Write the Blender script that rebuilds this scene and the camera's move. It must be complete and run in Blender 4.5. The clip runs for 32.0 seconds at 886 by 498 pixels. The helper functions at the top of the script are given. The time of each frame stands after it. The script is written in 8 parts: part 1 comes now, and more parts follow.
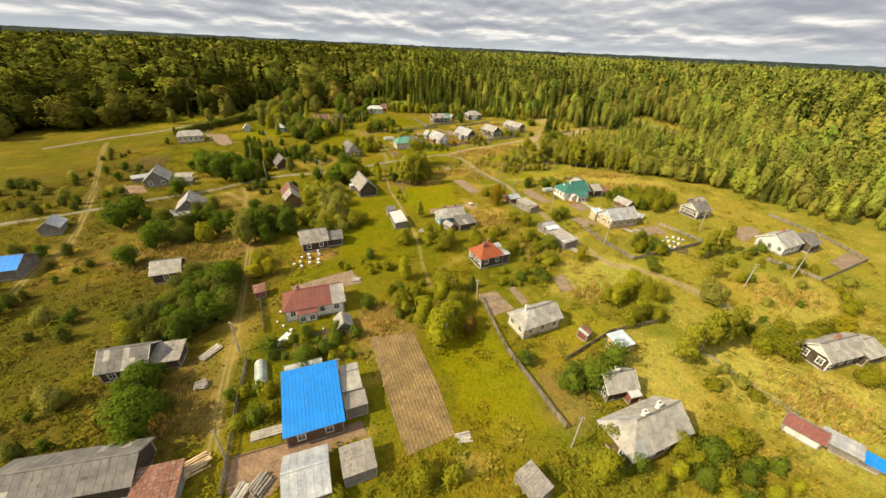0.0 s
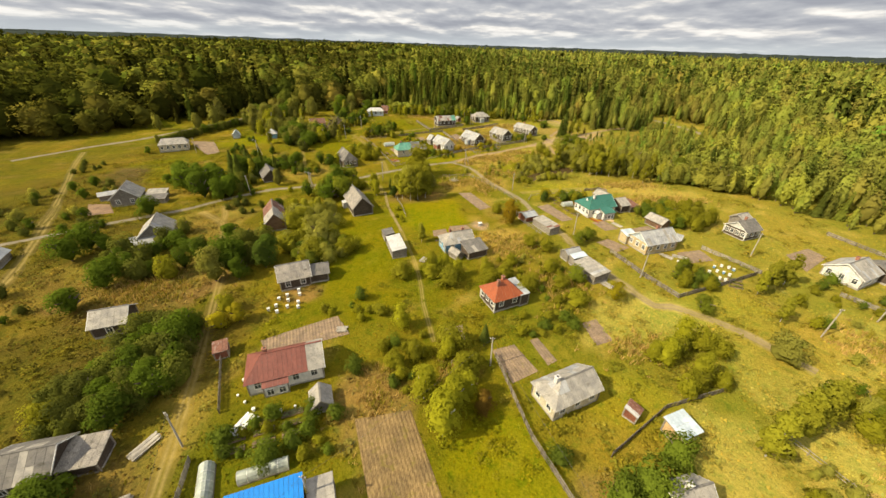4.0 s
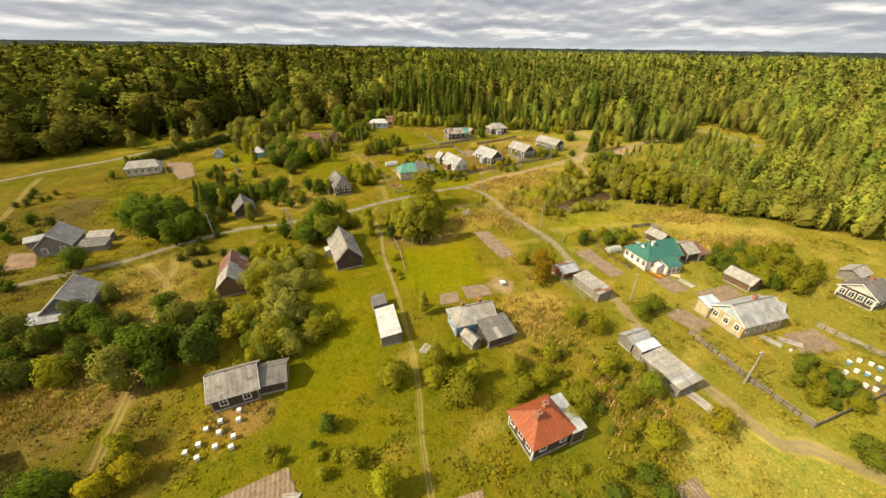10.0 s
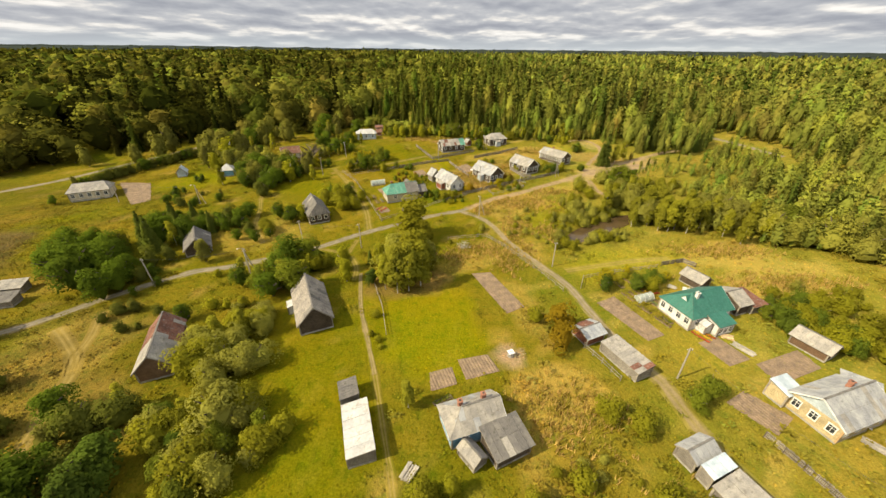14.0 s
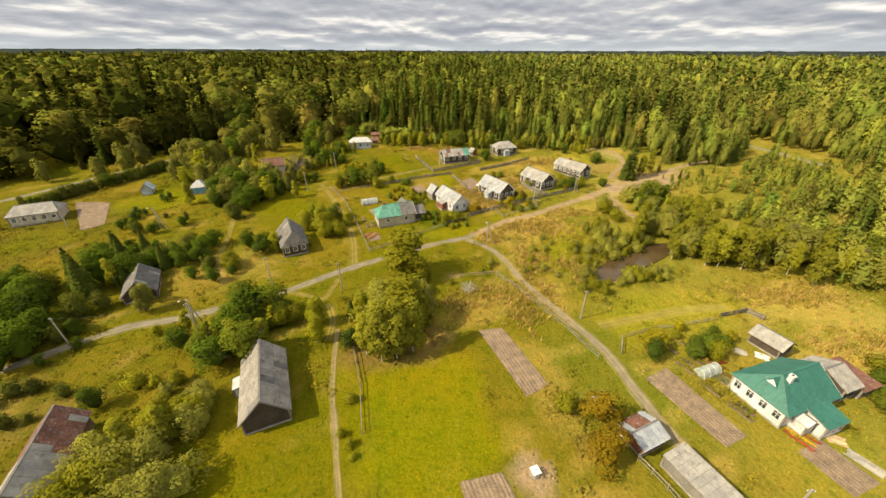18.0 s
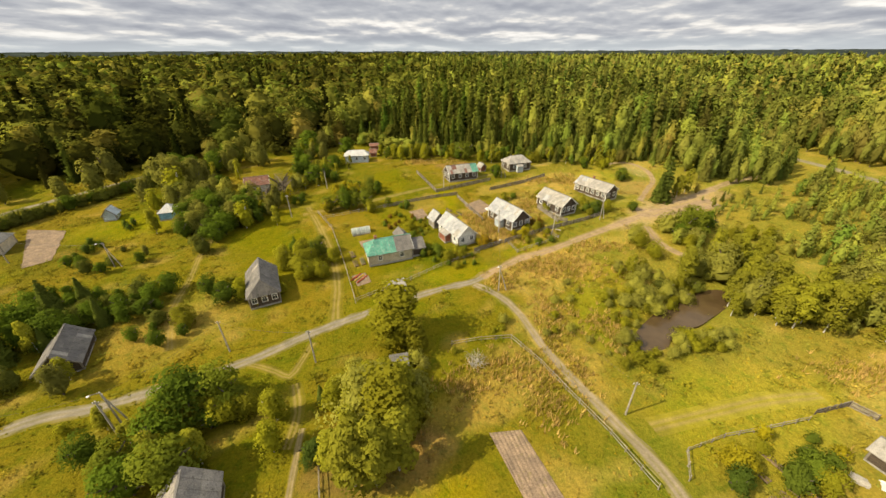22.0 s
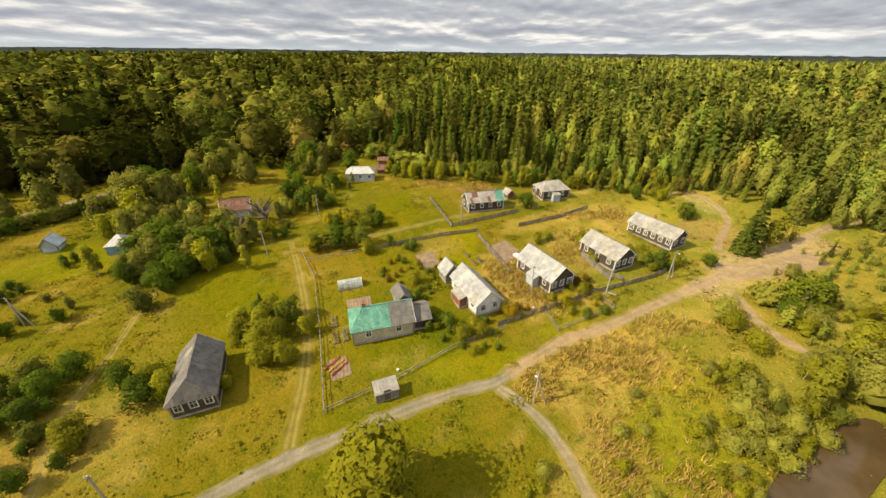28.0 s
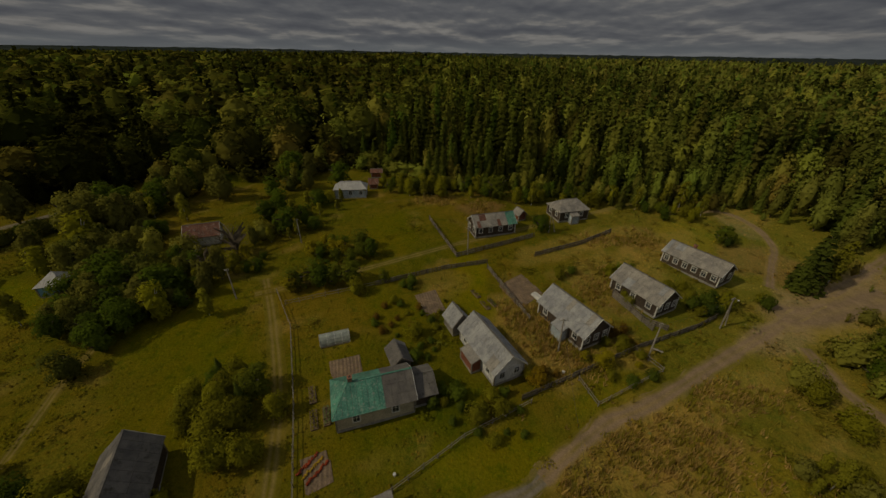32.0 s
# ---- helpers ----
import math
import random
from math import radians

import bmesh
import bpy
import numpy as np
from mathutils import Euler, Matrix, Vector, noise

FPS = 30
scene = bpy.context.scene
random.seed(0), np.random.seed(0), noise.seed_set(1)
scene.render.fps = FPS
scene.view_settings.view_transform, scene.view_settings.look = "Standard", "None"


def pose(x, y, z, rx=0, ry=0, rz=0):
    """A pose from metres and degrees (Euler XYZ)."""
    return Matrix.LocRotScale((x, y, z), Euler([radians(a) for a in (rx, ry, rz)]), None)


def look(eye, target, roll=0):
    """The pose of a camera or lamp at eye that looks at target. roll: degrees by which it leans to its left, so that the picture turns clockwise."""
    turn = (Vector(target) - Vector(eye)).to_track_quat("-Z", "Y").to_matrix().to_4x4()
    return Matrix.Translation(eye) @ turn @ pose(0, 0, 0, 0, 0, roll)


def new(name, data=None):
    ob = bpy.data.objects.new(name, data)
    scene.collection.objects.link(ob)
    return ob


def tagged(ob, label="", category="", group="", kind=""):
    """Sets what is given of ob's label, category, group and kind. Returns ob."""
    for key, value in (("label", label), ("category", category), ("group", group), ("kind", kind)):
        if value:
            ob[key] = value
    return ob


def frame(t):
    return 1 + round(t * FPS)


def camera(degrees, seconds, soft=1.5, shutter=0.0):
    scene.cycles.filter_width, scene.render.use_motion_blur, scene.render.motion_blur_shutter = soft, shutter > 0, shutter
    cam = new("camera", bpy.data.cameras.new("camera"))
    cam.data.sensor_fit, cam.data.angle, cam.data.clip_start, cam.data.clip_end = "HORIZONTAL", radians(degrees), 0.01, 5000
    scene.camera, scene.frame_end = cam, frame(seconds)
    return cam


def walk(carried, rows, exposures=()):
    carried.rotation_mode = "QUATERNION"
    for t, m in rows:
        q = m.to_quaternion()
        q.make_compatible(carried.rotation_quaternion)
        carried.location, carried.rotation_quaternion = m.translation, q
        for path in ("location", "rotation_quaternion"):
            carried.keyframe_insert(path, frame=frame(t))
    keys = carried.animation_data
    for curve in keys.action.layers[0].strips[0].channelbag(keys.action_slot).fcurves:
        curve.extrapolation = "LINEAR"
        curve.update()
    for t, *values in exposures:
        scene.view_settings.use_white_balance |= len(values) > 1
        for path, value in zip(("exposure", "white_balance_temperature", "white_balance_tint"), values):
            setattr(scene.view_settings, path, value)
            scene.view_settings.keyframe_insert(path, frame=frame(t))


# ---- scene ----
cam = camera(102.0, 32.0)
PATH = [
    (0, (-2.517, -2.544, 45.666), (-2.425, -0.802, 44.686), 2.6),
    (0.5, (-2.417, -0.444, 45.552), (-2.333, 1.296, 44.57), 2.5),
    (1, (-2.394, 1.552, 45.525), (-2.314, 3.291, 44.541), 2.4),
    (1.5, (-2.408, 3.618, 45.485), (-2.325, 5.357, 44.5), 2.3),
    (2, (-2.258, 5.884, 45.447), (-2.186, 7.622, 44.46), 2.2),
    (2.5, (-2.081, 8.175, 45.455), (-2.019, 9.912, 44.467), 2.1),
    (3, (-1.974, 10.468, 45.385), (-1.915, 12.205, 44.395), 2.1),
    (3.5, (-1.957, 12.701, 45.35), (-1.895, 14.438, 44.36), 1.9),
    (5.5, (-1.067, 22.115, 45.213), (-1.031, 23.853, 44.225), 1.5),
    (6, (-0.814, 24.482, 45.219), (-0.793, 26.221, 44.232), 1.4),
    (6.5, (-0.756, 26.876, 45.155), (-0.744, 28.616, 44.169), 1.3),
    (7, (-0.871, 29.358, 45.203), (-0.86, 31.098, 44.217), 1.2),
    (7.5, (-0.891, 31.866, 45.285), (-0.881, 33.607, 44.3), 1.1),
    (8, (-0.887, 34.243, 45.336), (-0.881, 35.985, 44.353), 0.9),
    (8.5, (-0.895, 36.559, 45.417), (-0.894, 38.301, 44.436), 0.9),
    (9, (-0.86, 39.086, 45.33), (-0.861, 40.828, 44.348), 0.8),
    (9.5, (-0.92, 41.492, 45.255), (-0.923, 43.236, 44.275), 0.8),
    (10, (-0.953, 43.951, 45.122), (-0.96, 45.695, 44.143), 0.8),
    (10.5, (-0.898, 46.428, 45.102), (-0.908, 48.172, 44.124), 0.8),
    (11, (-0.771, 48.894, 45.099), (-0.781, 50.638, 44.121), 0.7),
    (11.5, (-0.577, 51.389, 45.185), (-0.588, 53.133, 44.207), 0.7),
    (12, (-0.46, 53.956, 45.329), (-0.473, 55.701, 44.352), 0.7),
    (12.5, (-0.387, 56.48, 45.385), (-0.393, 58.226, 44.41), 0.7),
    (13, (-0.29, 58.977, 45.431), (-0.287, 60.724, 44.457), 0.6),
    (13.5, (-0.18, 61.474, 45.465), (-0.174, 63.222, 44.493), 0.5),
    (14, (-0.029, 64.048, 45.498), (-0.02, 65.797, 44.527), 0.5),
    (14.5, (0.23, 66.733, 45.416), (0.229, 68.481, 44.444), 0.4),
    (16.5, (0.758, 76.65, 44.73), (0.72, 78.399, 43.76), 0.4),
    (17, (0.856, 79.102, 44.555), (0.823, 80.852, 43.587), 0.3),
    (17.5, (0.971, 81.488, 44.444), (0.946, 83.239, 43.478), 0.3),
    (18, (1.024, 83.895, 44.579), (1.007, 85.647, 43.614), 0.1),
    (18.5, (1.017, 86.248, 44.837), (1.003, 88.001, 43.874), -0.1),
    (19, (1.104, 88.786, 45.119), (1.09, 90.539, 44.157), -0.1),
    (19.5, (1.296, 91.311, 45.261), (1.272, 93.063, 44.297), -0.1),
    (20, (1.504, 93.675, 45.305), (1.466, 95.426, 44.34), -0.2),
    (20.5, (1.665, 96.036, 45.346), (1.617, 97.787, 44.381), -0.2),
    (21, (1.734, 98.426, 45.434), (1.682, 100.178, 44.471), -0.2),
    (21.5, (1.8, 100.821, 45.506), (1.742, 102.574, 44.544), -0.2),
    (22, (1.893, 103.239, 45.478), (1.835, 104.991, 44.515), -0.3),
    (22.5, (2.074, 105.595, 45.398), (2.022, 107.347, 44.435), -0.4),
    (23, (2.21, 107.862, 45.281), (2.157, 109.614, 44.317), -0.4),
    (23.5, (2.396, 110.222, 45.271), (2.329, 111.974, 44.307), -0.3),
    (24, (2.492, 112.49, 45.249), (2.411, 114.241, 44.286), -0.3),
    (24.5, (2.558, 114.675, 45.196), (2.464, 116.425, 44.234), -0.3),
    (25, (2.725, 116.891, 45.175), (2.616, 118.641, 44.212), -0.2),
    (25.5, (2.635, 119.222, 45.221), (2.515, 120.97, 44.258), -0.2),
    (27.5, (1.648, 128.059, 45.347), (1.499, 129.807, 44.386), 0.4),
    (28, (1.272, 130.222, 45.36), (1.121, 131.97, 44.4), 0.6),
    (28.5, (0.895, 132.338, 45.361), (0.765, 134.087, 44.401), 0.6),
    (29, (0.442, 134.312, 45.507), (0.346, 136.065, 44.547), 0.7),
    (29.5, (0.078, 136.346, 45.618), (-0.012, 138.099, 44.659), 0.7),
    (30, (-0.313, 138.276, 45.66), (-0.41, 140.028, 44.702), 0.7),
    (30.5, (-0.82, 140.216, 45.587), (-0.924, 141.968, 44.629), 0.8),
    (31, (-1.311, 142.311, 45.445), (-1.418, 144.063, 44.486), 0.8),
    (31.5, (-1.761, 144.251, 45.352), (-1.873, 146.003, 44.394), 0.9),
    (32, (-2.118, 145.994, 45.318), (-2.241, 147.745, 44.36), 0.9),
]
FADE = [(0.0, 0.13), (28.4, 0.13), (29.0, -0.15), (29.5, -0.53), (30.0, -0.85), (30.5, -1.22), (31.0, -1.6), (31.5, -2.0), (32.0, -2.46)]
walk(cam, [(t, look(eye, target, roll)) for t, eye, target, roll in PATH], [(t, stops, 6720.0) for t, stops in FADE])

# ---- world, sun ----
SUN_EL, SUN_AZ = radians(42.0), radians(20.0)
world = bpy.data.worlds.new("sky_world")
scene.world = world
world.use_nodes = True


def link(nt, a, b):
    nt.links.new(a, b)


def node(nt, kind, **values):
    n = nt.nodes.new(kind)
    for key, value in values.items():
        if key in n.inputs:
            n.inputs[key].default_value = value
    return n


def math_node(nt, op, a, b):
    n = nt.nodes.new("ShaderNodeMath")
    n.operation = op
    for slot, v in zip(n.inputs, (a, b)):
        if isinstance(v, (int, float)):
            slot.default_value = v
        else:
            link(nt, v, slot)
    return n.outputs[0]


def ramp_node(nt, fac, stops, smooth=False):
    n = nt.nodes.new("ShaderNodeValToRGB")
    el = n.color_ramp.elements
    while len(el) < len(stops):
        el.new(0.5)
    for e, (p, c) in zip(el, stops):
        e.position, e.color = p, (*c, 1) if len(c) == 3 else c
    if smooth:
        n.color_ramp.interpolation = "EASE"
    link(nt, fac, n.inputs[0])
    return n.outputs[0]


def mix_color(nt, fac, a, b, blend="MIX"):
    n = nt.nodes.new("ShaderNodeMix")
    n.data_type, n.blend_type = "RGBA", blend
    for slot, v in ((n.inputs[0], fac), (n.inputs[6], a), (n.inputs[7], b)):
        if isinstance(v, (int, float)):
            slot.default_value = v
        elif isinstance(v, tuple):
            slot.default_value = (*v, 1)
        else:
            link(nt, v, slot)
    return n.outputs[2]


def build_sky():
    nt = world.node_tree
    nt.nodes.clear()
    sky = nt.nodes.new("ShaderNodeTexSky")
    sky.sky_type, sky.sun_disc = "NISHITA", False
    sky.sun_elevation, sky.sun_rotation = SUN_EL, radians(250.0)
    sky.air_density, sky.dust_density, sky.ozone_density = 1.0, 1.2, 1.0
    co = nt.nodes.new("ShaderNodeTexCoord")
    sep = nt.nodes.new("ShaderNodeSeparateXYZ")
    link(nt, co.outputs["Generated"], sep.inputs[0])

    def billow(scale, lift, rise, detail, rough):
        """Noise on a flat cloud deck overhead, so that the rows grow flatter and smaller towards the horizon."""
        over = math_node(nt, "MAXIMUM", math_node(nt, "ADD", sep.outputs[2], 0.12 + lift), 0.03)
        at = nt.nodes.new("ShaderNodeCombineXYZ")
        link(nt, math_node(nt, "MULTIPLY", math_node(nt, "DIVIDE", sep.outputs[0], over), scale), at.inputs[0])
        link(nt, math_node(nt, "MULTIPLY", math_node(nt, "DIVIDE", sep.outputs[1], over), scale * 0.8), at.inputs[1])
        at.inputs[2].default_value = 7.3 + rise
        n = node(nt, "ShaderNodeTexNoise", Scale=1.0, Detail=detail, Roughness=rough)
        link(nt, at.outputs[0], n.inputs["Vector"])
        return n.outputs["Fac"]

    # heaped clouds in flat layers: bright along their upper edges, blue-grey underneath
    here, above = billow(1.55, 0.0, 0.0, 8.0, 0.52), billow(1.55, 0.011, 0.0, 8.0, 0.52)
    lit = math_node(nt, "MULTIPLY", math_node(nt, "SUBTRACT", here, above), 2.2)
    mass = billow(0.6, 0.0, 3.0, 4.0, 0.5)
    level = math_node(nt, "ADD", math_node(nt, "ADD", lit, 0.5), math_node(nt, "MULTIPLY", math_node(nt, "SUBTRACT", 0.5, mass), 0.75))
    tone = ramp_node(nt, level, [(0.15, (0.38, 0.405, 0.465)), (0.40, (0.48, 0.505, 0.555)), (0.60, (0.58, 0.60, 0.635)), (0.76, (0.82, 0.81, 0.79)), (0.95, (1.04, 1.02, 0.98))])
    gaps = ramp_node(nt, here, [(0.16, (0, 0, 0)), (0.22, (1, 1, 1))], True)
    low = ramp_node(nt, sep.outputs[2], [(0.0, (0.25, 0.25, 0.25)), (0.04, (1, 1, 1))], True)
    tone = mix_color(nt, low, (0.60, 0.66, 0.70), tone)
    # a cloudy sky grows brighter towards the zenith
    tone = mix_color(nt, 1.0, tone, ramp_node(nt, sep.outputs[2], [(0.12, (1, 1, 1)), (0.75, (1.55, 1.52, 1.45))], True), "MULTIPLY")
    cover = mix_color(nt, low, (1, 1, 1), gaps)
    b_sky = node(nt, "ShaderNodeBackground", Strength=0.11)
    link(nt, sky.outputs[0], b_sky.inputs[0])
    b_cloud = node(nt, "ShaderNodeBackground", Strength=0.90)
    link(nt, tone, b_cloud.inputs[0])
    mixer = nt.nodes.new("ShaderNodeMixShader")
    link(nt, cover, mixer.inputs[0])
    link(nt, b_sky.outputs[0], mixer.inputs[1])
    link(nt, b_cloud.outputs[0], mixer.inputs[2])
    out = nt.nodes.new("ShaderNodeOutputWorld")
    link(nt, mixer.outputs[0], out.inputs[0])


build_sky()
sun = new("sun", bpy.data.lights.new("sun", "SUN"))
sun.data.energy, sun.data.angle, sun.data.color = 6.0, radians(0.6), (1.0, 0.87, 0.60)
sun.matrix_world = look((-300 * math.cos(SUN_AZ), -300 * math.sin(SUN_AZ), 300 * math.tan(SUN_EL)), (0, 0, 0))


# ---- materials ----
def base_material(name, rough=0.9, metallic=0.0, spec=0.3):
    m = bpy.data.materials.new(name)
    m.use_nodes = True
    nt = m.node_tree
    b = nt.nodes["Principled BSDF"]
    b.inputs["Roughness"].default_value = rough
    b.inputs["Metallic"].default_value = metallic
    b.inputs["Specular IOR Level"].default_value = spec
    return m, nt, b


def noise_fac(nt, scale, detail=4.0, rough=0.6, stretch=(1, 1, 1), object_space=True):
    co = nt.nodes.new("ShaderNodeTexCoord")
    mp = nt.nodes.new("ShaderNodeMapping")
    mp.inputs["Scale"].default_value = stretch
    link(nt, co.outputs["Object"], mp.inputs[0])
    n = node(nt, "ShaderNodeTexNoise", Scale=scale, Detail=detail, Roughness=rough)
    link(nt, mp.outputs[0], n.inputs["Vector"])
    return n.outputs["Fac"]


def bump(nt, b, height, strength=0.4, distance=0.05):
    n = node(nt, "ShaderNodeBump", Strength=strength, Distance=distance)
    link(nt, height, n.inputs["Height"])
    link(nt, n.outputs[0], b.inputs["Normal"])


def rough_stuff(name, dark, mid, light, coarse=0.6, fine=9.0, rough=0.92, bumps=0.5, stretch=(1, 1, 1), vary=0.0, metallic=0.0, stain=None, spec=0.3, patchy=1.0):
    """Grain at two scales between three tones, optional stains and piece by piece variation."""
    m, nt, b = base_material(name, rough, metallic, spec)
    a = noise_fac(nt, fine, 6.0, 0.65, stretch)
    c = noise_fac(nt, coarse, 3.0, 0.6)
    col = ramp_node(nt, a, [(0.3, dark), (0.5, mid), (0.72, light)])
    patch = ramp_node(nt, c, [(0.35, tuple(1 - (1 - c) * patchy for c in (0.72, 0.72, 0.74))), (0.65, tuple(1 + (c - 1) * patchy for c in (1.15, 1.13, 1.08)))])
    col = mix_color(nt, 1.0, col, patch, "MULTIPLY")
    if stain:
        s = ramp_node(nt, noise_fac(nt, coarse * 2.3, 5.0, 0.7), [(0.56, (0, 0, 0)), (0.68, (1, 1, 1))])
        col = mix_color(nt, s, col, stain)
    if vary:
        info = nt.nodes.new("ShaderNodeObjectInfo")
        v = ramp_node(nt, info.outputs["Random"], [(0.0, (1 - vary,) * 3), (1.0, (1 + vary,) * 3)])
        col = mix_color(nt, 1.0, col, v, "MULTIPLY")
    link(nt, col, b.inputs["Base Color"])
    if bumps:
        bump(nt, b, a, bumps, 0.03)
    return m


def board_material(name, dark, light, pitch=0.22, vertical=False, vary=0.12, stain=None):
    """Wall boards or logs: shadowed joints as relief, grain along the board."""
    m, nt, b = base_material(name, 0.85)
    co = nt.nodes.new("ShaderNodeTexCoord")
    sep = nt.nodes.new("ShaderNodeSeparateXYZ")
    link(nt, co.outputs["Object"], sep.inputs[0])
    along = math_node(nt, "ADD", sep.outputs[0], sep.outputs[1]) if vertical else sep.outputs[2]
    row = math_node(nt, "DIVIDE", along, pitch)
    tooth = math_node(nt, "FRACT", row, 0)
    edge = ramp_node(nt, tooth, [(0.0, (0, 0, 0)), (0.14, (1, 1, 1)), (0.86, (1, 1, 1)), (1.0, (0, 0, 0))])
    grain = noise_fac(nt, 5.0, 5.0, 0.6, (4, 4, 0.4) if vertical else (0.5, 0.5, 6))
    wear = noise_fac(nt, 0.8, 4.0, 0.6)
    col = ramp_node(nt, grain, [(0.3, dark), (0.7, light)])
    tone = ramp_node(nt, wear, [(0.35, (0.75,) * 3), (0.65, (1.15,) * 3)])
    col = mix_color(nt, 1.0, col, tone, "MULTIPLY")
    if stain:
        col = mix_color(nt, ramp_node(nt, noise_fac(nt, 1.7, 5.0, 0.7), [(0.55, (0, 0, 0)), (0.7, (1, 1, 1))]), col, stain)
    joint = mix_color(nt, edge, tuple(c * 0.5 for c in dark), col)
    info = nt.nodes.new("ShaderNodeObjectInfo")
    v = ramp_node(nt, info.outputs["Random"], [(0.0, (1 - vary,) * 3), (1.0, (1 + vary,) * 3)])
    link(nt, mix_color(nt, 1.0, joint, v, "MULTIPLY"), b.inputs["Base Color"])
    bump(nt, b, edge, 0.6, 0.03)
    return m


def crown_normal(nt, *shaders):
    """Leaf clumps take the light as the crown's rounded outline does, with some of their own tilt."""
    at = nt.nodes.new("ShaderNodeAttribute")
    at.attribute_name = "nrm"
    turn = nt.nodes.new("ShaderNodeVectorTransform")
    turn.vector_type, turn.convert_from, turn.convert_to = "NORMAL", "OBJECT", "WORLD"
    link(nt, at.outputs["Vector"], turn.inputs[0])
    for s in shaders:
        link(nt, turn.outputs[0], s.inputs["Normal"])


def leafy(name, share, rounded=True):
    """A thin leaf: dull on its face, letting some light through."""
    m = bpy.data.materials.new(name)
    m.use_nodes = True
    nt = m.node_tree
    nt.nodes.remove(nt.nodes["Principled BSDF"])
    face, back = nt.nodes.new("ShaderNodeBsdfDiffuse"), nt.nodes.new("ShaderNodeBsdfTranslucent")
    mixer = nt.nodes.new("ShaderNodeMixShader")
    mixer.inputs[0].default_value = share
    link(nt, face.outputs[0], mixer.inputs[1])
    link(nt, back.outputs[0], mixer.inputs[2])
    link(nt, mixer.outputs[0], nt.nodes["Material Output"].inputs[0])
    if rounded:
        crown_normal(nt, face)

    def paint(col):
        link(nt, col, face.inputs[0])
        link(nt, mix_color(nt, 1.0, col, (1.25, 1.2, 0.6), "MULTIPLY"), back.inputs[0])
    return m, nt, paint


def leaf_material(name, dark, light, vary=0.16):
    m, nt, paint = leafy(name, 0.3)
    geo = nt.nodes.new("ShaderNodeNewGeometry")
    info = nt.nodes.new("ShaderNodeObjectInfo")
    dark = tuple(d * 0.3 + c * 0.72 for d, c in zip(dark, light))
    light = tuple(c * 1.12 for c in light)
    col = ramp_node(nt, geo.outputs["Random Per Island"], [(0.0, dark), (1.0, light)])
    big = ramp_node(nt, info.outputs["Random"], [(0.0, (1 - vary, 1 - vary * 1.2, 1 - vary)), (1.0, (1 + vary * 1.2, 1 + vary, 1 - vary * 0.3))])
    paint(mix_color(nt, 1.0, col, big, "MULTIPLY"))
    return m


def forest_material(name, dark, light):
    """Leaves of a wood: tone by tree, with clumps and twigs as a finer grain."""
    m, nt, paint = leafy(name, 0.3)
    geo = nt.nodes.new("ShaderNodeNewGeometry")
    col = ramp_node(nt, geo.outputs["Random Per Island"], [(0.0, dark), (1.0, light)])
    clump = ramp_node(nt, noise_fac(nt, 0.75, 5.0, 0.7), [(0.32, (0.88, 0.89, 0.90)), (0.68, (1.11, 1.10, 1.08))])
    col = mix_color(nt, 1.0, col, clump, "MULTIPLY")
    attr = nt.nodes.new("ShaderNodeAttribute")
    attr.attribute_name = "tone"
    paint(mix_color(nt, 1.0, col, attr.outputs["Color"], "MULTIPLY"))
    return m


def cover_material():
    """Meadow: the kind of growth comes from the ground's cover colours, with blades and tussocks on top."""
    m, nt, b = base_material("meadow", 1.0, 0.0, 0.02)
    attr = nt.nodes.new("ShaderNodeAttribute")
    attr.attribute_name = "cover"
    fine = noise_fac(nt, 3.0, 8.0, 0.8)
    tussock = noise_fac(nt, 0.55, 7.0, 0.75)
    swathe = noise_fac(nt, 0.16, 6.0, 0.7, (1.0, 0.45, 1.0))
    drift = noise_fac(nt, 0.05, 5.0, 0.65)
    col = attr.outputs["Color"]
    straw = mix_color(nt, 0.45, col, (0.33, 0.25, 0.035))
    herb = mix_color(nt, 1.0, col, (0.62, 0.80, 0.7), "MULTIPLY")
    col = mix_color(nt, ramp_node(nt, swathe, [(0.52, (0, 0, 0)), (0.72, (0.55, 0.55, 0.55))]), col, straw)
    col = mix_color(nt, ramp_node(nt, tussock, [(0.36, (0.9, 0.9, 0.9)), (0.50, (0, 0, 0))]), col, herb)
    col = mix_color(nt, 1.0, col, ramp_node(nt, fine, [(0.3, (0.58, 0.62, 0.56)), (0.7, (1.42, 1.38, 1.32))]), "MULTIPLY")
    col = mix_color(nt, 1.0, col, ramp_node(nt, drift, [(0.35, (0.85, 0.96, 0.8)), (0.65, (1.16, 1.04, 1.1))]), "MULTIPLY")
    link(nt, col, b.inputs["Base Color"])
    bump(nt, b, tussock, 0.8, 0.5)
    return m


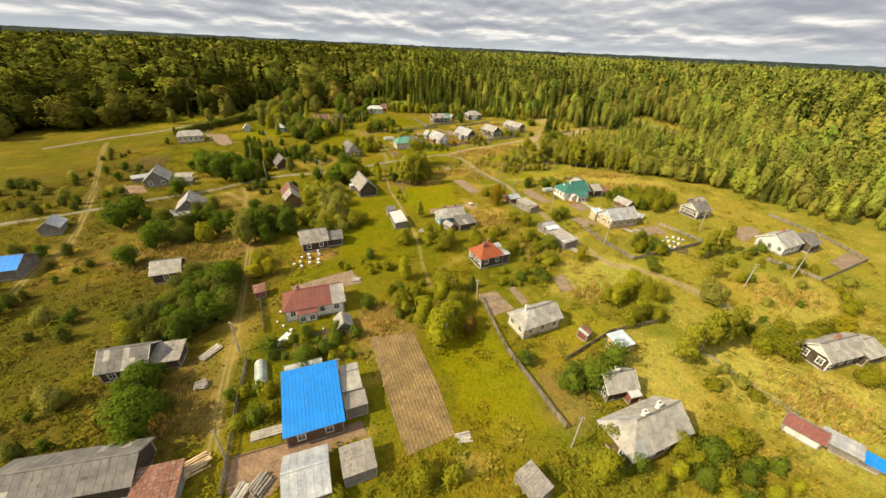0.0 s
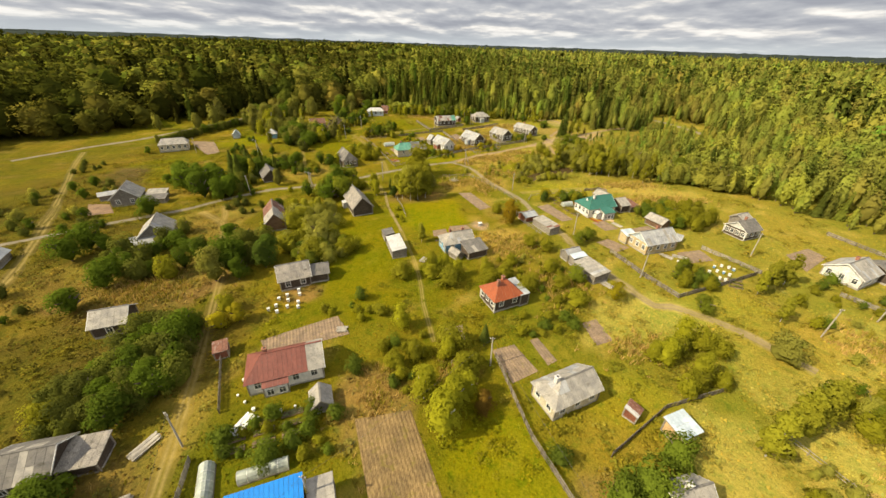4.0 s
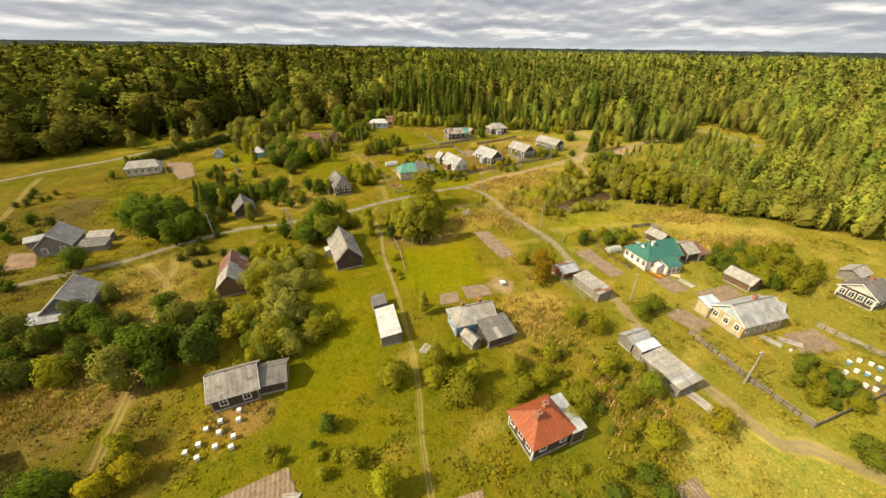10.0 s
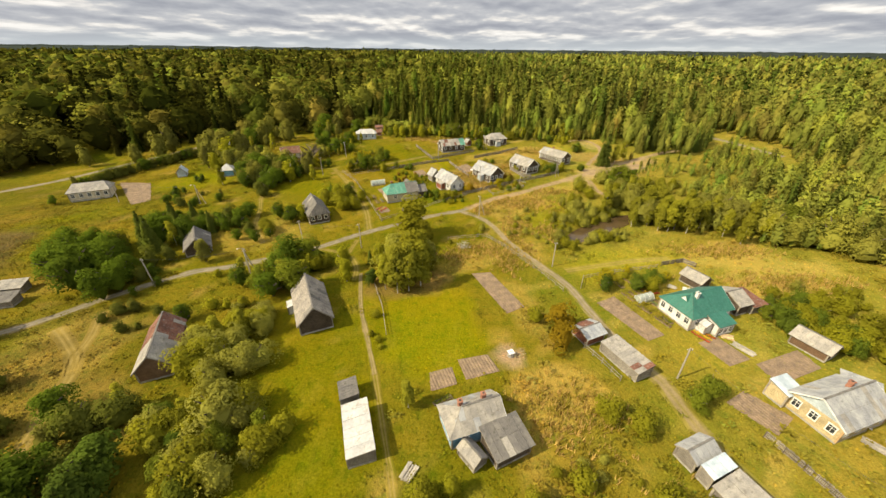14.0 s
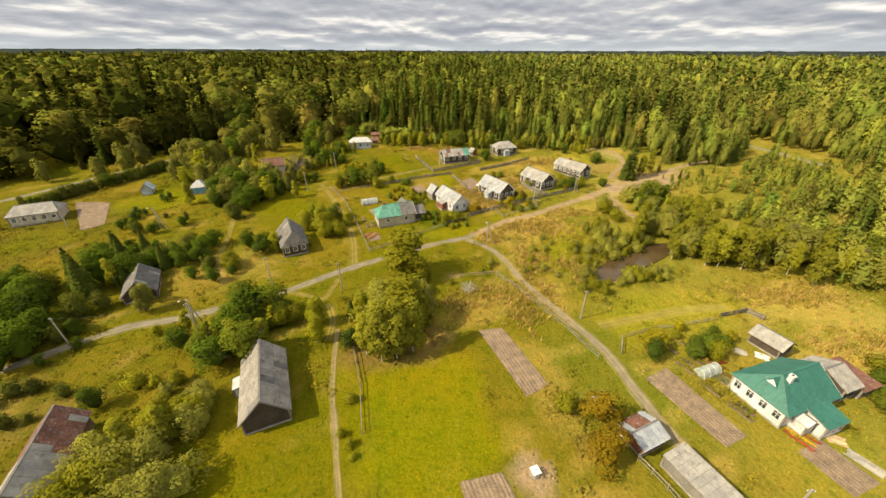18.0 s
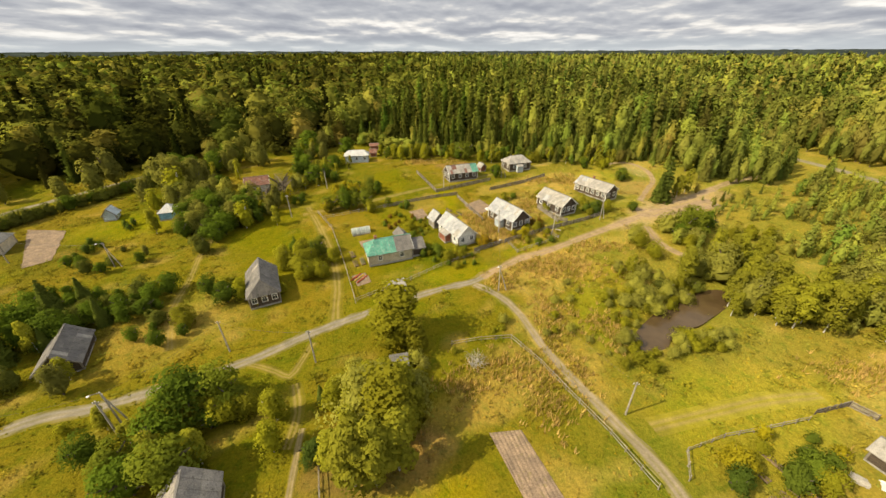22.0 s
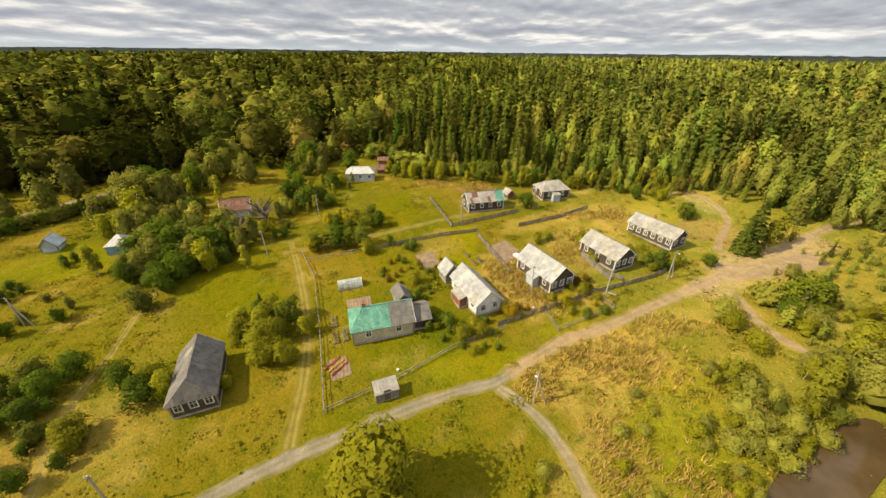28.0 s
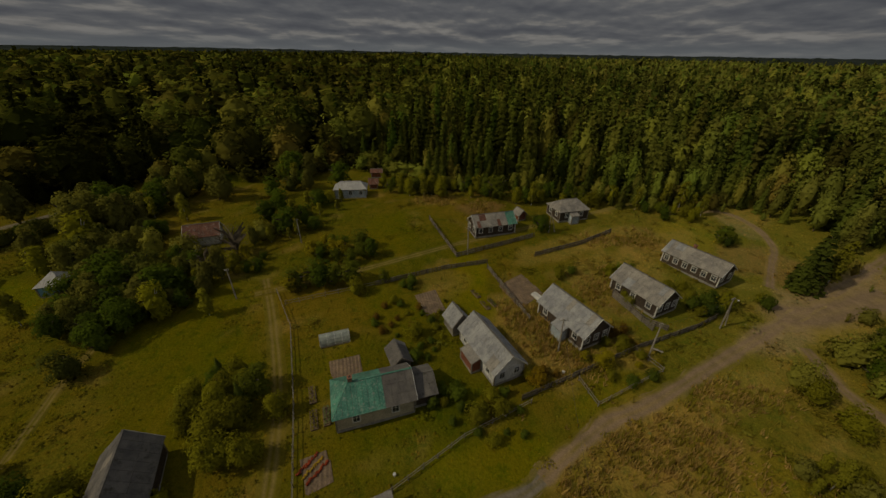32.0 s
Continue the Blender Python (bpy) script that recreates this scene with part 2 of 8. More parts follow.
def lane_material(name, bumps=0.4):
    """Roads and tracks: stones and dust over the colours laid along the lane."""
    m, nt, b = base_material(name, 0.95, 0.0, 0.15)
    attr = nt.nodes.new("ShaderNodeAttribute")
    attr.attribute_name = "cover"
    fine = noise_fac(nt, 5.0, 6.0, 0.7)
    patch = noise_fac(nt, 0.5, 5.0, 0.65)
    col = mix_color(nt, 1.0, attr.outputs["Color"], ramp_node(nt, fine, [(0.3, (0.75,) * 3), (0.7, (1.25, 1.24, 1.2))]), "MULTIPLY")
    col = mix_color(nt, 1.0, col, ramp_node(nt, patch, [(0.3, (0.75, 0.76, 0.7)), (0.7, (1.2, 1.18, 1.18))]), "MULTIPLY")
    link(nt, col, b.inputs["Base Color"])
    bump(nt, b, fine, bumps, 0.05)
    return m


meadow = cover_material()
lane_mat = lane_material("lane")
gravel, dirt, track_soil, dry_track = (0.235, 0.205, 0.162), (0.30, 0.215, 0.135), (0.27, 0.21, 0.11), (0.29, 0.22, 0.075)
tilled_soil = rough_stuff("tilled_soil", (0.140, 0.098, 0.064), (0.245, 0.176, 0.118), (0.35, 0.258, 0.178), 0.8, 5.0, bumps=0.9, stain=(0.22, 0.17, 0.07))
straw_soil = rough_stuff("straw_soil", (0.105, 0.068, 0.03), (0.205, 0.137, 0.06), (0.34, 0.245, 0.11), 0.35, 4.0, bumps=1.0, stretch=(1.6, 0.5, 1), stain=(0.17, 0.13, 0.03))
dead_wood = rough_stuff("dead_wood", (0.085, 0.068, 0.045), (0.15, 0.122, 0.085), (0.22, 0.185, 0.14), 0.9, 8.0)
yard_soil = rough_stuff("yard_soil", (0.15, 0.09, 0.055), (0.23, 0.15, 0.09), (0.32, 0.22, 0.14), 0.4, 4.0)
slate = rough_stuff("slate_sheet", (0.225, 0.21, 0.188), (0.345, 0.325, 0.292), (0.45, 0.425, 0.385), 0.7, 6.0, 0.9, 0.35, (6, 6, 0.5), vary=0.06, stain=(0.19, 0.175, 0.145))
slate_dark = rough_stuff("old_slate_sheet", (0.10, 0.095, 0.09), (0.17, 0.16, 0.15), (0.25, 0.235, 0.215), 0.7, 6.0, 0.92, 0.3, (6, 6, 0.5), vary=0.07, stain=(0.08, 0.075, 0.06))
slate_white = rough_stuff("pale_slate_sheet", (0.255, 0.262, 0.27), (0.365, 0.372, 0.38), (0.465, 0.472, 0.48), 0.7, 6.0, 0.88, 0.4, (6, 6, 0.5), vary=0.07, stain=(0.22, 0.215, 0.205))
felt_boards = rough_stuff("weathered_roof_board", (0.17, 0.15, 0.13), (0.29, 0.265, 0.235), (0.42, 0.39, 0.35), 0.7, 8.0, 0.92, 0.5, vary=0.11, stain=(0.10, 0.09, 0.07))
red_metal = rough_stuff("red_sheet", (0.145, 0.045, 0.034), (0.195, 0.062, 0.046), (0.25, 0.095, 0.072), 0.6, 3.0, 0.6, 0.1, vary=0.06, stain=(0.155, 0.065, 0.05), spec=0.4, patchy=0.4)
orange_metal = rough_stuff("orange_sheet", (0.240, 0.056, 0.018), (0.304, 0.074, 0.024), (0.352, 0.100, 0.036), 0.6, 3.0, 0.6, 0.1, vary=0.06, stain=(0.31, 0.10, 0.04), spec=0.4, patchy=0.4)
blue_metal = rough_stuff("blue_sheet", (0.0, 0.17, 0.58), (0.0, 0.20, 0.66), (0.005, 0.23, 0.72), 0.4, 2.0, 0.5, 0.05, vary=0.02, spec=0.4, patchy=0.4)
green_metal = rough_stuff("green_sheet", (0.022, 0.12, 0.09), (0.032, 0.15, 0.115), (0.05, 0.18, 0.14), 0.4, 2.0, 0.5, 0.05, vary=0.05, stain=(0.05, 0.15, 0.12), spec=0.4, patchy=0.4)
teal_metal = rough_stuff("worn_teal_sheet", (0.05, 0.21, 0.15), (0.09, 0.28, 0.21), (0.22, 0.40, 0.32), 0.9, 4.0, 0.6, 0.15, vary=0.15, stain=(0.30, 0.36, 0.30))
rust_metal = rough_stuff("rusty_sheet", (0.12, 0.05, 0.035), (0.20, 0.09, 0.06), (0.27, 0.15, 0.11), 0.9, 4.0, 0.8, 0.3, vary=0.15, stain=(0.28, 0.26, 0.24))
tin = rough_stuff("tin_sheet", (0.34, 0.355, 0.37), (0.42, 0.44, 0.46), (0.50, 0.52, 0.54), 0.5, 3.0, 0.5, 0.1, metallic=0.2, vary=0.08, stain=(0.36, 0.35, 0.33))
white_tin = rough_stuff("white_sheet", (0.42, 0.42, 0.41), (0.50, 0.50, 0.49), (0.57, 0.57, 0.56), 0.5, 3.0, 0.5, 0.05, vary=0.06, stain=(0.34, 0.30, 0.25), patchy=0.6)
pale_blue_tin = rough_stuff("pale_blue_sheet", (0.42, 0.52, 0.60), (0.52, 0.61, 0.68), (0.60, 0.68, 0.74), 0.5, 3.0, 0.55, 0.1, vary=0.05)
logs_dark = board_material("dark_logs", (0.055, 0.04, 0.03), (0.13, 0.10, 0.075), 0.26)
logs_brown = board_material("brown_logs", (0.12, 0.07, 0.04), (0.24, 0.15, 0.09), 0.24)
boards_grey = board_material("grey_boards", (0.17, 0.15, 0.13), (0.34, 0.31, 0.27), 0.16, True)
boards_yellow = board_material("yellow_boards", (0.50, 0.40, 0.22), (0.64, 0.53, 0.33), 0.16)
boards_cream = board_material("cream_boards", (0.52, 0.46, 0.33), (0.68, 0.61, 0.46), 0.16)
boards_white = board_material("white_boards", (0.62, 0.62, 0.60), (0.80, 0.80, 0.77), 0.16)
boards_blue = board_material("blue_boards", (0.13, 0.30, 0.46), (0.24, 0.43, 0.58), 0.16)
boards_paleblue = board_material("pale_blue_boards", (0.42, 0.50, 0.56), (0.56, 0.63, 0.68), 0.16)
boards_red = board_material("red_brown_boards", (0.20, 0.07, 0.04), (0.33, 0.13, 0.08), 0.16, True)
boards_fresh = board_material("fresh_boards", (0.48, 0.31, 0.15), (0.66, 0.46, 0.25), 0.16, True)
plaster = rough_stuff("white_plaster", (0.66, 0.65, 0.62), (0.76, 0.75, 0.72), (0.84, 0.83, 0.80), 0.6, 4.0, 0.85, 0.15)
brick = rough_stuff("chimney_brick", (0.20, 0.09, 0.06), (0.33, 0.15, 0.10), (0.45, 0.25, 0.18), 1.5, 9.0)
lime = rough_stuff("limewash", (0.55, 0.53, 0.50), (0.70, 0.68, 0.65), (0.80, 0.78, 0.75), 1.0, 6.0)
paint_white = rough_stuff("white_paint", (0.66, 0.66, 0.64), (0.78, 0.78, 0.76), (0.86, 0.86, 0.84), 1.0, 5.0, 0.6, 0.05)
paint_blue = rough_stuff("blue_paint", (0.10, 0.25, 0.50), (0.16, 0.34, 0.60), (0.24, 0.42, 0.66), 1.0, 5.0, 0.6, 0.05)
paint_dark = rough_stuff("dark_paint", (0.03, 0.028, 0.025), (0.06, 0.055, 0.05), (0.10, 0.09, 0.08), 1.0, 5.0, 0.7, 0.05)
old_wood = rough_stuff("grey_old_wood", (0.16, 0.14, 0.115), (0.29, 0.26, 0.22), (0.42, 0.385, 0.33), 1.0, 10.0, 0.9, 0.5, (1, 1, 0.2), 0.2)
pale_wood = rough_stuff("pale_pole_wood", (0.26, 0.235, 0.195), (0.38, 0.35, 0.30), (0.50, 0.465, 0.41), 1.0, 10.0, 0.9, 0.4, (1, 1, 0.2), 0.12)
cut_wood = rough_stuff("cut_wood", (0.48, 0.33, 0.18), (0.64, 0.47, 0.28), (0.76, 0.60, 0.40), 1.0, 8.0, 0.9, 0.4, vary=0.2)
dark_wood = rough_stuff("dark_wood", (0.07, 0.055, 0.04), (0.13, 0.105, 0.08), (0.20, 0.165, 0.13), 1.0, 10.0, 0.9, 0.4, (1, 1, 0.2), 0.2)
bark = rough_stuff("bark", (0.07, 0.055, 0.04), (0.14, 0.11, 0.085), (0.22, 0.18, 0.14), 1.0, 8.0, 0.95, 0.6)
birch_bark = rough_stuff("birch_bark", (0.12, 0.11, 0.10), (0.58, 0.56, 0.52), (0.72, 0.70, 0.66), 0.8, 5.0, 0.8, 0.3, (0.4, 0.4, 3))
stone = rough_stuff("foundation_stone", (0.24, 0.23, 0.21), (0.36, 0.345, 0.32), (0.47, 0.45, 0.42), 1.0, 6.0)
plastic_film = rough_stuff("greenhouse_film", (0.30, 0.34, 0.30), (0.38, 0.42, 0.38), (0.47, 0.50, 0.46), 0.8, 3.0, 0.35, 0.1)
wire_dark = rough_stuff("wire", (0.04, 0.04, 0.04), (0.06, 0.06, 0.06), (0.08, 0.08, 0.08), 1.0, 5.0, 0.5, 0.0)
hay = rough_stuff("bleached_brush", (0.28, 0.25, 0.21), (0.40, 0.37, 0.32), (0.52, 0.49, 0.43), 1.0, 6.0, vary=0.15)


def glass_material():
    m, nt, b = base_material("window_glass", 0.08, 0.0, 0.6)
    link(nt, ramp_node(nt, noise_fac(nt, 1.5), [(0.3, (0.02, 0.025, 0.03)), (0.7, (0.06, 0.07, 0.08))]), b.inputs["Base Color"])
    return m


def water_material():
    m, nt, b = base_material("pond_water", 0.12, 0.0, 0.3)
    link(nt, ramp_node(nt, noise_fac(nt, 0.25, 4.0), [(0.3, (0.062, 0.040, 0.018)), (0.7, (0.100, 0.066, 0.032))]), b.inputs["Base Color"])
    bump(nt, b, noise_fac(nt, 1.6, 3.0), 0.08, 0.05)
    return m


glass, water_mat = glass_material(), water_material()
LEAF = {
    "linden": leaf_material("dark_leaf", (0.0205, 0.0439, 0.0056), (0.0945, 0.1375, 0.0149)),
    "apple": leaf_material("orchard_leaf", (0.0299, 0.0551, 0.0065), (0.1197, 0.1599, 0.0206)),
    "hazel": leaf_material("scrub_leaf", (0.061, 0.083, 0.006), (0.230, 0.224, 0.019)),
    "willow": leaf_material("willow_leaf", (0.088, 0.106, 0.020), (0.268, 0.264, 0.050)),
    "birch": leaf_material("birch_leaf", (0.0659, 0.0952, 0.0085), (0.2635, 0.2586, 0.0268)),
    "birch_yellow": leaf_material("turning_birch_leaf", (0.085, 0.1, 0.008), (0.27, 0.27, 0.02)),
    "maple": leaf_material("golden_leaf", (0.12, 0.115, 0.006), (0.33, 0.29, 0.018)),
    "rowan": leaf_material("rowan_leaf", (0.11, 0.085, 0.006), (0.27, 0.19, 0.014)),
    "plum": leaf_material("russet_leaf", (0.081, 0.047, 0.009), (0.203, 0.130, 0.022)),
    "chestnut": leaf_material("deep_green_leaf", (0.0154, 0.0365, 0.0067), (0.0778, 0.1133, 0.0182)),
    "aspen": leaf_material("aspen_leaf", (0.054, 0.071, 0.006), (0.216, 0.206, 0.017)),
    "green_maple": leaf_material("maple_leaf", (0.0440, 0.0704, 0.0077), (0.1540, 0.1804, 0.0198)),
    "alder": leaf_material("alder_scrub_leaf", (0.0360, 0.0540, 0.0084), (0.1176, 0.1296, 0.0240)),
    "old_alder": leaf_material("alder_leaf", (0.058, 0.072, 0.013), (0.190, 0.188, 0.038)),
    "spruce": leaf_material("spruce_needle", (0.0351, 0.0594, 0.0108), (0.1148, 0.1431, 0.0243)),
    "dead": dead_wood,
}
forest_conifer = forest_material("wood_needles", (0.084, 0.096, 0.014), (0.110, 0.122, 0.018))
forest_broad = forest_material("wood_leaves", (0.156, 0.164, 0.024), (0.194, 0.200, 0.030))


# ---- building blocks ----
def lay(x, y):
    """Height of the ground: the land rises gently from the first gardens to the wood."""
    z = np.interp(y, [-400, 20, 60, 90, 150, 175, 240, 300, 500, 900, 2500, 5000], [-4, -2.5, -1.8, -0.3, 0.3, 1.0, 6.0, 7.2, 12.4, 19.5, 26.5, 34.0])
    u, v = (x - POND[0]) * 0.83 + (y - POND[1]) * 0.56, (y - POND[1]) * 0.83 - (x - POND[0]) * 0.56
    k = np.exp(-((u / 18.0) ** 2 + (v / 4.3) ** 2) ** 2)
    return z * (1 - k) - 0.9 * k


POND = (48.0, 160.3)


def gz(x, y):
    return float(lay(x, y))


def mesh_from(name, verts, faces, mats):
    me = bpy.data.meshes.new(name)
    me.from_pydata([tuple(v) for v in verts], [], faces)
    for m in mats if isinstance(mats, (list, tuple)) else [mats]:
        me.materials.append(m)
    return me


def big_mesh(name, verts, tris, mat, tone=None, attr="tone", nrm=None):
    """A large joined mesh straight from arrays; tone: a colour for each vertex."""
    me = bpy.data.meshes.new(name)
    n, k = len(verts), tris.shape[1]
    me.vertices.add(n)
    me.vertices.foreach_set("co", np.ascontiguousarray(verts, dtype=np.float32).ravel())
    me.loops.add(tris.size)
    me.loops.foreach_set("vertex_index", np.ascontiguousarray(tris, dtype=np.int32).ravel())
    me.polygons.add(len(tris))
    me.polygons.foreach_set("loop_start", np.arange(0, tris.size, k, dtype=np.int32))
    me.update(calc_edges=True)
    if tone is not None:
        at = me.attributes.new(attr, "FLOAT_COLOR", "POINT")
        at.data.foreach_set("color", np.c_[tone, np.ones(n)].astype(np.float32).ravel())
    if nrm is not None:
        at = me.attributes.new("nrm", "FLOAT_VECTOR", "POINT")
        at.data.foreach_set("vector", np.ascontiguousarray(nrm, dtype=np.float32).ravel())
    me.materials.append(mat)
    return me


def part(name, bm, mat, parent, label=""):
    if isinstance(bm, bpy.types.Mesh):
        me = bm
    else:
        me = bpy.data.meshes.new(name)
        bm.to_mesh(me)
        bm.free()
        me.materials.append(mat)
    ob = new(name, me)
    ob.parent = parent
    if label:
        ob["label"] = label
    return ob


def empty(name, x, y, yaw=0.0, z=None, label="", category="", group=""):
    ob = new(name)
    ob.empty_display_size = 0.5
    ob.matrix_world = pose(x, y, gz(x, y) if z is None else z, 0, 0, yaw)
    return tagged(ob, label, category, group)


def add_box(bm, cx, cy, cz, sx, sy, sz, m=None, bevel=0.0):
    res = bmesh.ops.create_cube(bm, size=1.0, matrix=(m or Matrix()) @ Matrix.Translation((cx, cy, cz)) @ Matrix.Diagonal((sx, sy, sz, 1)))
    return res["verts"]


def box_mesh(cx, cy, cz, sx, sy, sz, bevel=0.0):
    bm = bmesh.new()
    add_box(bm, cx, cy, cz, sx, sy, sz)
    if bevel:
        bmesh.ops.bevel(bm, geom=bm.edges[:], offset=bevel, segments=1, affect="EDGES")
    return bm


def prism(poly, thick):
    """A slab from a 3D polygon, thickened against its normal."""
    n = (Vector(poly[1]) - Vector(poly[0])).cross(Vector(poly[2]) - Vector(poly[1])).normalized()
    k = len(poly)
    verts = [Vector(p) for p in poly] + [Vector(p) - n * thick for p in poly]
    faces = [tuple(range(k)), tuple(range(2 * k - 1, k - 1, -1))] + [(i, k + i, k + (i + 1) % k, (i + 1) % k) for i in range(k)]
    return verts, faces


def clip_axis(poly, axis, limit, keep_less):
    out = []
    for i, p in enumerate(poly):
        q = poly[(i + 1) % len(poly)]
        a, b = (p[axis] - limit, q[axis] - limit) if keep_less else (limit - p[axis], limit - q[axis])
        if a <= 0:
            out.append(p)
        if a * b < 0:
            f = a / (a - b)
            out.append((p[0] + (q[0] - p[0]) * f, p[1] + (q[1] - p[1]) * f))
    return out


def cell_polys(poly, cw, ch, gap=0.015):
    """The cells of a grid over a polygon in the plane, trimmed to its outline."""
    u0, u1 = min(p[0] for p in poly), max(p[0] for p in poly)
    v0, v1 = min(p[1] for p in poly), max(p[1] for p in poly)
    nu, nv = max(1, round((u1 - u0) / cw)), max(1, round((v1 - v0) / ch))
    for i in range(nu):
        for j in range(nv):
            a, b = u0 + (u1 - u0) * i / nu + gap, u0 + (u1 - u0) * (i + 1) / nu - gap
            c, d = v0 + (v1 - v0) * j / nv + gap, v0 + (v1 - v0) * (j + 1) / nv - gap
            cell = clip_axis(clip_axis(clip_axis(clip_axis(list(poly), 0, a, False), 0, b, True), 1, c, False), 1, d, True)
            if len(cell) >= 3:
                area = 0.5 * abs(sum(p[0] * q[1] - q[0] * p[1] for p, q in zip(cell, cell[1:] + cell[:1])))
                if area > 0.04:
                    yield cell


def cover_slope(roof, poly, mat, cw, ch, lift=0.02, name="roof_sheet", uneven=0.015, patch=None):
    """Lays sheets on a roof slope; patch: another material for some of them."""
    o, e = Vector(poly[0]), Vector(poly[1])
    u = (e - o).normalized()
    n = u.cross(Vector(poly[2]) - e).normalized()
    v = n.cross(u)
    flat = [((Vector(p) - o).dot(u), (Vector(p) - o).dot(v)) for p in poly]
    for cell in cell_polys(flat, cw, ch):
        low = min(q[1] for q in cell)
        h = lift + random.uniform(0, uneven)
        tilt = random.uniform(0, 0.02)
        pts = [o + u * q[0] + v * q[1] + n * (h + 0.03 + tilt * (1 if q[1] - low < 0.2 else 0)) for q in cell]
        verts, faces = prism(pts, 0.03)
        part(name, mesh_from(name, verts, faces, patch if patch and random.random() < 0.12 else mat), None, roof)


def add_window(body, m, x, z, w=0.85, h=1.15, casing=paint_white):
    """A casement in a wall whose outside looks along -y of m; x along the wall, z the sill's height."""
    bm = bmesh.new()
    b = 0.13
    for cx, cz, sx, sz in ((x, z - b / 2, w + 2 * b, b), (x, z + h + b / 2, w + 2 * b + 0.1, b * 1.3), (x - w / 2 - b / 2, z + h / 2, b, h), (x + w / 2 + b / 2, z + h / 2, b, h)):
        add_box(bm, cx, -0.04, cz, sx, 0.10, sz, m)
    win = part("window", bm, casing, body)
    bm = bmesh.new()
    add_box(bm, x, -0.012, z + h / 2, w, 0.03, h, m)
    part("pane", bm, glass, win)
    bm = bmesh.new()
    add_box(bm, x, -0.035, z + h / 2, 0.05, 0.05, h, m)
    add_box(bm, x, -0.037, z + h * 0.66, w, 0.05, 0.05, m)
    part("glazing_bar", bm, casing, win)


def add_door(body, m, x, z, mat, w=0.9, h=1.95):
    door = part("door", box_xform(m, x, -0.03, z + h / 2, w, 0.08, h), mat, body)
    part("door_frame", frame_bm(m, x, z, w, h, 0.1), old_wood, door)


def box_xform(m, cx, cy, cz, sx, sy, sz):
    bm = bmesh.new()
    add_box(bm, cx, cy, cz, sx, sy, sz, m)
    return bm


def frame_bm(m, x, z, w, h, b):
    bm = bmesh.new()
    add_box(bm, x - w / 2 - b / 2, -0.05, z + h / 2, b, 0.12, h, m)
    add_box(bm, x + w / 2 + b / 2, -0.05, z + h / 2, b, 0.12, h, m)
    add_box(bm, x, -0.052, z + h + b / 2, w + 2 * b, 0.12, b, m)
    return bm


def side_matrix(side, L, W):
    """Places a wall's own frame: x along the wall, -y outwards."""
    return {"s": Matrix.Translation((0, -W / 2, 0)), "n": Matrix.Translation((0, W / 2, 0)) @ Matrix.Rotation(math.pi, 4, "Z"),
            "w": Matrix.Translation((-L / 2, 0, 0)) @ Matrix.Rotation(-math.pi / 2, 4, "Z"),
            "e": Matrix.Translation((L / 2, 0, 0)) @ Matrix.Rotation(math.pi / 2, 4, "Z")}[side]


def add_chimney(body, x, y, top, mat=brick, w=0.55):
    bm = bmesh.new()
    add_box(bm, x, y, top - 0.9, w, w, 1.8)
    add_box(bm, x, y, top + 0.04, w + 0.14, w + 0.14, 0.12)
    ch = part("chimney", bm, mat, body)
    part("flue", box_mesh(x, y, top + 0.13, w * 0.5, w * 0.5, 0.08), paint_dark, ch)


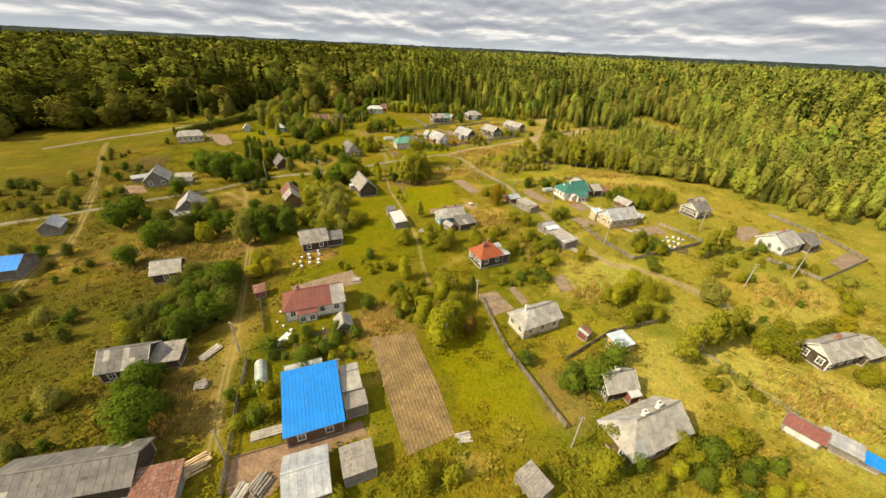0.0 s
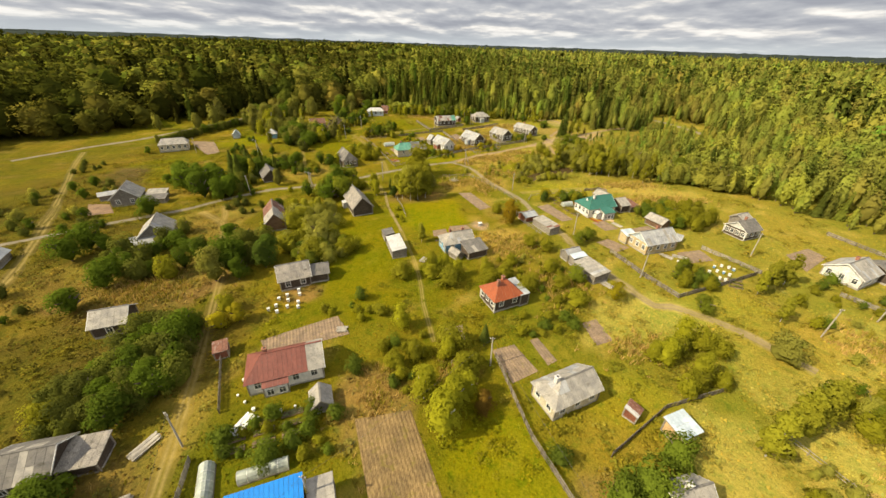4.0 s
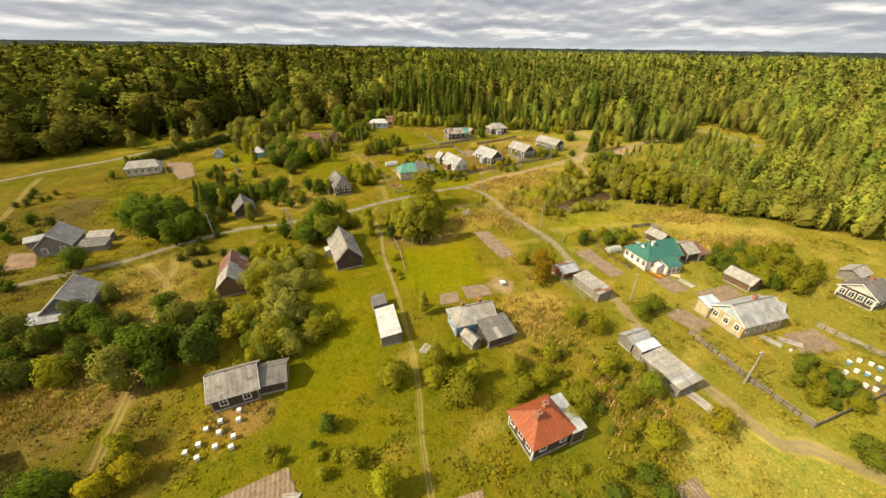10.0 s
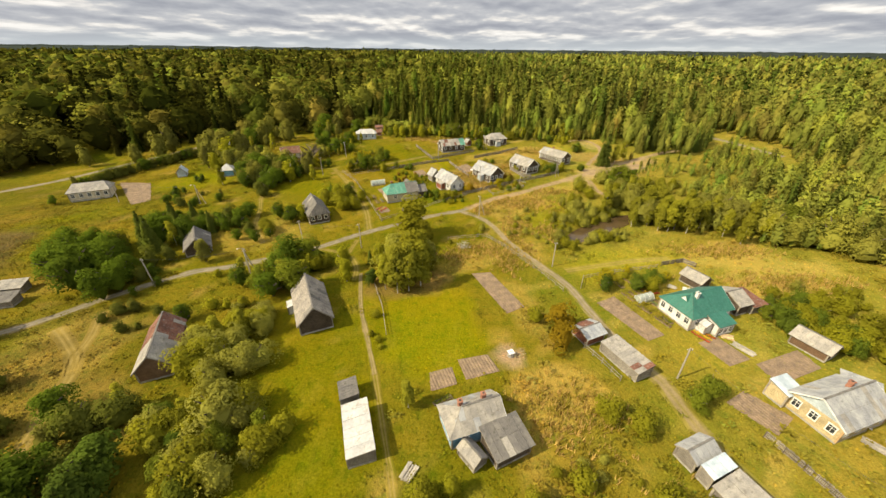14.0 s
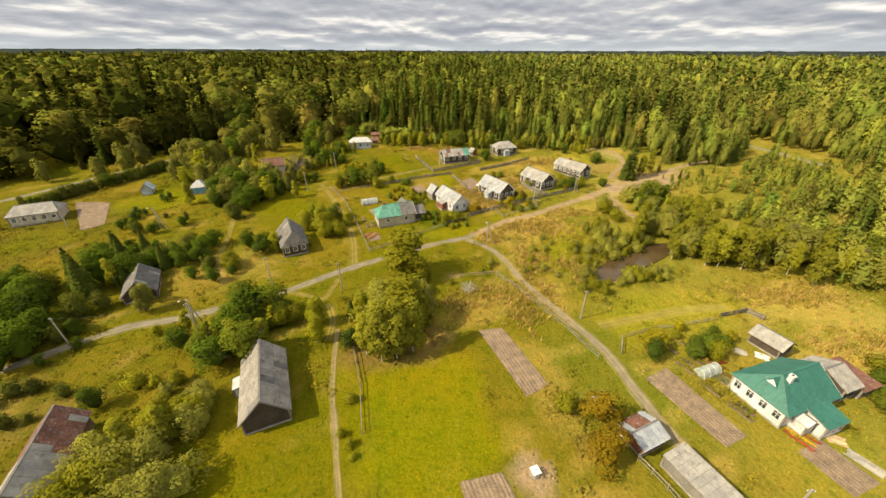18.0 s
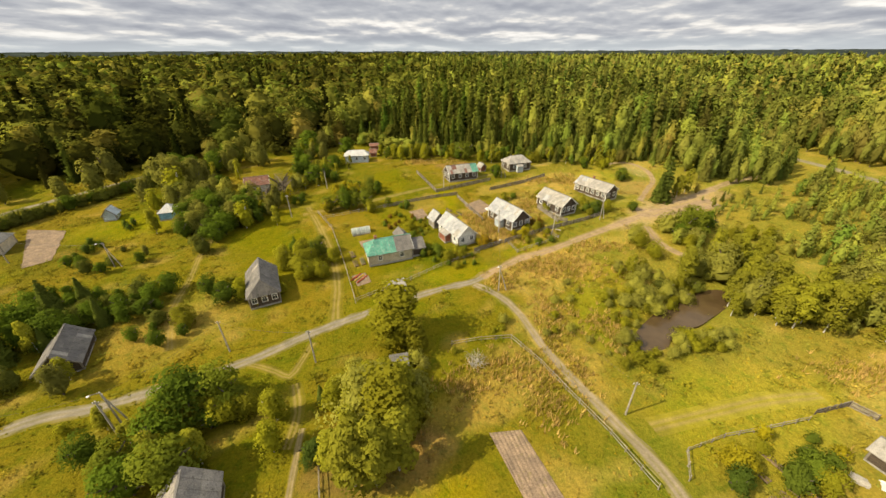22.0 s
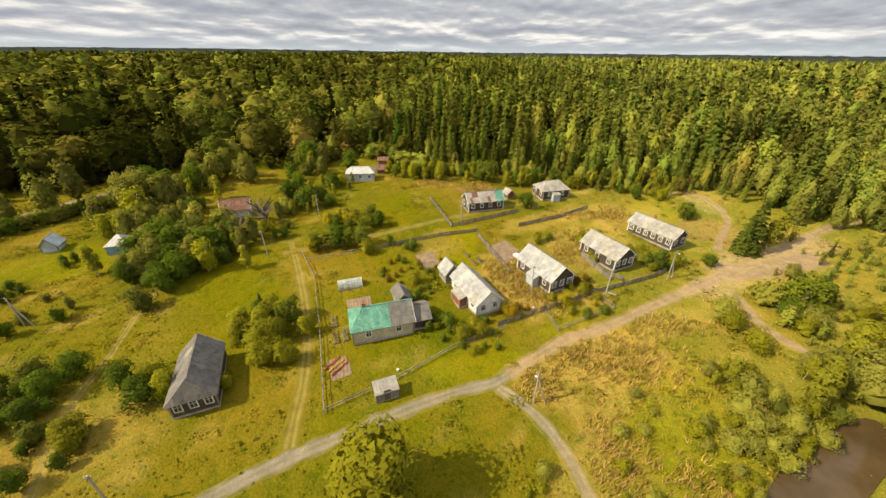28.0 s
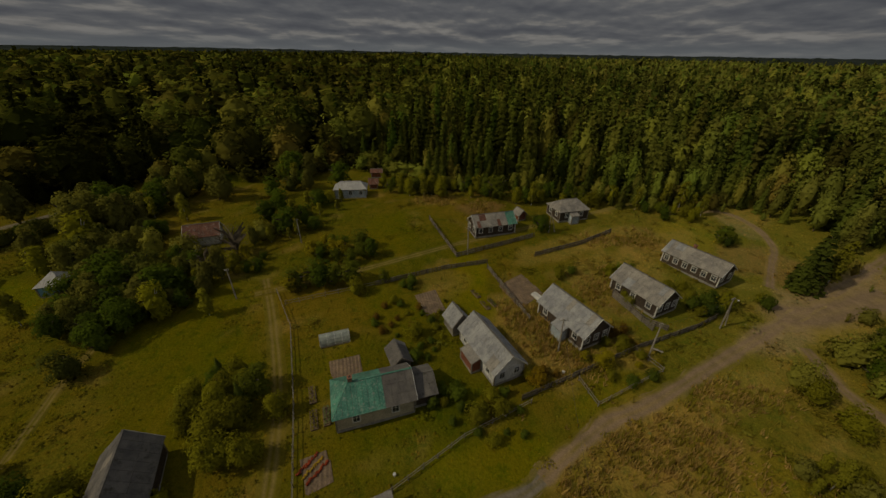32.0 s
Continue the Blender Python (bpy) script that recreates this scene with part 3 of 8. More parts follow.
def building(name, label, x, y, yaw, L, W, he, hr, roof_mat, wall_mat, west=0.0, east=0.0, over=0.4, sheet=(0.9, 2.1), windows="", chimney=None,
             mono=False, gable=None, category="house", roof2=None, split=1.0, casing=paint_white, corner=None, door="", patch=None, ridge_cap=slate_dark, group="", tilt=0.0, chim_mat=brick):
    """A building with its ridge along x. west, east: how far the roof is hipped at each end; mono: one slope, falling to -y.
    windows: 's3w2' puts three in the south wall and two in the west wall; split: where roof2 takes over along the ridge."""
    top = empty(name, x, y, yaw, None, label, category, group)
    hx, hy = L / 2, W / 2
    cs, sn = math.cos(radians(yaw)), math.sin(radians(yaw))
    mark_poly([(x + cs * p * hx - sn * q * hy, y + sn * p * hx + cs * q * hy) for p, q in ((-1, -1), (1, -1), (1, 1), (-1, 1))])
    # walls
    if mono:
        pts = [(-hx, -hy, 0), (hx, -hy, 0), (hx, hy, 0), (-hx, hy, 0), (-hx, -hy, he), (hx, -hy, he), (hx, hy, hr), (-hx, hy, hr)]
        faces = [(0, 1, 5, 4), (1, 2, 6, 5), (2, 3, 7, 6), (3, 0, 4, 7), (3, 2, 1, 0), (4, 5, 6, 7)]
        verts = pts
    else:
        verts = [(-hx, -hy, 0), (hx, -hy, 0), (hx, hy, 0), (-hx, hy, 0), (-hx, -hy, he), (hx, -hy, he), (hx, hy, he), (-hx, hy, he),
                 (-hx + west, 0, hr - 0.05), (hx - east, 0, hr - 0.05)]
        faces = [(0, 1, 5, 4), (1, 2, 6, 5), (2, 3, 7, 6), (3, 0, 4, 7), (3, 2, 1, 0), (4, 5, 9, 8), (6, 7, 8, 9), (5, 6, 9), (7, 4, 8)]
    verts = [(a, b, c - 0.25 if c == 0 else c) for a, b, c in verts]
    walls = part("wall", mesh_from("wall", verts, faces, wall_mat), None, top)
    if gable and not mono:
        for sgn, hip in ((-1, west), (1, east)):
            if hip < 0.3:
                tri = [(sgn * (hx + 0.012), -hy * 0.96, he), (sgn * (hx + 0.012), hy * 0.96, he), (sgn * (hx + 0.012), 0, hr - 0.12)]
                v, f = prism(tri if sgn > 0 else tri[::-1], 0.02)
                part("gable_cladding", mesh_from("gable_cladding", v, f, gable), None, walls)
    # stone foot and corner boards
    bm = bmesh.new()
    add_box(bm, 0, 0, 0.02, L + 0.1, W + 0.1, 0.45)
    part("foundation", bm, stone, top)
    for sx in (-1, 1):
        for sy in (-1, 1):
            zt = (he if sy < 0 else hr) if mono else he
            part("corner_board", box_mesh(sx * hx, sy * hy, zt / 2 + 0.1, 0.2, 0.2, zt - 0.3), corner or old_wood, walls)
    # roof
    X, Y = hx + over, hy + over
    if mono:
        fall = (hr - he) / W * over
        slopes = [[(-X, -Y, he - fall + 0.05), (X, -Y, he - fall + 0.05), (X, Y, hr + fall + 0.05), (-X, Y, hr + fall + 0.05)]]
    else:
        ze = he - (hr - he) / hy * over
        ra, rb = (-X + west * X / hx if west else -X), (X - east * X / hx if east else X)
        slopes = [[(-X, -Y, ze), (X, -Y, ze), (rb, 0, hr), (ra, 0, hr)], [(X, Y, ze), (-X, Y, ze), (ra, 0, hr), (rb, 0, hr)]]
        if west:
            slopes.append([(-X, Y, ze), (-X, -Y, ze), (ra, 0, hr)])
        if east:
            slopes.append([(X, -Y, ze), (X, Y, ze), (rb, 0, hr)])
    rv, rf = [], []
    for s in slopes:
        v, f = prism(s, 0.09)
        rf += [tuple(i + len(rv) for i in q) for q in f]
        rv += v
    roof = part("roof", mesh_from("roof", rv, rf, old_wood), None, top)
    for s in slopes:
        if roof2 and split < 1.0 and len(s) == 4:
            cut = -X + 2 * X * split
            flip = s[0][0] > s[1][0]
            left = cut_slope(s, cut, True)
            right = cut_slope(s, cut, False)
            cover_slope(roof, left, roof_mat, *sheet, patch=patch)
            cover_slope(roof, right, roof2, 1.1, 1.7)
        else:
            cover_slope(roof, s, roof_mat, *sheet, patch=patch)
    if not mono:
        bm = bmesh.new()
        add_box(bm, (ra + rb) / 2, 0, hr + 0.07, rb - ra, 0.26, 0.07)
        part("ridge_cap", bm, ridge_cap, roof)
        for sgn, hip in ((-1, west), (1, east)):
            if hip < 0.3:
                for sy in (-1, 1):
                    a, b = Vector((sgn * (X + 0.02), sy * Y, ze - 0.05)), Vector((sgn * (X + 0.02), 0, hr - 0.05))
                    part("barge_board", beam(a, b, 0.05, 0.18), casing if casing is paint_white and windows else old_wood, roof)
    # openings
    side = None
    for chx in windows:
        if chx.isalpha():
            side = chx
        else:
            k = int(chx)
            span = L if side in "sn" else W
            for i in range(k):
                wx = -span / 2 + span * (i + 0.5) / k
                add_window(walls, side_matrix(side, L, W), wx, min(1.15, he - 1.75), casing=casing)
    if door:
        add_door(walls, side_matrix(door[0], L, W), float(door[1:] or 0) * 0.1, 0.2, dark_wood)
    if chimney:
        for cx, cy in chimney:
            add_chimney(top, cx, cy, hr + 0.75 - 0.3 * abs(cy), chim_mat)
    return top


def cut_slope(s, cut, keep_left):
    out = []
    for i, p in enumerate(s):
        q = s[(i + 1) % len(s)]
        a, b = (p[0] - cut, q[0] - cut) if keep_left else (cut - p[0], cut - q[0])
        if a <= 0:
            out.append(p)
        if a * b < 0:
            f = a / (a - b)
            out.append(tuple(p[k] + (q[k] - p[k]) * f for k in range(3)))
    return out


def beam(a, b, w, h):
    """A squared timber from a to b."""
    a, b = Vector(a), Vector(b)
    d = b - a
    bm = bmesh.new()
    bmesh.ops.create_cube(bm, size=1.0, matrix=Matrix.Translation((a + b) / 2) @ d.to_track_quat("X", "Z").to_matrix().to_4x4() @ Matrix.Diagonal((d.length, w, h, 1)))
    return bm


def rod(bm, a, b, r0, r1, seg=6):
    a, b = Vector(a), Vector(b)
    d = b - a
    bmesh.ops.create_cone(bm, cap_ends=True, segments=seg, radius1=r0, radius2=r1, depth=d.length, matrix=Matrix.Translation((a + b) / 2) @ d.to_track_quat("Z", "Y").to_matrix().to_4x4())


BUSY = np.zeros((620, 560), bool)


def mark(x, y, r=0.0):
    """Notes half-metre squares of ground that carry no grass."""
    i0, i1 = int((x - r + 140) * 2), int((x + r + 140) * 2)
    j0, j1 = int((y - r) * 2), int((y + r) * 2)
    BUSY[max(j0, 0):max(j1 + 1, 0), max(i0, 0):max(i1 + 1, 0)] = True


def mark_poly(poly):
    xs, ys = [p[0] for p in poly], [p[1] for p in poly]
    for gy in np.arange(min(ys), max(ys), 0.5):
        for gx in np.arange(min(xs), max(xs), 0.5):
            inside, j = False, len(poly) - 1
            for i in range(len(poly)):
                if (poly[i][1] > gy) != (poly[j][1] > gy) and gx < (poly[j][0] - poly[i][0]) * (gy - poly[i][1]) / (poly[j][1] - poly[i][1]) + poly[i][0]:
                    inside = not inside
                j = i
            if inside:
                mark(gx, gy)


def strip(name, width, mat, lift, label, line):
    """A road or track: a ribbon along a line, a little above the ground, with uneven edges."""
    pts = [Vector((*p, 0)) for p in line]
    fine = []
    for i in range(len(pts) - 1):
        p0, p1, p2, p3 = pts[max(i - 1, 0)], pts[i], pts[i + 1], pts[min(i + 2, len(pts) - 1)]
        k = max(2, int((p2 - p1).length / 1.5))
        for j in range(k):
            f = j / k
            fine.append(0.5 * ((2 * p1) + (p2 - p0) * f + (2 * p0 - 5 * p1 + 4 * p2 - p3) * f * f + (3 * p1 - p0 - 3 * p2 + p3) * f ** 3))
    fine.append(pts[-1])
    verts, faces, tints = [], [], []
    rows = ((-0.74, 1.0), (-0.55, 0.95), (-0.42, 0.55), (-0.30, 0.05), (-0.2, 0.0), (0.0, 0.42), (0.2, 0.0), (0.30, 0.05), (0.42, 0.55), (0.55, 0.95), (0.74, 1.0))
    for i, p in enumerate(fine):
        d = (fine[min(i + 1, len(fine) - 1)] - fine[max(i - 1, 0)]).normalized()
        s = Vector((-d.y, d.x, 0))
        mark(p.x, p.y, width * 0.4)
        ragged = 1 + 0.3 * noise.noise(p * 0.35) + 0.12 * noise.noise(p * 1.3)
        for r, green in rows:
            q = p + s * (r * width * ragged)
            verts.append((q.x, q.y, gz(q.x, q.y) + (lift if abs(r) < 0.6 else -0.02) - (0.03 if abs(r) == 0.2 else 0)))
            tints.append(min(1.0, max(0.0, green * (1.0 + 1.1 * noise.noise(p * 0.55 + Vector((r * 9, 0, 0)))) + 0.25 * noise.noise(p * 0.23))))
        if i:
            k = len(rows)
            b = i * k
            faces += [(b - k + j, b - k + j + 1, b + j + 1, b + j) for j in range(k - 1)]
    v = np.array(verts)
    t = np.array(tints)[:, None]
    if mat is dry_track:
        rut = np.tile([1.0, 1.0, 1.0, 0.75, 0.35, 1.0, 0.35, 0.75, 1.0, 1.0, 1.0], len(fine))[:, None]
        t = np.clip(rut + 0.3 * t - 0.1, 0, 1)
    col = cover(v[:, 0], v[:, 1]) * t + np.array(mat) * (1 - t)
    ob = new(name, big_mesh(name, v, np.array(faces), lane_mat, col, "cover"))
    return tagged(ob, label, name, "", "structure")


def plot(label, mat, corners):
    """A dug plot with furrows, slightly raised."""
    if (Vector((*corners[1], 0)) - Vector((*corners[0], 0))).cross(Vector((*corners[2], 0)) - Vector((*corners[1], 0))).z < 0:
        corners = corners[::-1]
    mark_poly(corners)
    cx, cy = sum(p[0] for p in corners) / len(corners), sum(p[1] for p in corners) / len(corners)
    u = Vector((math.cos(radians(20)), math.sin(radians(20))))
    v = Vector((-u.y, u.x))
    flat = [((p[0] - cx) * u.x + (p[1] - cy) * u.y, (p[0] - cx) * v.x + (p[1] - cy) * v.y) for p in corners]
    verts, faces = [], []
    yard = mat is yard_soil
    for cell in cell_polys(flat, 1.3 if yard else 0.55, 1.3 if yard else 4.0, -0.002):
        um = sum(q[0] for q in cell) / len(cell)
        row = []
        for q in cell:
            wx, wy = cx + u.x * q[0] + v.x * q[1], cy + u.y * q[0] + v.y * q[1]
            row.append((wx, wy, gz(wx, wy) + 0.06))
        vm, n, b = sum(q[1] for q in cell) / len(cell), len(cell), len(verts)
        high = random.uniform(-0.02, 0.02) if yard else random.uniform(0.03, 0.06)
        um += random.uniform(-0.05, 0.05)
        verts += row
        for q, r in zip(cell, row):  # the crest runs along the furrow
            f = vm + (q[1] - vm) * 0.94
            verts.append((cx + u.x * um + v.x * f, cy + u.y * um + v.y * f, r[2] + high))
        for i in range(n):
            j = (i + 1) % n
            faces += [(b + i, b + j, b + n + j), (b + i, b + n + j, b + n + i)]
    ob = new("garden_plot", mesh_from("garden_plot", verts, faces, mat))
    return tagged(ob, label, "garden plot", "garden plots", "structure")


def pond(edge):
    def ring(scale, z):
        cx, cy = sum(p[0] for p in edge) / len(edge), sum(p[1] for p in edge) / len(edge)
        out = []
        for i in range(len(edge) * 4):
            p, q = edge[i // 4], edge[(i // 4 + 1) % len(edge)]
            f = (i % 4) / 4
            x, y = p[0] + (q[0] - p[0]) * f, p[1] + (q[1] - p[1]) * f
            k = scale * (1 + 0.05 * noise.noise(Vector((x * 0.4, y * 0.4, 3))))
            out.append((cx + (x - cx) * k, cy + (y - cy) * k, z))
        return out
    mark_poly(edge)
    z = -0.2
    top = ring(1.22, z)
    n = len(top)
    ob = new("pond", mesh_from("pond", top + ring(1.26, z - 0.6), [tuple(range(n))] + [(i, n + i, n + (i + 1) % n, (i + 1) % n) for i in range(n)], water_mat))
    tagged(ob, "still brown pond ringed by willow scrub", "pond", "", "structure")


POST = {}


def fence(kind, h, line):
    """Posts every 2.4 m with either two rails or upright boards in each bay."""
    label = "weathered grey board fence round a garden" if kind == "board" else "low wooden rail fence in the grass"
    x0, y0 = line[0]
    top = empty("fence", x0, y0, 0, None, label, "fence")
    base = Vector((x0, y0, gz(x0, y0)))
    if kind not in POST:
        bm = bmesh.new()
        rod(bm, (0, 0, -0.2), (0, 0, 1.0), 0.07, 0.06, 6)
        POST[kind] = bpy.data.meshes.new("post")
        bm.to_mesh(POST[kind])
        bm.free()
        POST[kind].materials.append(dark_wood if kind == "board" else old_wood)
    for (ax, ay), (bx, by) in zip(line, line[1:]):
        a, b = Vector((ax, ay)), Vector((bx, by))
        k = max(1, round((b - a).length / 2.4))
        for i in range(k + 1 if (bx, by) == line[-1] else k):
            p = a + (b - a) * (i / k)
            post = part("post", POST[kind], None, top)
            post.matrix_basis = Matrix.Translation(Vector((p.x, p.y, gz(p.x, p.y))) - base) @ Matrix.Rotation(random.uniform(-0.06, 0.06), 4, "X") @ Matrix.Diagonal((1, 1, h * random.uniform(0.95, 1.12), 1))
        for i in range(k):
            p, q = a + (b - a) * (i / k), a + (b - a) * ((i + 1) / k)
            P, Q = Vector((p.x, p.y, gz(p.x, p.y))) - base, Vector((q.x, q.y, gz(q.x, q.y))) - base
            for f in ((0.35, 0.85) if kind == "rail" else (0.3, 0.8)):
                part("rail", beam(P + Vector((0, 0, h * f + random.uniform(-0.05, 0.05))), Q + Vector((0, 0, h * f + random.uniform(-0.05, 0.05))), 0.05, 0.10), old_wood if kind == "rail" else dark_wood, top)
            if kind == "board":
                bm = bmesh.new()
                n = max(4, int((Q - P).length / 0.17))
                d = (Q - P).normalized()
                yaw = math.atan2(d.y, d.x)
                for j in range(n):
                    if random.random() < 0.06:
                        continue
                    c = P + (Q - P) * ((j + 0.5) / n)
                    hh = h * random.uniform(0.9, 1.05)
                    add_box(bm, 0, 0, 0, 0.13, 0.025, hh, Matrix.Translation((c.x, c.y, c.z + hh / 2 + 0.04)) @ Matrix.Rotation(yaw, 4, "Z") @ Matrix.Translation((0, 0.05, 0)))
                part("board_panel", bm, old_wood, top)["kind"] = "stuff"


POLES = []


def pole(x, y, braced):
    h = random.uniform(6.3, 7.0)
    top = empty("utility_pole", x, y, random.uniform(-25, 25), None, "bleached wooden utility pole" + (" with a slanting brace and a lamp" if braced else " with two insulators"), "utility pole", "utility poles")
    lean = Vector((random.uniform(-0.25, 0.25), random.uniform(-0.2, 0.2), h))
    bm = bmesh.new()
    rod(bm, (0, 0, -0.3), lean, 0.14, 0.10, 8)
    part("post", bm, pale_wood, top)
    bm = bmesh.new()
    add_box(bm, lean.x, lean.y, h - 0.35, 0.8, 0.08, 0.09)
    arm = part("crossarm", bm, old_wood, top)
    for sx in (-0.34, 0.34):
        bm = bmesh.new()
        rod(bm, (lean.x + sx, lean.y, h - 0.3), (lean.x + sx, lean.y, h - 0.12), 0.05, 0.035, 6)
        part("insulator", bm, paint_white, arm)
    if braced:
        bm = bmesh.new()
        rod(bm, (1.7, 0.5, -0.3), lean * 0.86, 0.12, 0.09, 8)
        part("brace", bm, pale_wood, top)
        lamp = part("lamp_arm", beam((lean.x, lean.y, h - 0.1), (lean.x - 0.3, lean.y - 0.9, h + 0.25), 0.05, 0.05), old_wood, top)
        bm = bmesh.new()
        bmesh.ops.create_icosphere(bm, subdivisions=1, radius=0.17, matrix=Matrix.Translation((lean.x - 0.35, lean.y - 1.05, h + 0.2)) @ Matrix.Diagonal((1.3, 1, 0.6, 1)))
        part("lamp_head", bm, paint_white, lamp)
    POLES.append((x, y, top.matrix_world @ (lean - Vector((0, 0, 0.2)))))


# ---- trees ----
def leaf_clumps(centres, normals, size, rng, droop=0.0):
    """Small leaf clumps: one uneven three-cornered spray a clump, facing about its normal."""
    n = len(centres)
    t = rng.normal(size=(n, 3))
    t -= (t * normals).sum(1, keepdims=True) * normals
    t /= np.linalg.norm(t, axis=1, keepdims=True) + 1e-9
    b = np.cross(normals, t)
    s = (size * rng.uniform(0.6, 1.3, n))[:, None]
    bend = normals * s * rng.uniform(-0.3, 0.3, n)[:, None]
    v = np.stack([centres + t * s * rng.uniform(0.9, 1.4, (n, 1)), centres - t * s * 0.6 + b * s * rng.uniform(0.6, 1.1, (n, 1)) + bend, centres - t * s * 0.6 - b * s * rng.uniform(0.6, 1.1, (n, 1)) - bend], 1)
    v[:, :, 2] -= droop * s * rng.uniform(0, 1, (n, 1))
    return v.reshape(-1, 3)


def halved(v):
    """Corner arrays of four-cornered faces, cut into three-cornered ones."""
    return v.reshape(-1, 4, 3)[:, [0, 1, 2, 0, 2, 3]].reshape(-1, 3)


def crown_points(rng, n, shape, tight=0.80):
    """Clump centres and outward directions for a crown one unit high."""
    if shape == "cone":
        k = rng.uniform(0, 1, n) ** 0.75
        z = 0.06 + 0.94 * (1 - k)
        layer = np.round(z * 13) / 13 + rng.normal(0, 0.012, n)
        r = 0.20 * np.maximum(1.03 - layer, 0.02) ** 0.85 * rng.uniform(0.35, 1.05, n)
        a = rng.uniform(0, 2 * np.pi, n)
        c = np.c_[r * np.cos(a), r * np.sin(a), layer - r * 0.35]
        soft = np.c_[np.cos(a), np.sin(a), np.full(n, 0.55)]
        nr = np.c_[np.cos(a) * 0.6, np.sin(a) * 0.6, np.full(n, 0.8)] + rng.normal(0, 0.3, (n, 3))
    else:
        lobes, spread, low, wide = {"round": (13, 0.30, 0.12, 0.21), "tall": (16, 0.19, 0.08, 0.175), "bush": (14, 0.46, 0.0, 0.27), "column": (15, 0.12, 0.07, 0.145), "slim": (22, 0.15, 0.14, 0.105)}[shape]
        cz = np.linspace(low + wide * 0.6, 1 - wide * 0.85, lobes) + rng.normal(0, 0.03, lobes)
        a, rr = rng.uniform(0, 2 * np.pi, lobes), spread * np.sqrt(rng.uniform(0.05, 1, lobes))
        rr *= np.clip(1.25 - cz * 0.95, 0.3, 1.0)
        lc = np.c_[rr * np.cos(a), rr * np.sin(a), cz]
        lr = wide * rng.uniform(0.65, 1.15, lobes)
        which = rng.integers(0, lobes, n)
        d = rng.normal(size=(n, 3))
        d /= np.linalg.norm(d, axis=1, keepdims=True)
        d[:, 2] = np.where(d[:, 2] < -0.5, -d[:, 2], d[:, 2])
        c = lc[which] + d * lr[which][:, None] * rng.uniform(tight, 1.08, n)[:, None]
        c[:, 2] = np.maximum(c[:, 2], 0.05)
        nr = d + rng.normal(0, 0.32, (n, 3)) + np.array([0, 0, 0.2])
        axis = np.c_[c[:, :2] / (spread + wide), (c[:, 2] - 0.45) * 1.6]
        soft = 0.48 * d + 0.95 * axis + np.array([0, 0, 0.25])
    soft = soft / (np.linalg.norm(soft, axis=1, keepdims=True) + 1e-9) + rng.normal(0, 0.13, (n, 3))
    soft /= np.linalg.norm(soft, axis=1, keepdims=True) + 1e-9
    return c, nr / (np.linalg.norm(nr, axis=1, keepdims=True) + 1e-9), np.repeat(soft, 3, 0)


PROFILE = {"round": (0.06, 0.27, 0.5), "tall": (0.06, 0.215, 0.42), "bush": (0.0, 0.50, 0.35), "column": (0.05, 0.155, 0.45), "cone": (0.03, 0.19, 0.0), "slim": (0.14, 0.13, 0.42)}


def hull(rng, shape, rings, sides, shrink=1.0):
    """The lumpy body of a crown one unit high, as separate quads, with its outward directions."""
    low, wide, belly = PROFILE[shape]
    ph = rng.uniform(0, 6.28, 5)

    def at(i, k, lower):
        f = i / rings
        a = 2 * np.pi * k / sides + 0.35 * (i % 2)
        z = low + (0.99 - low) * f
        if shape == "cone":
            r = wide * max(1 - f, 0.015) ** 0.9 * (1.12 if lower else 0.72) * (1 + 0.18 * np.sin(3 * a + ph[0] + i))
            d = np.array([np.cos(a), np.sin(a), 0.5])
        else:
            g = f / belly if f < belly else (1 - f) / (1 - belly)
            r = wide * max(np.sin(min(g, 1.0) * np.pi / 2), 0.02) ** 0.62
            r *= 1 + 0.2 * np.sin(2 * a + ph[1] + 5.1 * f) + 0.2 * np.sin(3 * a - ph[2] + 9.3 * f) + 0.16 * np.sin(4 * a + ph[3] + 17 * f)
            z += 0.03 * np.sin(4 * a + ph[4])
            d = np.array([np.cos(a) * 0.9, np.sin(a) * 0.9, 1.5 * (f - belly) + 0.2])
        return np.array([r * shrink * np.cos(a), r * shrink * np.sin(a), z * (0.5 + 0.5 * shrink) if shrink < 1 else z]), d / np.linalg.norm(d)
    quads = [[at(i, k, True), at(i, k + 1, True), at(i + 1, k + 1, False), at(i + 1, k, False)] for i in range(rings) for k in range(sides)]
    return np.array([p for q in quads for p, d in q]), np.array([d for q in quads for p, d in q])


def body_with_leaves(rng, shape, rings, sides, n, size, shrink=0.86):
    """A crown body with leaf clumps standing off it, which break up its outline."""
    v, d = hull(rng, shape, rings, sides, shrink)
    q, dq = v.reshape(-1, 4, 3), d.reshape(-1, 4, 3)
    area = np.linalg.norm(np.cross(q[:, 1] - q[:, 0], q[:, 3] - q[:, 0]), axis=1) + 1e-6
    which = rng.choice(len(q), n, p=area / area.sum())
    u, w = rng.uniform(0, 1, (n, 1)), rng.uniform(0, 1, (n, 1))

    def blend(m):
        return m[which, 0] * (1 - u) * (1 - w) + m[which, 1] * u * (1 - w) + m[which, 2] * u * w + m[which, 3] * (1 - u) * w
    c, out = blend(q), blend(dq)
    c = c + out * (size * rng.uniform(-0.2, 1.9, (n, 1)))
    face = out + rng.normal(0, 0.7, (n, 3))
    lv = leaf_clumps(c, face / np.linalg.norm(face, axis=1, keepdims=True), size, rng, 0.3)
    soft = out + rng.normal(0, 0.2, (n, 3))
    return np.concatenate([halved(v), lv]), np.concatenate([halved(d), np.repeat(soft / np.linalg.norm(soft, axis=1, keepdims=True), 3, 0)])


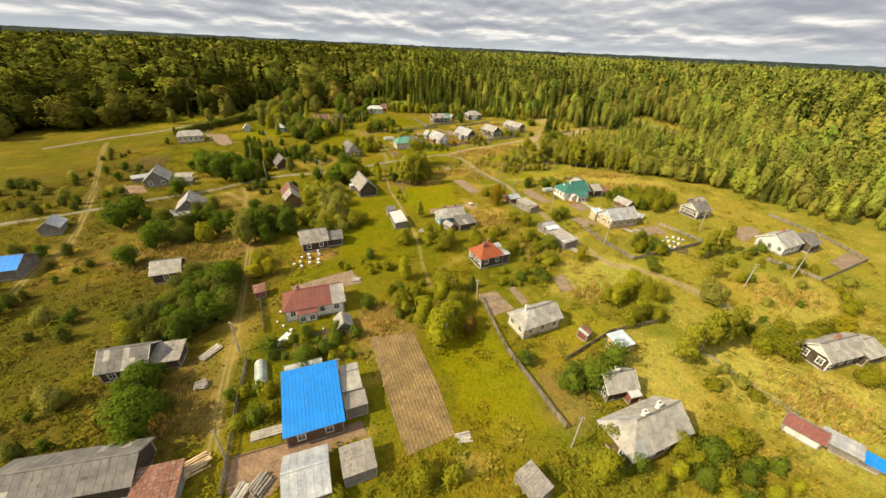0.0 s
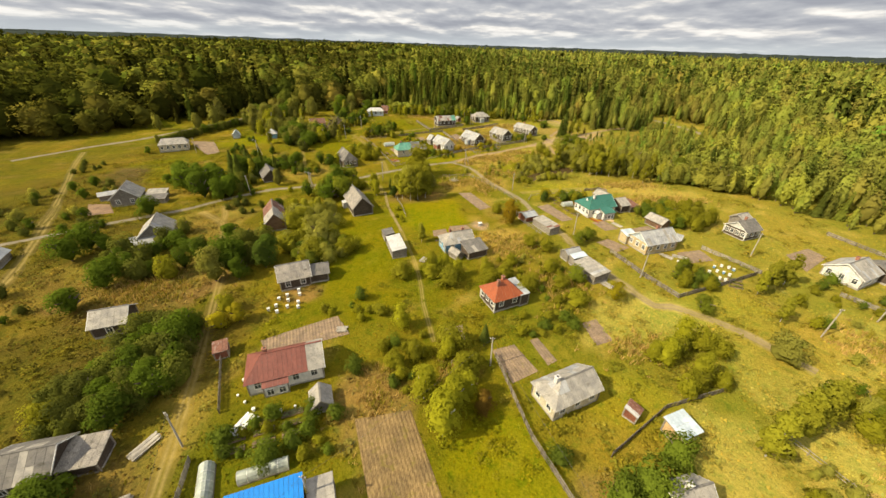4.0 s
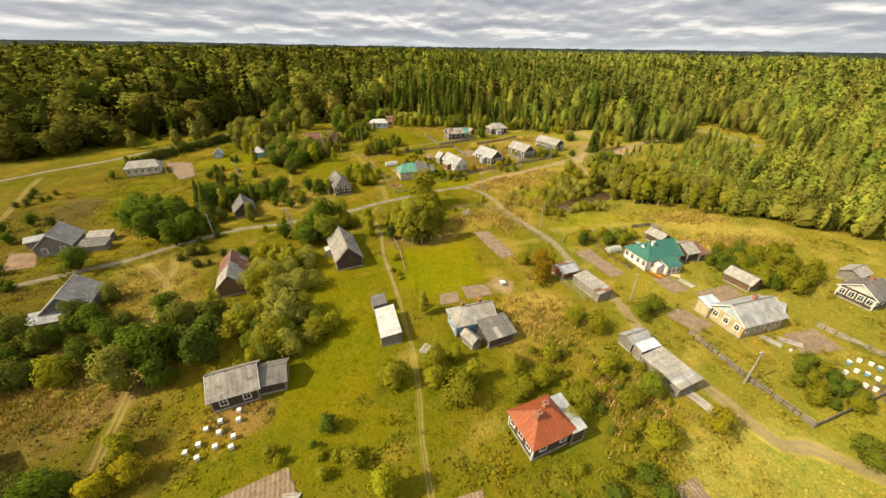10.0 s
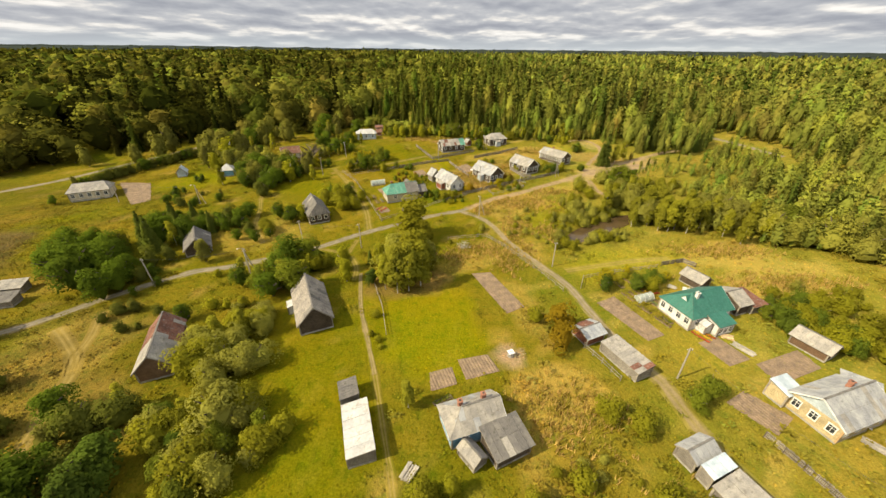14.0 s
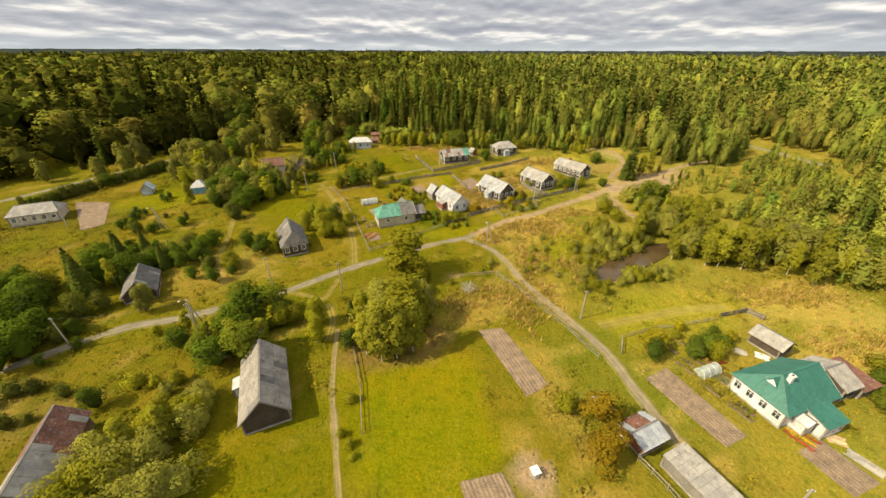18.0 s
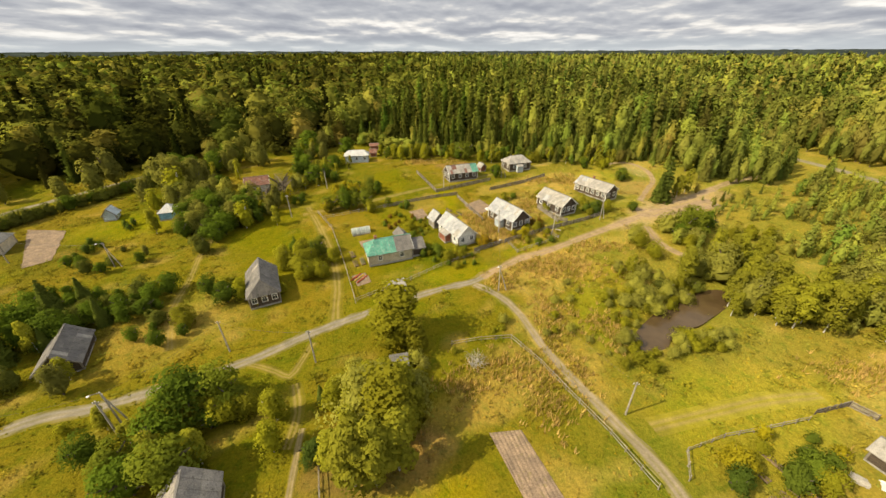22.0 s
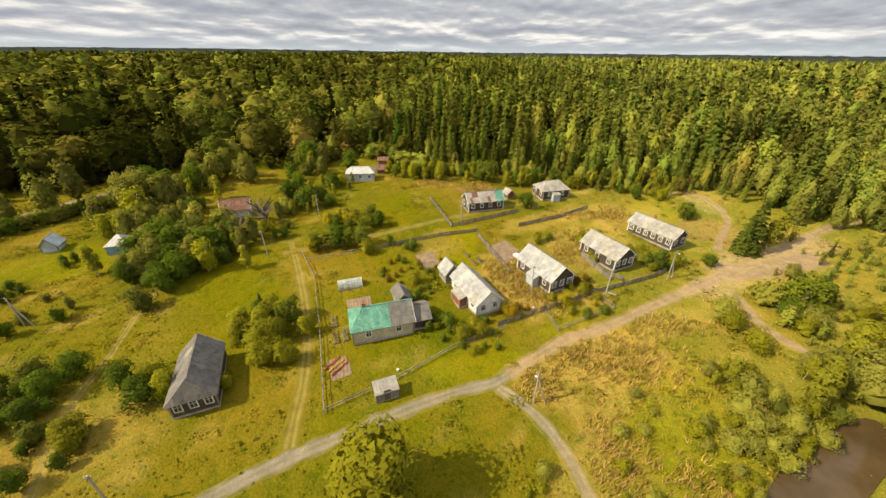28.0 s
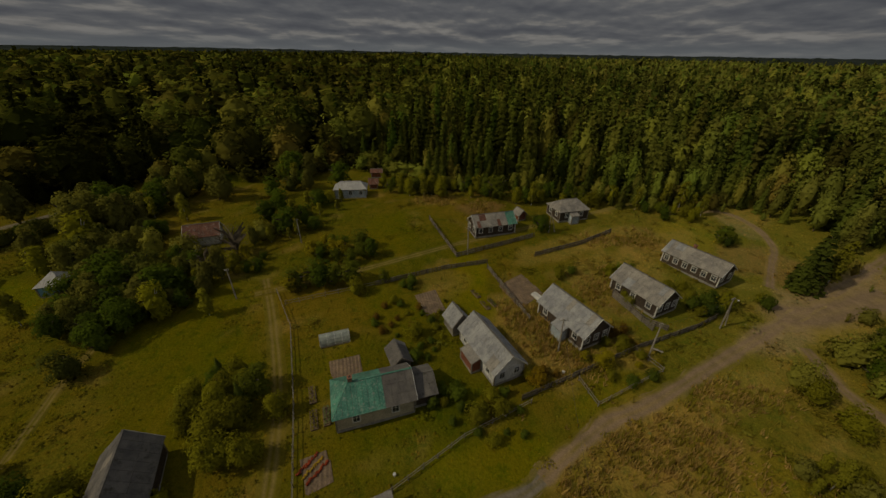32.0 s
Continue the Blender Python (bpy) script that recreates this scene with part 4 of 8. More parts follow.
SHAPES = {"linden": ("round", 1050, 0.046), "apple": ("bush", 800, 0.058), "hazel": ("bush", 760, 0.062), "willow": ("bush", 900, 0.05), "birch": ("slim", 1150, 0.042),
          "birch_yellow": ("tall", 900, 0.045), "maple": ("round", 850, 0.05), "rowan": ("round", 800, 0.05), "plum": ("bush", 700, 0.058), "chestnut": ("round", 800, 0.056),
          "aspen": ("column", 1100, 0.04), "green_maple": ("round", 1050, 0.046), "alder": ("bush", 760, 0.058), "old_alder": ("tall", 1050, 0.043), "spruce": ("cone", 800, 0.05), "dead": ("round", 420, 0.016)}
TREE_LABEL = {"linden": ("dense dark green broadleaf tree in the grass", "broadleaf tree"), "apple": ("low dark orchard tree in a garden", "fruit tree"), "hazel": ("unkempt yellow-green bush in the meadow", "hazel bush"),
              "willow": ("grey-green willow bush in wet ground", "willow bush"), "birch": ("light green birch with a drooping crown", "birch"), "birch_yellow": ("tall yellowing birch in rough grass", "birch"),
              "maple": ("golden-yellow autumn tree by a path", "tree"), "rowan": ("orange-tinged autumn tree by the fence", "tree"), "plum": ("russet-leaved bush beside a plot", "bush"),
              "chestnut": ("deep green full-crowned garden tree", "garden tree"), "aspen": ("tall slender leafy aspen by the road", "aspen"), "green_maple": ("full mid-green maple beside the village road", "maple"), "alder": ("dark green alder scrub in rough grass", "alder bush"), "old_alder": ("dull olive-green alder by the forest road", "alder"), "spruce": ("dark green young spruce in grass", "spruce"), "dead": ("bare grey leafless old tree", "tree")}
TREE_MESH = {}


def tree_meshes(kind, variant):
    key = (kind, variant)
    if key in TREE_MESH:
        return TREE_MESH[key]
    rng = np.random.default_rng(sum(ord(c) for c in kind) * 7 + variant)
    shape, n, size = SHAPES[kind]
    n, size = (int(n * 0.85), size * 0.86) if variant > 3 else (int(n * 2.3), size * 0.58)
    c, nr, soft = crown_points(rng, n, shape)
    v = leaf_clumps(c, nr, size * 0.85, rng, 0.5 if kind in ("birch", "willow", "birch_yellow") else 0.1)
    if kind not in ("dead", "birch"):
        hv, hd = hull(rng, shape, 6, 8, 0.8 if shape in ("tall", "column") else 0.62)
        v, soft = np.concatenate([v, halved(hv)]), np.concatenate([soft, halved(hd)])
    crown = big_mesh("crown", v, np.arange(len(v)).reshape(-1, 3), LEAF[kind], nrm=soft)
    bm = bmesh.new()
    thick = {"bush": 0.018, "cone": 0.016, "slim": 0.010}.get(shape, 0.02)
    tops = 0.92 if shape == "cone" else 0.85 if shape == "slim" else 0.6
    ends = [(0, 0, -0.04, 1.2), (0.008, 0, tops * 0.3, 0.9), (0.01, 0.01, tops * 0.5, 0.7), (0.005, 0.015, tops * 0.75, 0.5), (0.0, 0.02, tops, 0.2)]
    rings = [[bm.verts.new((x + thick * k * math.cos(1.0472 * i), y + thick * k * math.sin(1.0472 * i), z)) for i in range(6)] for x, y, z, k in ends]
    sides = [bm.faces.new((p[i], p[(i + 1) % 6], q[(i + 1) % 6], q[i])) for p, q in zip(rings, rings[1:]) for i in range(6)]
    bm.faces.new(rings[-1])
    limbs = 12 if kind == "dead" else 0 if shape in ("cone", "slim") else 5
    for f in [sides[k] for k in rng.permutation(np.arange(6, 24))[:limbs]]:
        mid = f.calc_center_median()
        a, l = math.atan2(mid.y - 0.01, mid.x - 0.005) + rng.uniform(-0.4, 0.4), rng.uniform(0.18, 0.34) * {"tall": 0.55, "slim": 0.5, "column": 0.4, "bush": 0.8}.get(shape, 1.0)
        tip = Vector((l * math.cos(a), l * math.sin(a), min(0.95, mid.z + rng.uniform(0.14, 0.36))))
        out = bmesh.ops.extrude_discrete_faces(bm, faces=[f])["faces"][0]
        for w in out.verts:
            w.co = tip + (w.co - mid) * 0.15
    trunk = bpy.data.meshes.new("trunk")
    bm.to_mesh(trunk)
    bm.free()
    trunk.materials.append(birch_bark if kind in ("birch", "birch_yellow") else dead_wood if kind == "dead" else bark)
    TREE_MESH[key] = (trunk, crown)
    return TREE_MESH[key]


TREES = []


def tree(kind, x, y, h):
    # on the west side darker alder kinds replace most hazel, willow and birch
    if (x < -40 and (y < 98 or x < -52)) and random.random() < 0.8:
        kind = {"hazel": "alder", "willow": "alder", "birch": "old_alder", "birch_yellow": "old_alder"}.get(kind, kind)
    if kind == "linden" and x > -40 and random.random() < 0.7:
        kind = "green_maple"
    label, category = TREE_LABEL[kind]
    h *= random.uniform(0.93, 1.07)
    top = new(category.replace(" ", "_"))
    wide = random.uniform(1.7, 1.95) if kind == "aspen" else random.uniform(1.15, 1.4) if kind == "spruce" else random.uniform(0.85, 1.15) if SHAPES[kind][0] == "bush" else random.uniform(1.05, 1.4) if SHAPES[kind][0] == "round" else random.uniform(0.95, 1.2)
    top.matrix_world = pose(x, y, gz(x, y) - 0.05, 0, 0, random.uniform(0, 360)) @ Matrix.Diagonal((h * wide, h * wide, h, 1))
    tagged(top, label, category)
    trunk, crown = tree_meshes(kind, random.randrange(4) + (4 if h < 3.4 or y > 190 else 0))
    part("trunk", trunk, None, top)
    part("crown", crown, None, top)
    TREES.append((x, y))


# ---- ground ----
def spaced(parts):
    out = []
    for a, b, step in parts:
        out += list(np.arange(a, b, step))
    return np.array(out + [parts[-1][1]], float)


GREEN, LIME, DRY, OLIVE, BROWN, WOODS = (0.114, 0.116, 0.005), (0.200, 0.178, 0.004), (0.340, 0.236, 0.054), (0.188, 0.144, 0.012), (0.235, 0.142, 0.055), (0.050, 0.055, 0.010)
# lime grass darkened for western zones, part of it standing for tree shade
SHADED_LIME = (0.150, 0.136, 0.004)
# first tone: dark rough growth with cloud shade put into it
HEATH_SHADE, STRAW = (0.090, 0.067, 0.014), (0.34, 0.285, 0.062)


def soft_noise(x, y, scale, seed):
    """Cheap smooth noise on arrays, -1 to 1."""
    rng = np.random.default_rng(seed)
    s = np.zeros_like(x)
    for k in range(7):
        f = scale * rng.uniform(0.6, 1.9)
        a = rng.uniform(0, 6.28)
        s += np.sin((x * np.cos(a) + y * np.sin(a)) * f * 6.28 + rng.uniform(0, 6.28) + 1.3 * np.sin((x * np.sin(a) - y * np.cos(a)) * f * 4.1))
    return s / 4.2


ZONES = []


def zone(x, y, rx, ry, yaw, tint, amount=0.9):
    """A patch of growth of one kind: an oval on the ground with a ragged edge."""
    ZONES.append((x, y, rx, ry, yaw, tint, amount))


def cover(x, y):
    """The colour of the growth at places on the ground, with western cloud shade mixed in."""
    n1, n2 = soft_noise(x, y, 0.018, 5), soft_noise(x, y, 0.07, 9)
    w = np.clip(0.5 + 0.45 * n1 + 0.25 * n2, 0, 1)[:, None]
    col = np.array(OLIVE) * (1 - w) + np.array(GREEN) * w
    d = np.clip((n2 - 0.45) * 1.3 + 0.15 * np.clip((x - 25) / 40, 0, 1), 0, 0.6)[:, None]
    col = col * (1 - d) + np.array(DRY) * d
    for zx, zy, rx, ry, yaw, tint, amount in ZONES:
        c, s = math.cos(radians(yaw)), math.sin(radians(yaw))
        u, v = ((x - zx) * c + (y - zy) * s) / rx, (-(x - zx) * s + (y - zy) * c) / ry
        r = np.sqrt(u * u + v * v) + 0.22 * soft_noise(x, y, 0.09, int(abs(zx * 7 + zy * 3)) % 997)
        k = (np.clip((1.12 - r) / 0.3, 0, 1) * amount)[:, None]
        col = col * (1 - k) + np.array(tint) * k
    # cloud shade over the western ground, mixed in as a darker colour
    west_shade = (0.8 * np.clip((-x - np.where(y < 62, 22, 34)) / 28, 0, 1) * np.clip((134 - y) / 25, 0.08, 1) * np.clip(0.75 + 0.5 * n2, 0.3, 1))[:, None]
    west_shade = np.maximum(west_shade, (0.6 * np.clip((-x - 82) / 20, 0, 1) * np.clip((205 - y) / 25, 0, 1) * np.clip(0.75 + 0.4 * n2, 0.3, 1))[:, None])
    col = col * (1 - west_shade) + np.array(HEATH_SHADE) * west_shade
    # ground colours turn paler towards the east
    dry = (0.6 * np.clip((x - 8) / 45, 0, 1))[:, None]
    col = col * (1 - dry) + (np.array(STRAW) * 0.6 + col * 0.6) * dry
    far = np.clip((np.hypot(x, y - 130) - 230) / 60, 0, 1)[:, None]
    return col * (1 - far) + np.array(WOODS) * far


def build_ground():
    xs = spaced([(-4800, -600, 300), (-600, -180, 30), (-180, -100, 4), (-100, 110, 1.4), (110, 200, 4), (200, 620, 30), (620, 4800, 300)])
    ys = spaced([(-900, -100, 100), (-100, 10, 5), (10, 250, 1.4), (250, 340, 4), (340, 900, 40), (900, 4900, 300)])
    X, Y = np.meshgrid(xs, ys)
    x, y = X.ravel(), Y.ravel()
    z = lay(x, y)
    nx, ny = len(xs), len(ys)
    i = (np.arange(ny - 1)[:, None] * nx + np.arange(nx - 1)[None]).ravel()
    me = big_mesh("ground", np.c_[x, y, z], np.c_[i, i + 1, i + nx + 1, i + nx], meadow, cover(x, y), "cover")
    tagged(new("ground", me), "rough village meadow of green and bleached grass", "ground", "", "structure")


# ---- the wood ----
EDGE = [(-420, 60), (-300, 120), (-206, 160), (-178, 186), (-152, 208), (-124, 232), (-96, 252), (-68, 264), (-46, 282), (-28, 272), (-11, 260), (24, 258), (44, 250), (64, 252), (80, 250), (87, 227), (112, 223), (130, 238),
        (136, 258), (150, 266), (158, 244), (160, 222), (152, 200), (136, 178), (120, 156), (112, 136), (120, 112), (140, 96), (230, 60), (420, 0)]
SCRUB = [(60, 205), (70, 216), (84, 220), (112, 217), (130, 230), (138, 236), (148, 212), (156, 226), (152, 200), (136, 178), (120, 156), (112, 134), (97, 145), (84, 149), (70, 155), (62, 164), (59, 178), (57, 192)]


def within(poly, x, y):
    """Which places lie inside an outline."""
    inside = np.zeros(len(x), bool)
    j = len(poly) - 1
    for i in range(len(poly)):
        (xi, yi), (xj, yj) = poly[i], poly[j]
        inside ^= ((yi > y) != (yj > y)) & (x < (xj - xi) * (y - yi) / (yj - yi + 1e-12) + xi)
        j = i
    return inside


def edge_depth(x, y):
    """How far a place lies inside the wood, in metres; negative outside."""
    e = np.array(EDGE, float)
    inside = within(EDGE + [(6000, -2000), (6000, 6000), (-6000, 6000), (-6000, -2000)], x, y)
    best = np.full(len(x), 1e9)
    for (ax, ay), (bx, by) in zip(e, e[1:]):
        dx, dy = bx - ax, by - ay
        t = np.clip(((x - ax) * dx + (y - ay) * dy) / (dx * dx + dy * dy), 0, 1)
        best = np.minimum(best, np.hypot(x - ax - t * dx, y - ay - t * dy))
    return np.where(inside, best, -best)


def wood_variant(shape, rings, sides, n, size, seed, core):
    """A tree of the wood: leaf clumps in lobes round a small dense core."""
    rng = np.random.default_rng(seed)
    if n < 30:
        return body_with_leaves(rng, shape, rings, sides, n, size)
    c, nr, soft = crown_points(rng, n, shape, 0.92)
    v = leaf_clumps(c, nr, size, rng, 0.25)
    hv, hd = hull(rng, shape, rings, sides, core)
    return np.concatenate([halved(hv), v]), np.concatenate([halved(hd), soft])


def plant(places, heights, variants, tones, rng, wide):
    """Joins many trees into one array of quads."""
    vs, ts, ns = [], [], []
    which = rng.integers(0, len(variants), len(places))
    for k, (var, soft) in enumerate(variants):
        sel = np.where(which == k)[0]
        if not len(sel):
            continue
        a = rng.uniform(0, 2 * np.pi, len(sel))
        h = heights[sel]
        w = h * wide * rng.uniform(0.85, 1.2, len(sel))
        ca, sa = np.cos(a)[:, None], np.sin(a)[:, None]
        x = (var[:, 0] * ca - var[:, 1] * sa) * w[:, None] + places[sel, 0:1]
        y = (var[:, 0] * sa + var[:, 1] * ca) * w[:, None] + places[sel, 1:2]
        z = var[:, 2][None] * h[:, None] + lay(places[sel, 0], places[sel, 1])[:, None]
        vs.append(np.stack([x, y, z], -1).reshape(-1, 3))
        ts.append(np.repeat(tones[sel], len(var), 0))
        ns.append(np.stack([soft[:, 0] * ca - soft[:, 1] * sa, soft[:, 0] * sa + soft[:, 1] * ca, np.broadcast_to(soft[:, 2], x.shape)], -1).reshape(-1, 3))
    v = np.concatenate(vs)
    return v, np.arange(len(v)).reshape(-1, 3), np.concatenate(ts), np.concatenate(ns)


def scatter(rng, x0, x1, y0, y1, step):
    gx, gy = np.meshgrid(np.arange(x0, x1, step), np.arange(y0, y1, step))
    p = np.c_[gx.ravel(), gy.ravel()] + rng.uniform(-0.48, 0.48, (gx.size, 2)) * step
    return p


def in_sight(p, margin=0.12):
    """Places that lie in the wide fan ahead of the flight line."""
    d = p[:, 1] + 20
    return np.abs(p[:, 0] + 0.02 * d) < 60 + d * (1.33 + margin)


def build_wood():
    rng = np.random.default_rng(11)
    bands = [("fringe", 3.4, -4, 4, (-75, 80, 236, 300), (4, 6), 120, 0.055), ("scrub", 3.0, -400, 0, (55, 160, 130, 240), (4, 6), 190, 0.040), ("near", 4.6, 0, 46, (-330, 330, 40, 360), (5, 6), 310, 0.033), ("middle", 6.2, 46, 260, (-600, 620, 60, 600), (4, 5), 72, 0.056),
             ("far", 13.0, 260, 900, (-1400, 1450, 60, 1300), (4, 5), 8, 0.10)]
    for band, step, d0, d1, (x0, x1, y0, y1), (rings, sides), count, size in bands:
        p = scatter(rng, x0, x1, y0, y1, step)
        depth = edge_depth(p[:, 0], p[:, 1])
        ok = (depth > d0) & (depth <= d1) & in_sight(p)
        if band == "scrub":  # open near the village, closing up towards the wood
            ok &= within(SCRUB, p[:, 0], p[:, 1])
            ok &= soft_noise(p[:, 0], p[:, 1], 0.03, 71) + rng.normal(0, 0.35, len(p)) > np.interp(p[:, 0], [60, 85, 110, 135], [0.25, 0.05, -0.45, -0.7]) + 0.35 * (p[:, 1] > 188)
        if band in ("near", "middle"):  # old alders stand wider apart than spruces
            ok &= rng.uniform(0, 1, len(p)) < np.where(p[:, 0] < -18, 0.40, 0.95)
        p, depth = p[ok], depth[ok]
        x, y = p.T
        # spruce stands behind the village, old alder and pine to the left, young birch and willow to the right; the
        # tones also carry cloud shade and sunlit fronts
        young = (x > 100) & (y < 215) & (depth < 90)
        spruce = 0.12 + 0.72 * np.clip(1.25 - np.abs(x - 30) / 95, 0, 1) * (y > 215) + 0.4 * soft_noise(x, y, 0.006, 21) + 0.02 * (x < -60) - 0.45 * young + 0.05 * (x > 100)
        conifer = rng.uniform(0, 1, len(p)) < np.clip(spruce, 0.05, 0.92)
        h = np.clip(9 + depth * 0.42, 8, 19.5) * rng.uniform(0.7, 1.22, len(p))
        h = np.where(young, np.clip(9.0 + depth * 0.2, 8, 15) * rng.uniform(0.65, 1.25, len(p)), h)
        h = np.where(x < -60, h * 1.14, h)
        if band == "scrub":
            conifer = rng.uniform(0, 1, len(p)) < np.clip((x - 80) / 260, 0, 0.14)
            h = np.interp(x, [60, 90, 115, 150], [3.6, 5.2, 8.0, 8.5]) * np.where(y > 188, 0.7, 1.15) * rng.uniform(0.5, 1.35, len(p))
        if band == "fringe":
            conifer &= rng.uniform(0, 1, len(p)) < 0.3
            h = rng.uniform(2.2, 6.8, len(p))
        h *= np.where(conifer, 1.14, 0.95)
        drift = soft_noise(x, y, 0.012, 31)
        # darkens tree tones westward, standing for cloud shade over the left wood
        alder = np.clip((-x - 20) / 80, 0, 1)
        # lifts tree tones eastward, standing for sunlit fronts
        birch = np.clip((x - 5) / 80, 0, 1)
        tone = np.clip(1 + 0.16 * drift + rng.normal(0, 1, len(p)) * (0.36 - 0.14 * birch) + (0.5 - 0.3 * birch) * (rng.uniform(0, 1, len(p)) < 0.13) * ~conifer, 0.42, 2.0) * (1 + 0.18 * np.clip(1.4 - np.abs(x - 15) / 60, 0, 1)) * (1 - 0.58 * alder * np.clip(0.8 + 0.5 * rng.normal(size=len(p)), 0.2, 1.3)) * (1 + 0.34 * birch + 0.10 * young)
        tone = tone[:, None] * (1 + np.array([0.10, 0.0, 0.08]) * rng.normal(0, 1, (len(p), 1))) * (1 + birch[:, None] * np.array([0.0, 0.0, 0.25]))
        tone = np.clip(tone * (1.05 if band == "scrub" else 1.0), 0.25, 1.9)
        if band == "near":
            front = p[depth < 9]
        west = x < -18
        spread = {"fringe": 1.35, "scrub": 1.1, "near": 0.92, "middle": 1.0, "far": 1.45}[band]
        for sel, label, shapes, mat, wide in ((conifer, "dark spruce", ("cone",), forest_conifer, 1.25 if band == "far" else 1.0), (~conifer & ~west, "green broadleaf", ("column", "tall", "column", "tall") if band == "scrub" else ("tall", "column", "tall", "column"), forest_broad, spread * 0.92),
                                              (~conifer & west, "olive-green alder and aspen", ("round", "tall", "round"), forest_broad, spread * 1.58)):
            if not sel.any():
                continue
            var = [wood_variant(s, rings + (2 if s == "cone" else 0), sides, count, size, 100 + 10 * i + len(band), 0.74 if s == "cone" else 0.6 if band == "scrub" else 0.82) for i, s in enumerate(shapes * (6 if len(shapes) == 1 else 2))]
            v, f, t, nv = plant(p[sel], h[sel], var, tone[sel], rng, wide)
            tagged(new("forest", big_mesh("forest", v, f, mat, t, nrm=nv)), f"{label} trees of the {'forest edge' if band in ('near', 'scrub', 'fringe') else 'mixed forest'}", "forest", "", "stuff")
    # trunks of the trees along the edge
    p = front
    k = np.arange(5) * 2 * np.pi / 5
    ring = np.c_[np.cos(k), np.sin(k)]
    v = np.zeros((len(p), 10, 3))
    z0 = lay(p[:, 0], p[:, 1])
    v[:, :5, :2], v[:, 5:, :2] = p[:, None] + ring * 0.16, p[:, None] + ring * 0.1
    v[:, :5, 2], v[:, 5:, 2] = z0[:, None] - 0.2, z0[:, None] + rng.uniform(3, 5, (len(p), 1))
    f = np.array([[i, (i + 1) % 5, 5 + (i + 1) % 5, 5 + i] for i in range(5)])
    tris = (f[None] + 10 * np.arange(len(p))[:, None, None]).reshape(-1, 4)
    tagged(new("tree_trunks", big_mesh("tree_trunks", v.reshape(-1, 3), tris, bark)), "grey-brown trunks along the forest edge", "tree trunks", "", "stuff")
    # canopy of the distant forest, out to the horizon, with haze put into its colour
    xs = spaced([(-4800, -1500, 75), (-1500, 1500, 40), (1500, 4800, 75)])
    ys = spaced([(-400, 900, 60), (900, 2200, 40), (2200, 4900, 90)])
    X, Y = np.meshgrid(xs, ys)
    x, y = X.ravel(), Y.ravel()
    d = edge_depth(x, y)
    z = lay(x, y) + np.where(d > 800, 13 + 3.0 * rng.normal(size=len(x)) + 5 * soft_noise(x, y, 0.0011, 41), -25)
    z += np.where((x < -500) & (y > 2600), 12 * np.clip((-x - 500) / 2500, 0, 1) * np.clip((y - 2600) / 1500, 0, 1), 0)
    nx, ny = len(xs), len(ys)
    i = (np.arange(ny - 1)[:, None] * nx + np.arange(nx - 1)[None]).ravel()
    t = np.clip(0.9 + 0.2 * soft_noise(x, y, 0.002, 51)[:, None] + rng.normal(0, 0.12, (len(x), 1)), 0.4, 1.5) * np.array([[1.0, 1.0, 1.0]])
    tagged(new("forest", big_mesh("forest", np.c_[x, y, z], np.c_[i, i + 1, i + nx + 1, i + nx], forest_far, t, nrm=np.tile([[-0.3, -0.2, 0.93]], (len(x), 1)) + rng.normal(0, 0.3, (len(x), 3)))), "far forest stretching to the horizon, coloured bluer for haze", "forest", "", "stuff")


# bluish leaf tones that stand for haze over the far forest
forest_far = forest_material("hazy_canopy", (0.034, 0.046, 0.044), (0.052, 0.066, 0.060))


# ---- kinds of growth on the ground, some darkened for shade ----
zone(-3, 117, 11, 14, 20, LIME, 0.9)
zone(-18, 97, 9, 13, 20, SHADED_LIME, 0.9)
zone(-20, 84, 9, 8, 20, SHADED_LIME, 0.9)
zone(-30, 108, 8, 12, 20, SHADED_LIME, 0.7)
zone(-13, 73, 7, 5, 20, SHADED_LIME, 0.7)
zone(-2, 70, 5, 9, 20, GREEN, 0.5)
zone(8, 41, 7, 13, 20, LIME, 0.75)
zone(29, 51, 8, 6, 20, LIME, 0.7)
zone(38, 43, 8, 7, 20, STRAW, 0.7)
zone(55, 38, 9, 10, 20, STRAW, 0.9)
zone(61, 33, 12, 9, 20, STRAW, 0.9)
zone(82, 61, 14, 8, 20, STRAW, 0.6)
zone(57, 55, 9, 8, 20, STRAW, 0.4)
zone(-63, 42, 22, 16, 20, GREEN, 0.6)
zone(-56, 30, 12, 8, 20, GREEN, 0.5)
zone(-39, 35, 6, 10, 20, BROWN, 0.6)
zone(-60, 78, 14, 12, 20, BROWN, 0.7)
zone(-83, 77, 14, 10, 20, DRY, 0.6)
zone(-39, 54, 4, 14, 20, DRY, 0.6)
zone(-61, 76, 16, 6, 20, BROWN, 0.8)
zone(-10, 50, 6, 9, 20, BROWN, 0.6)
zone(-63, 80, 16, 8, 20, DRY, 0.7)
zone(-65, 110, 10, 10, 20, DRY, 0.8)
zone(20, 101, 6, 6, 20, DRY, 0.9)
zone(15, 94, 8, 6, 20, DRY, 0.6)
zone(16, 100, 5, 7, 20, DRY, 0.9)
zone(28, 78, 9, 8, 20, OLIVE, 0.8)
zone(40, 69, 14, 8, 20, STRAW, 0.7)
zone(59, 74, 9, 8, 20, LIME, 0.5)
zone(60, 86, 10, 6, 20, GREEN, 0.7)
zone(76, 131, 22, 5, 20, DRY, 0.85)
zone(54, 141, 9, 5, 20, LIME, 0.8)
zone(43, 138, 12, 9, 20, LIME, 0.9)
zone(73, 144, 14, 5, 20, DRY, 0.9)
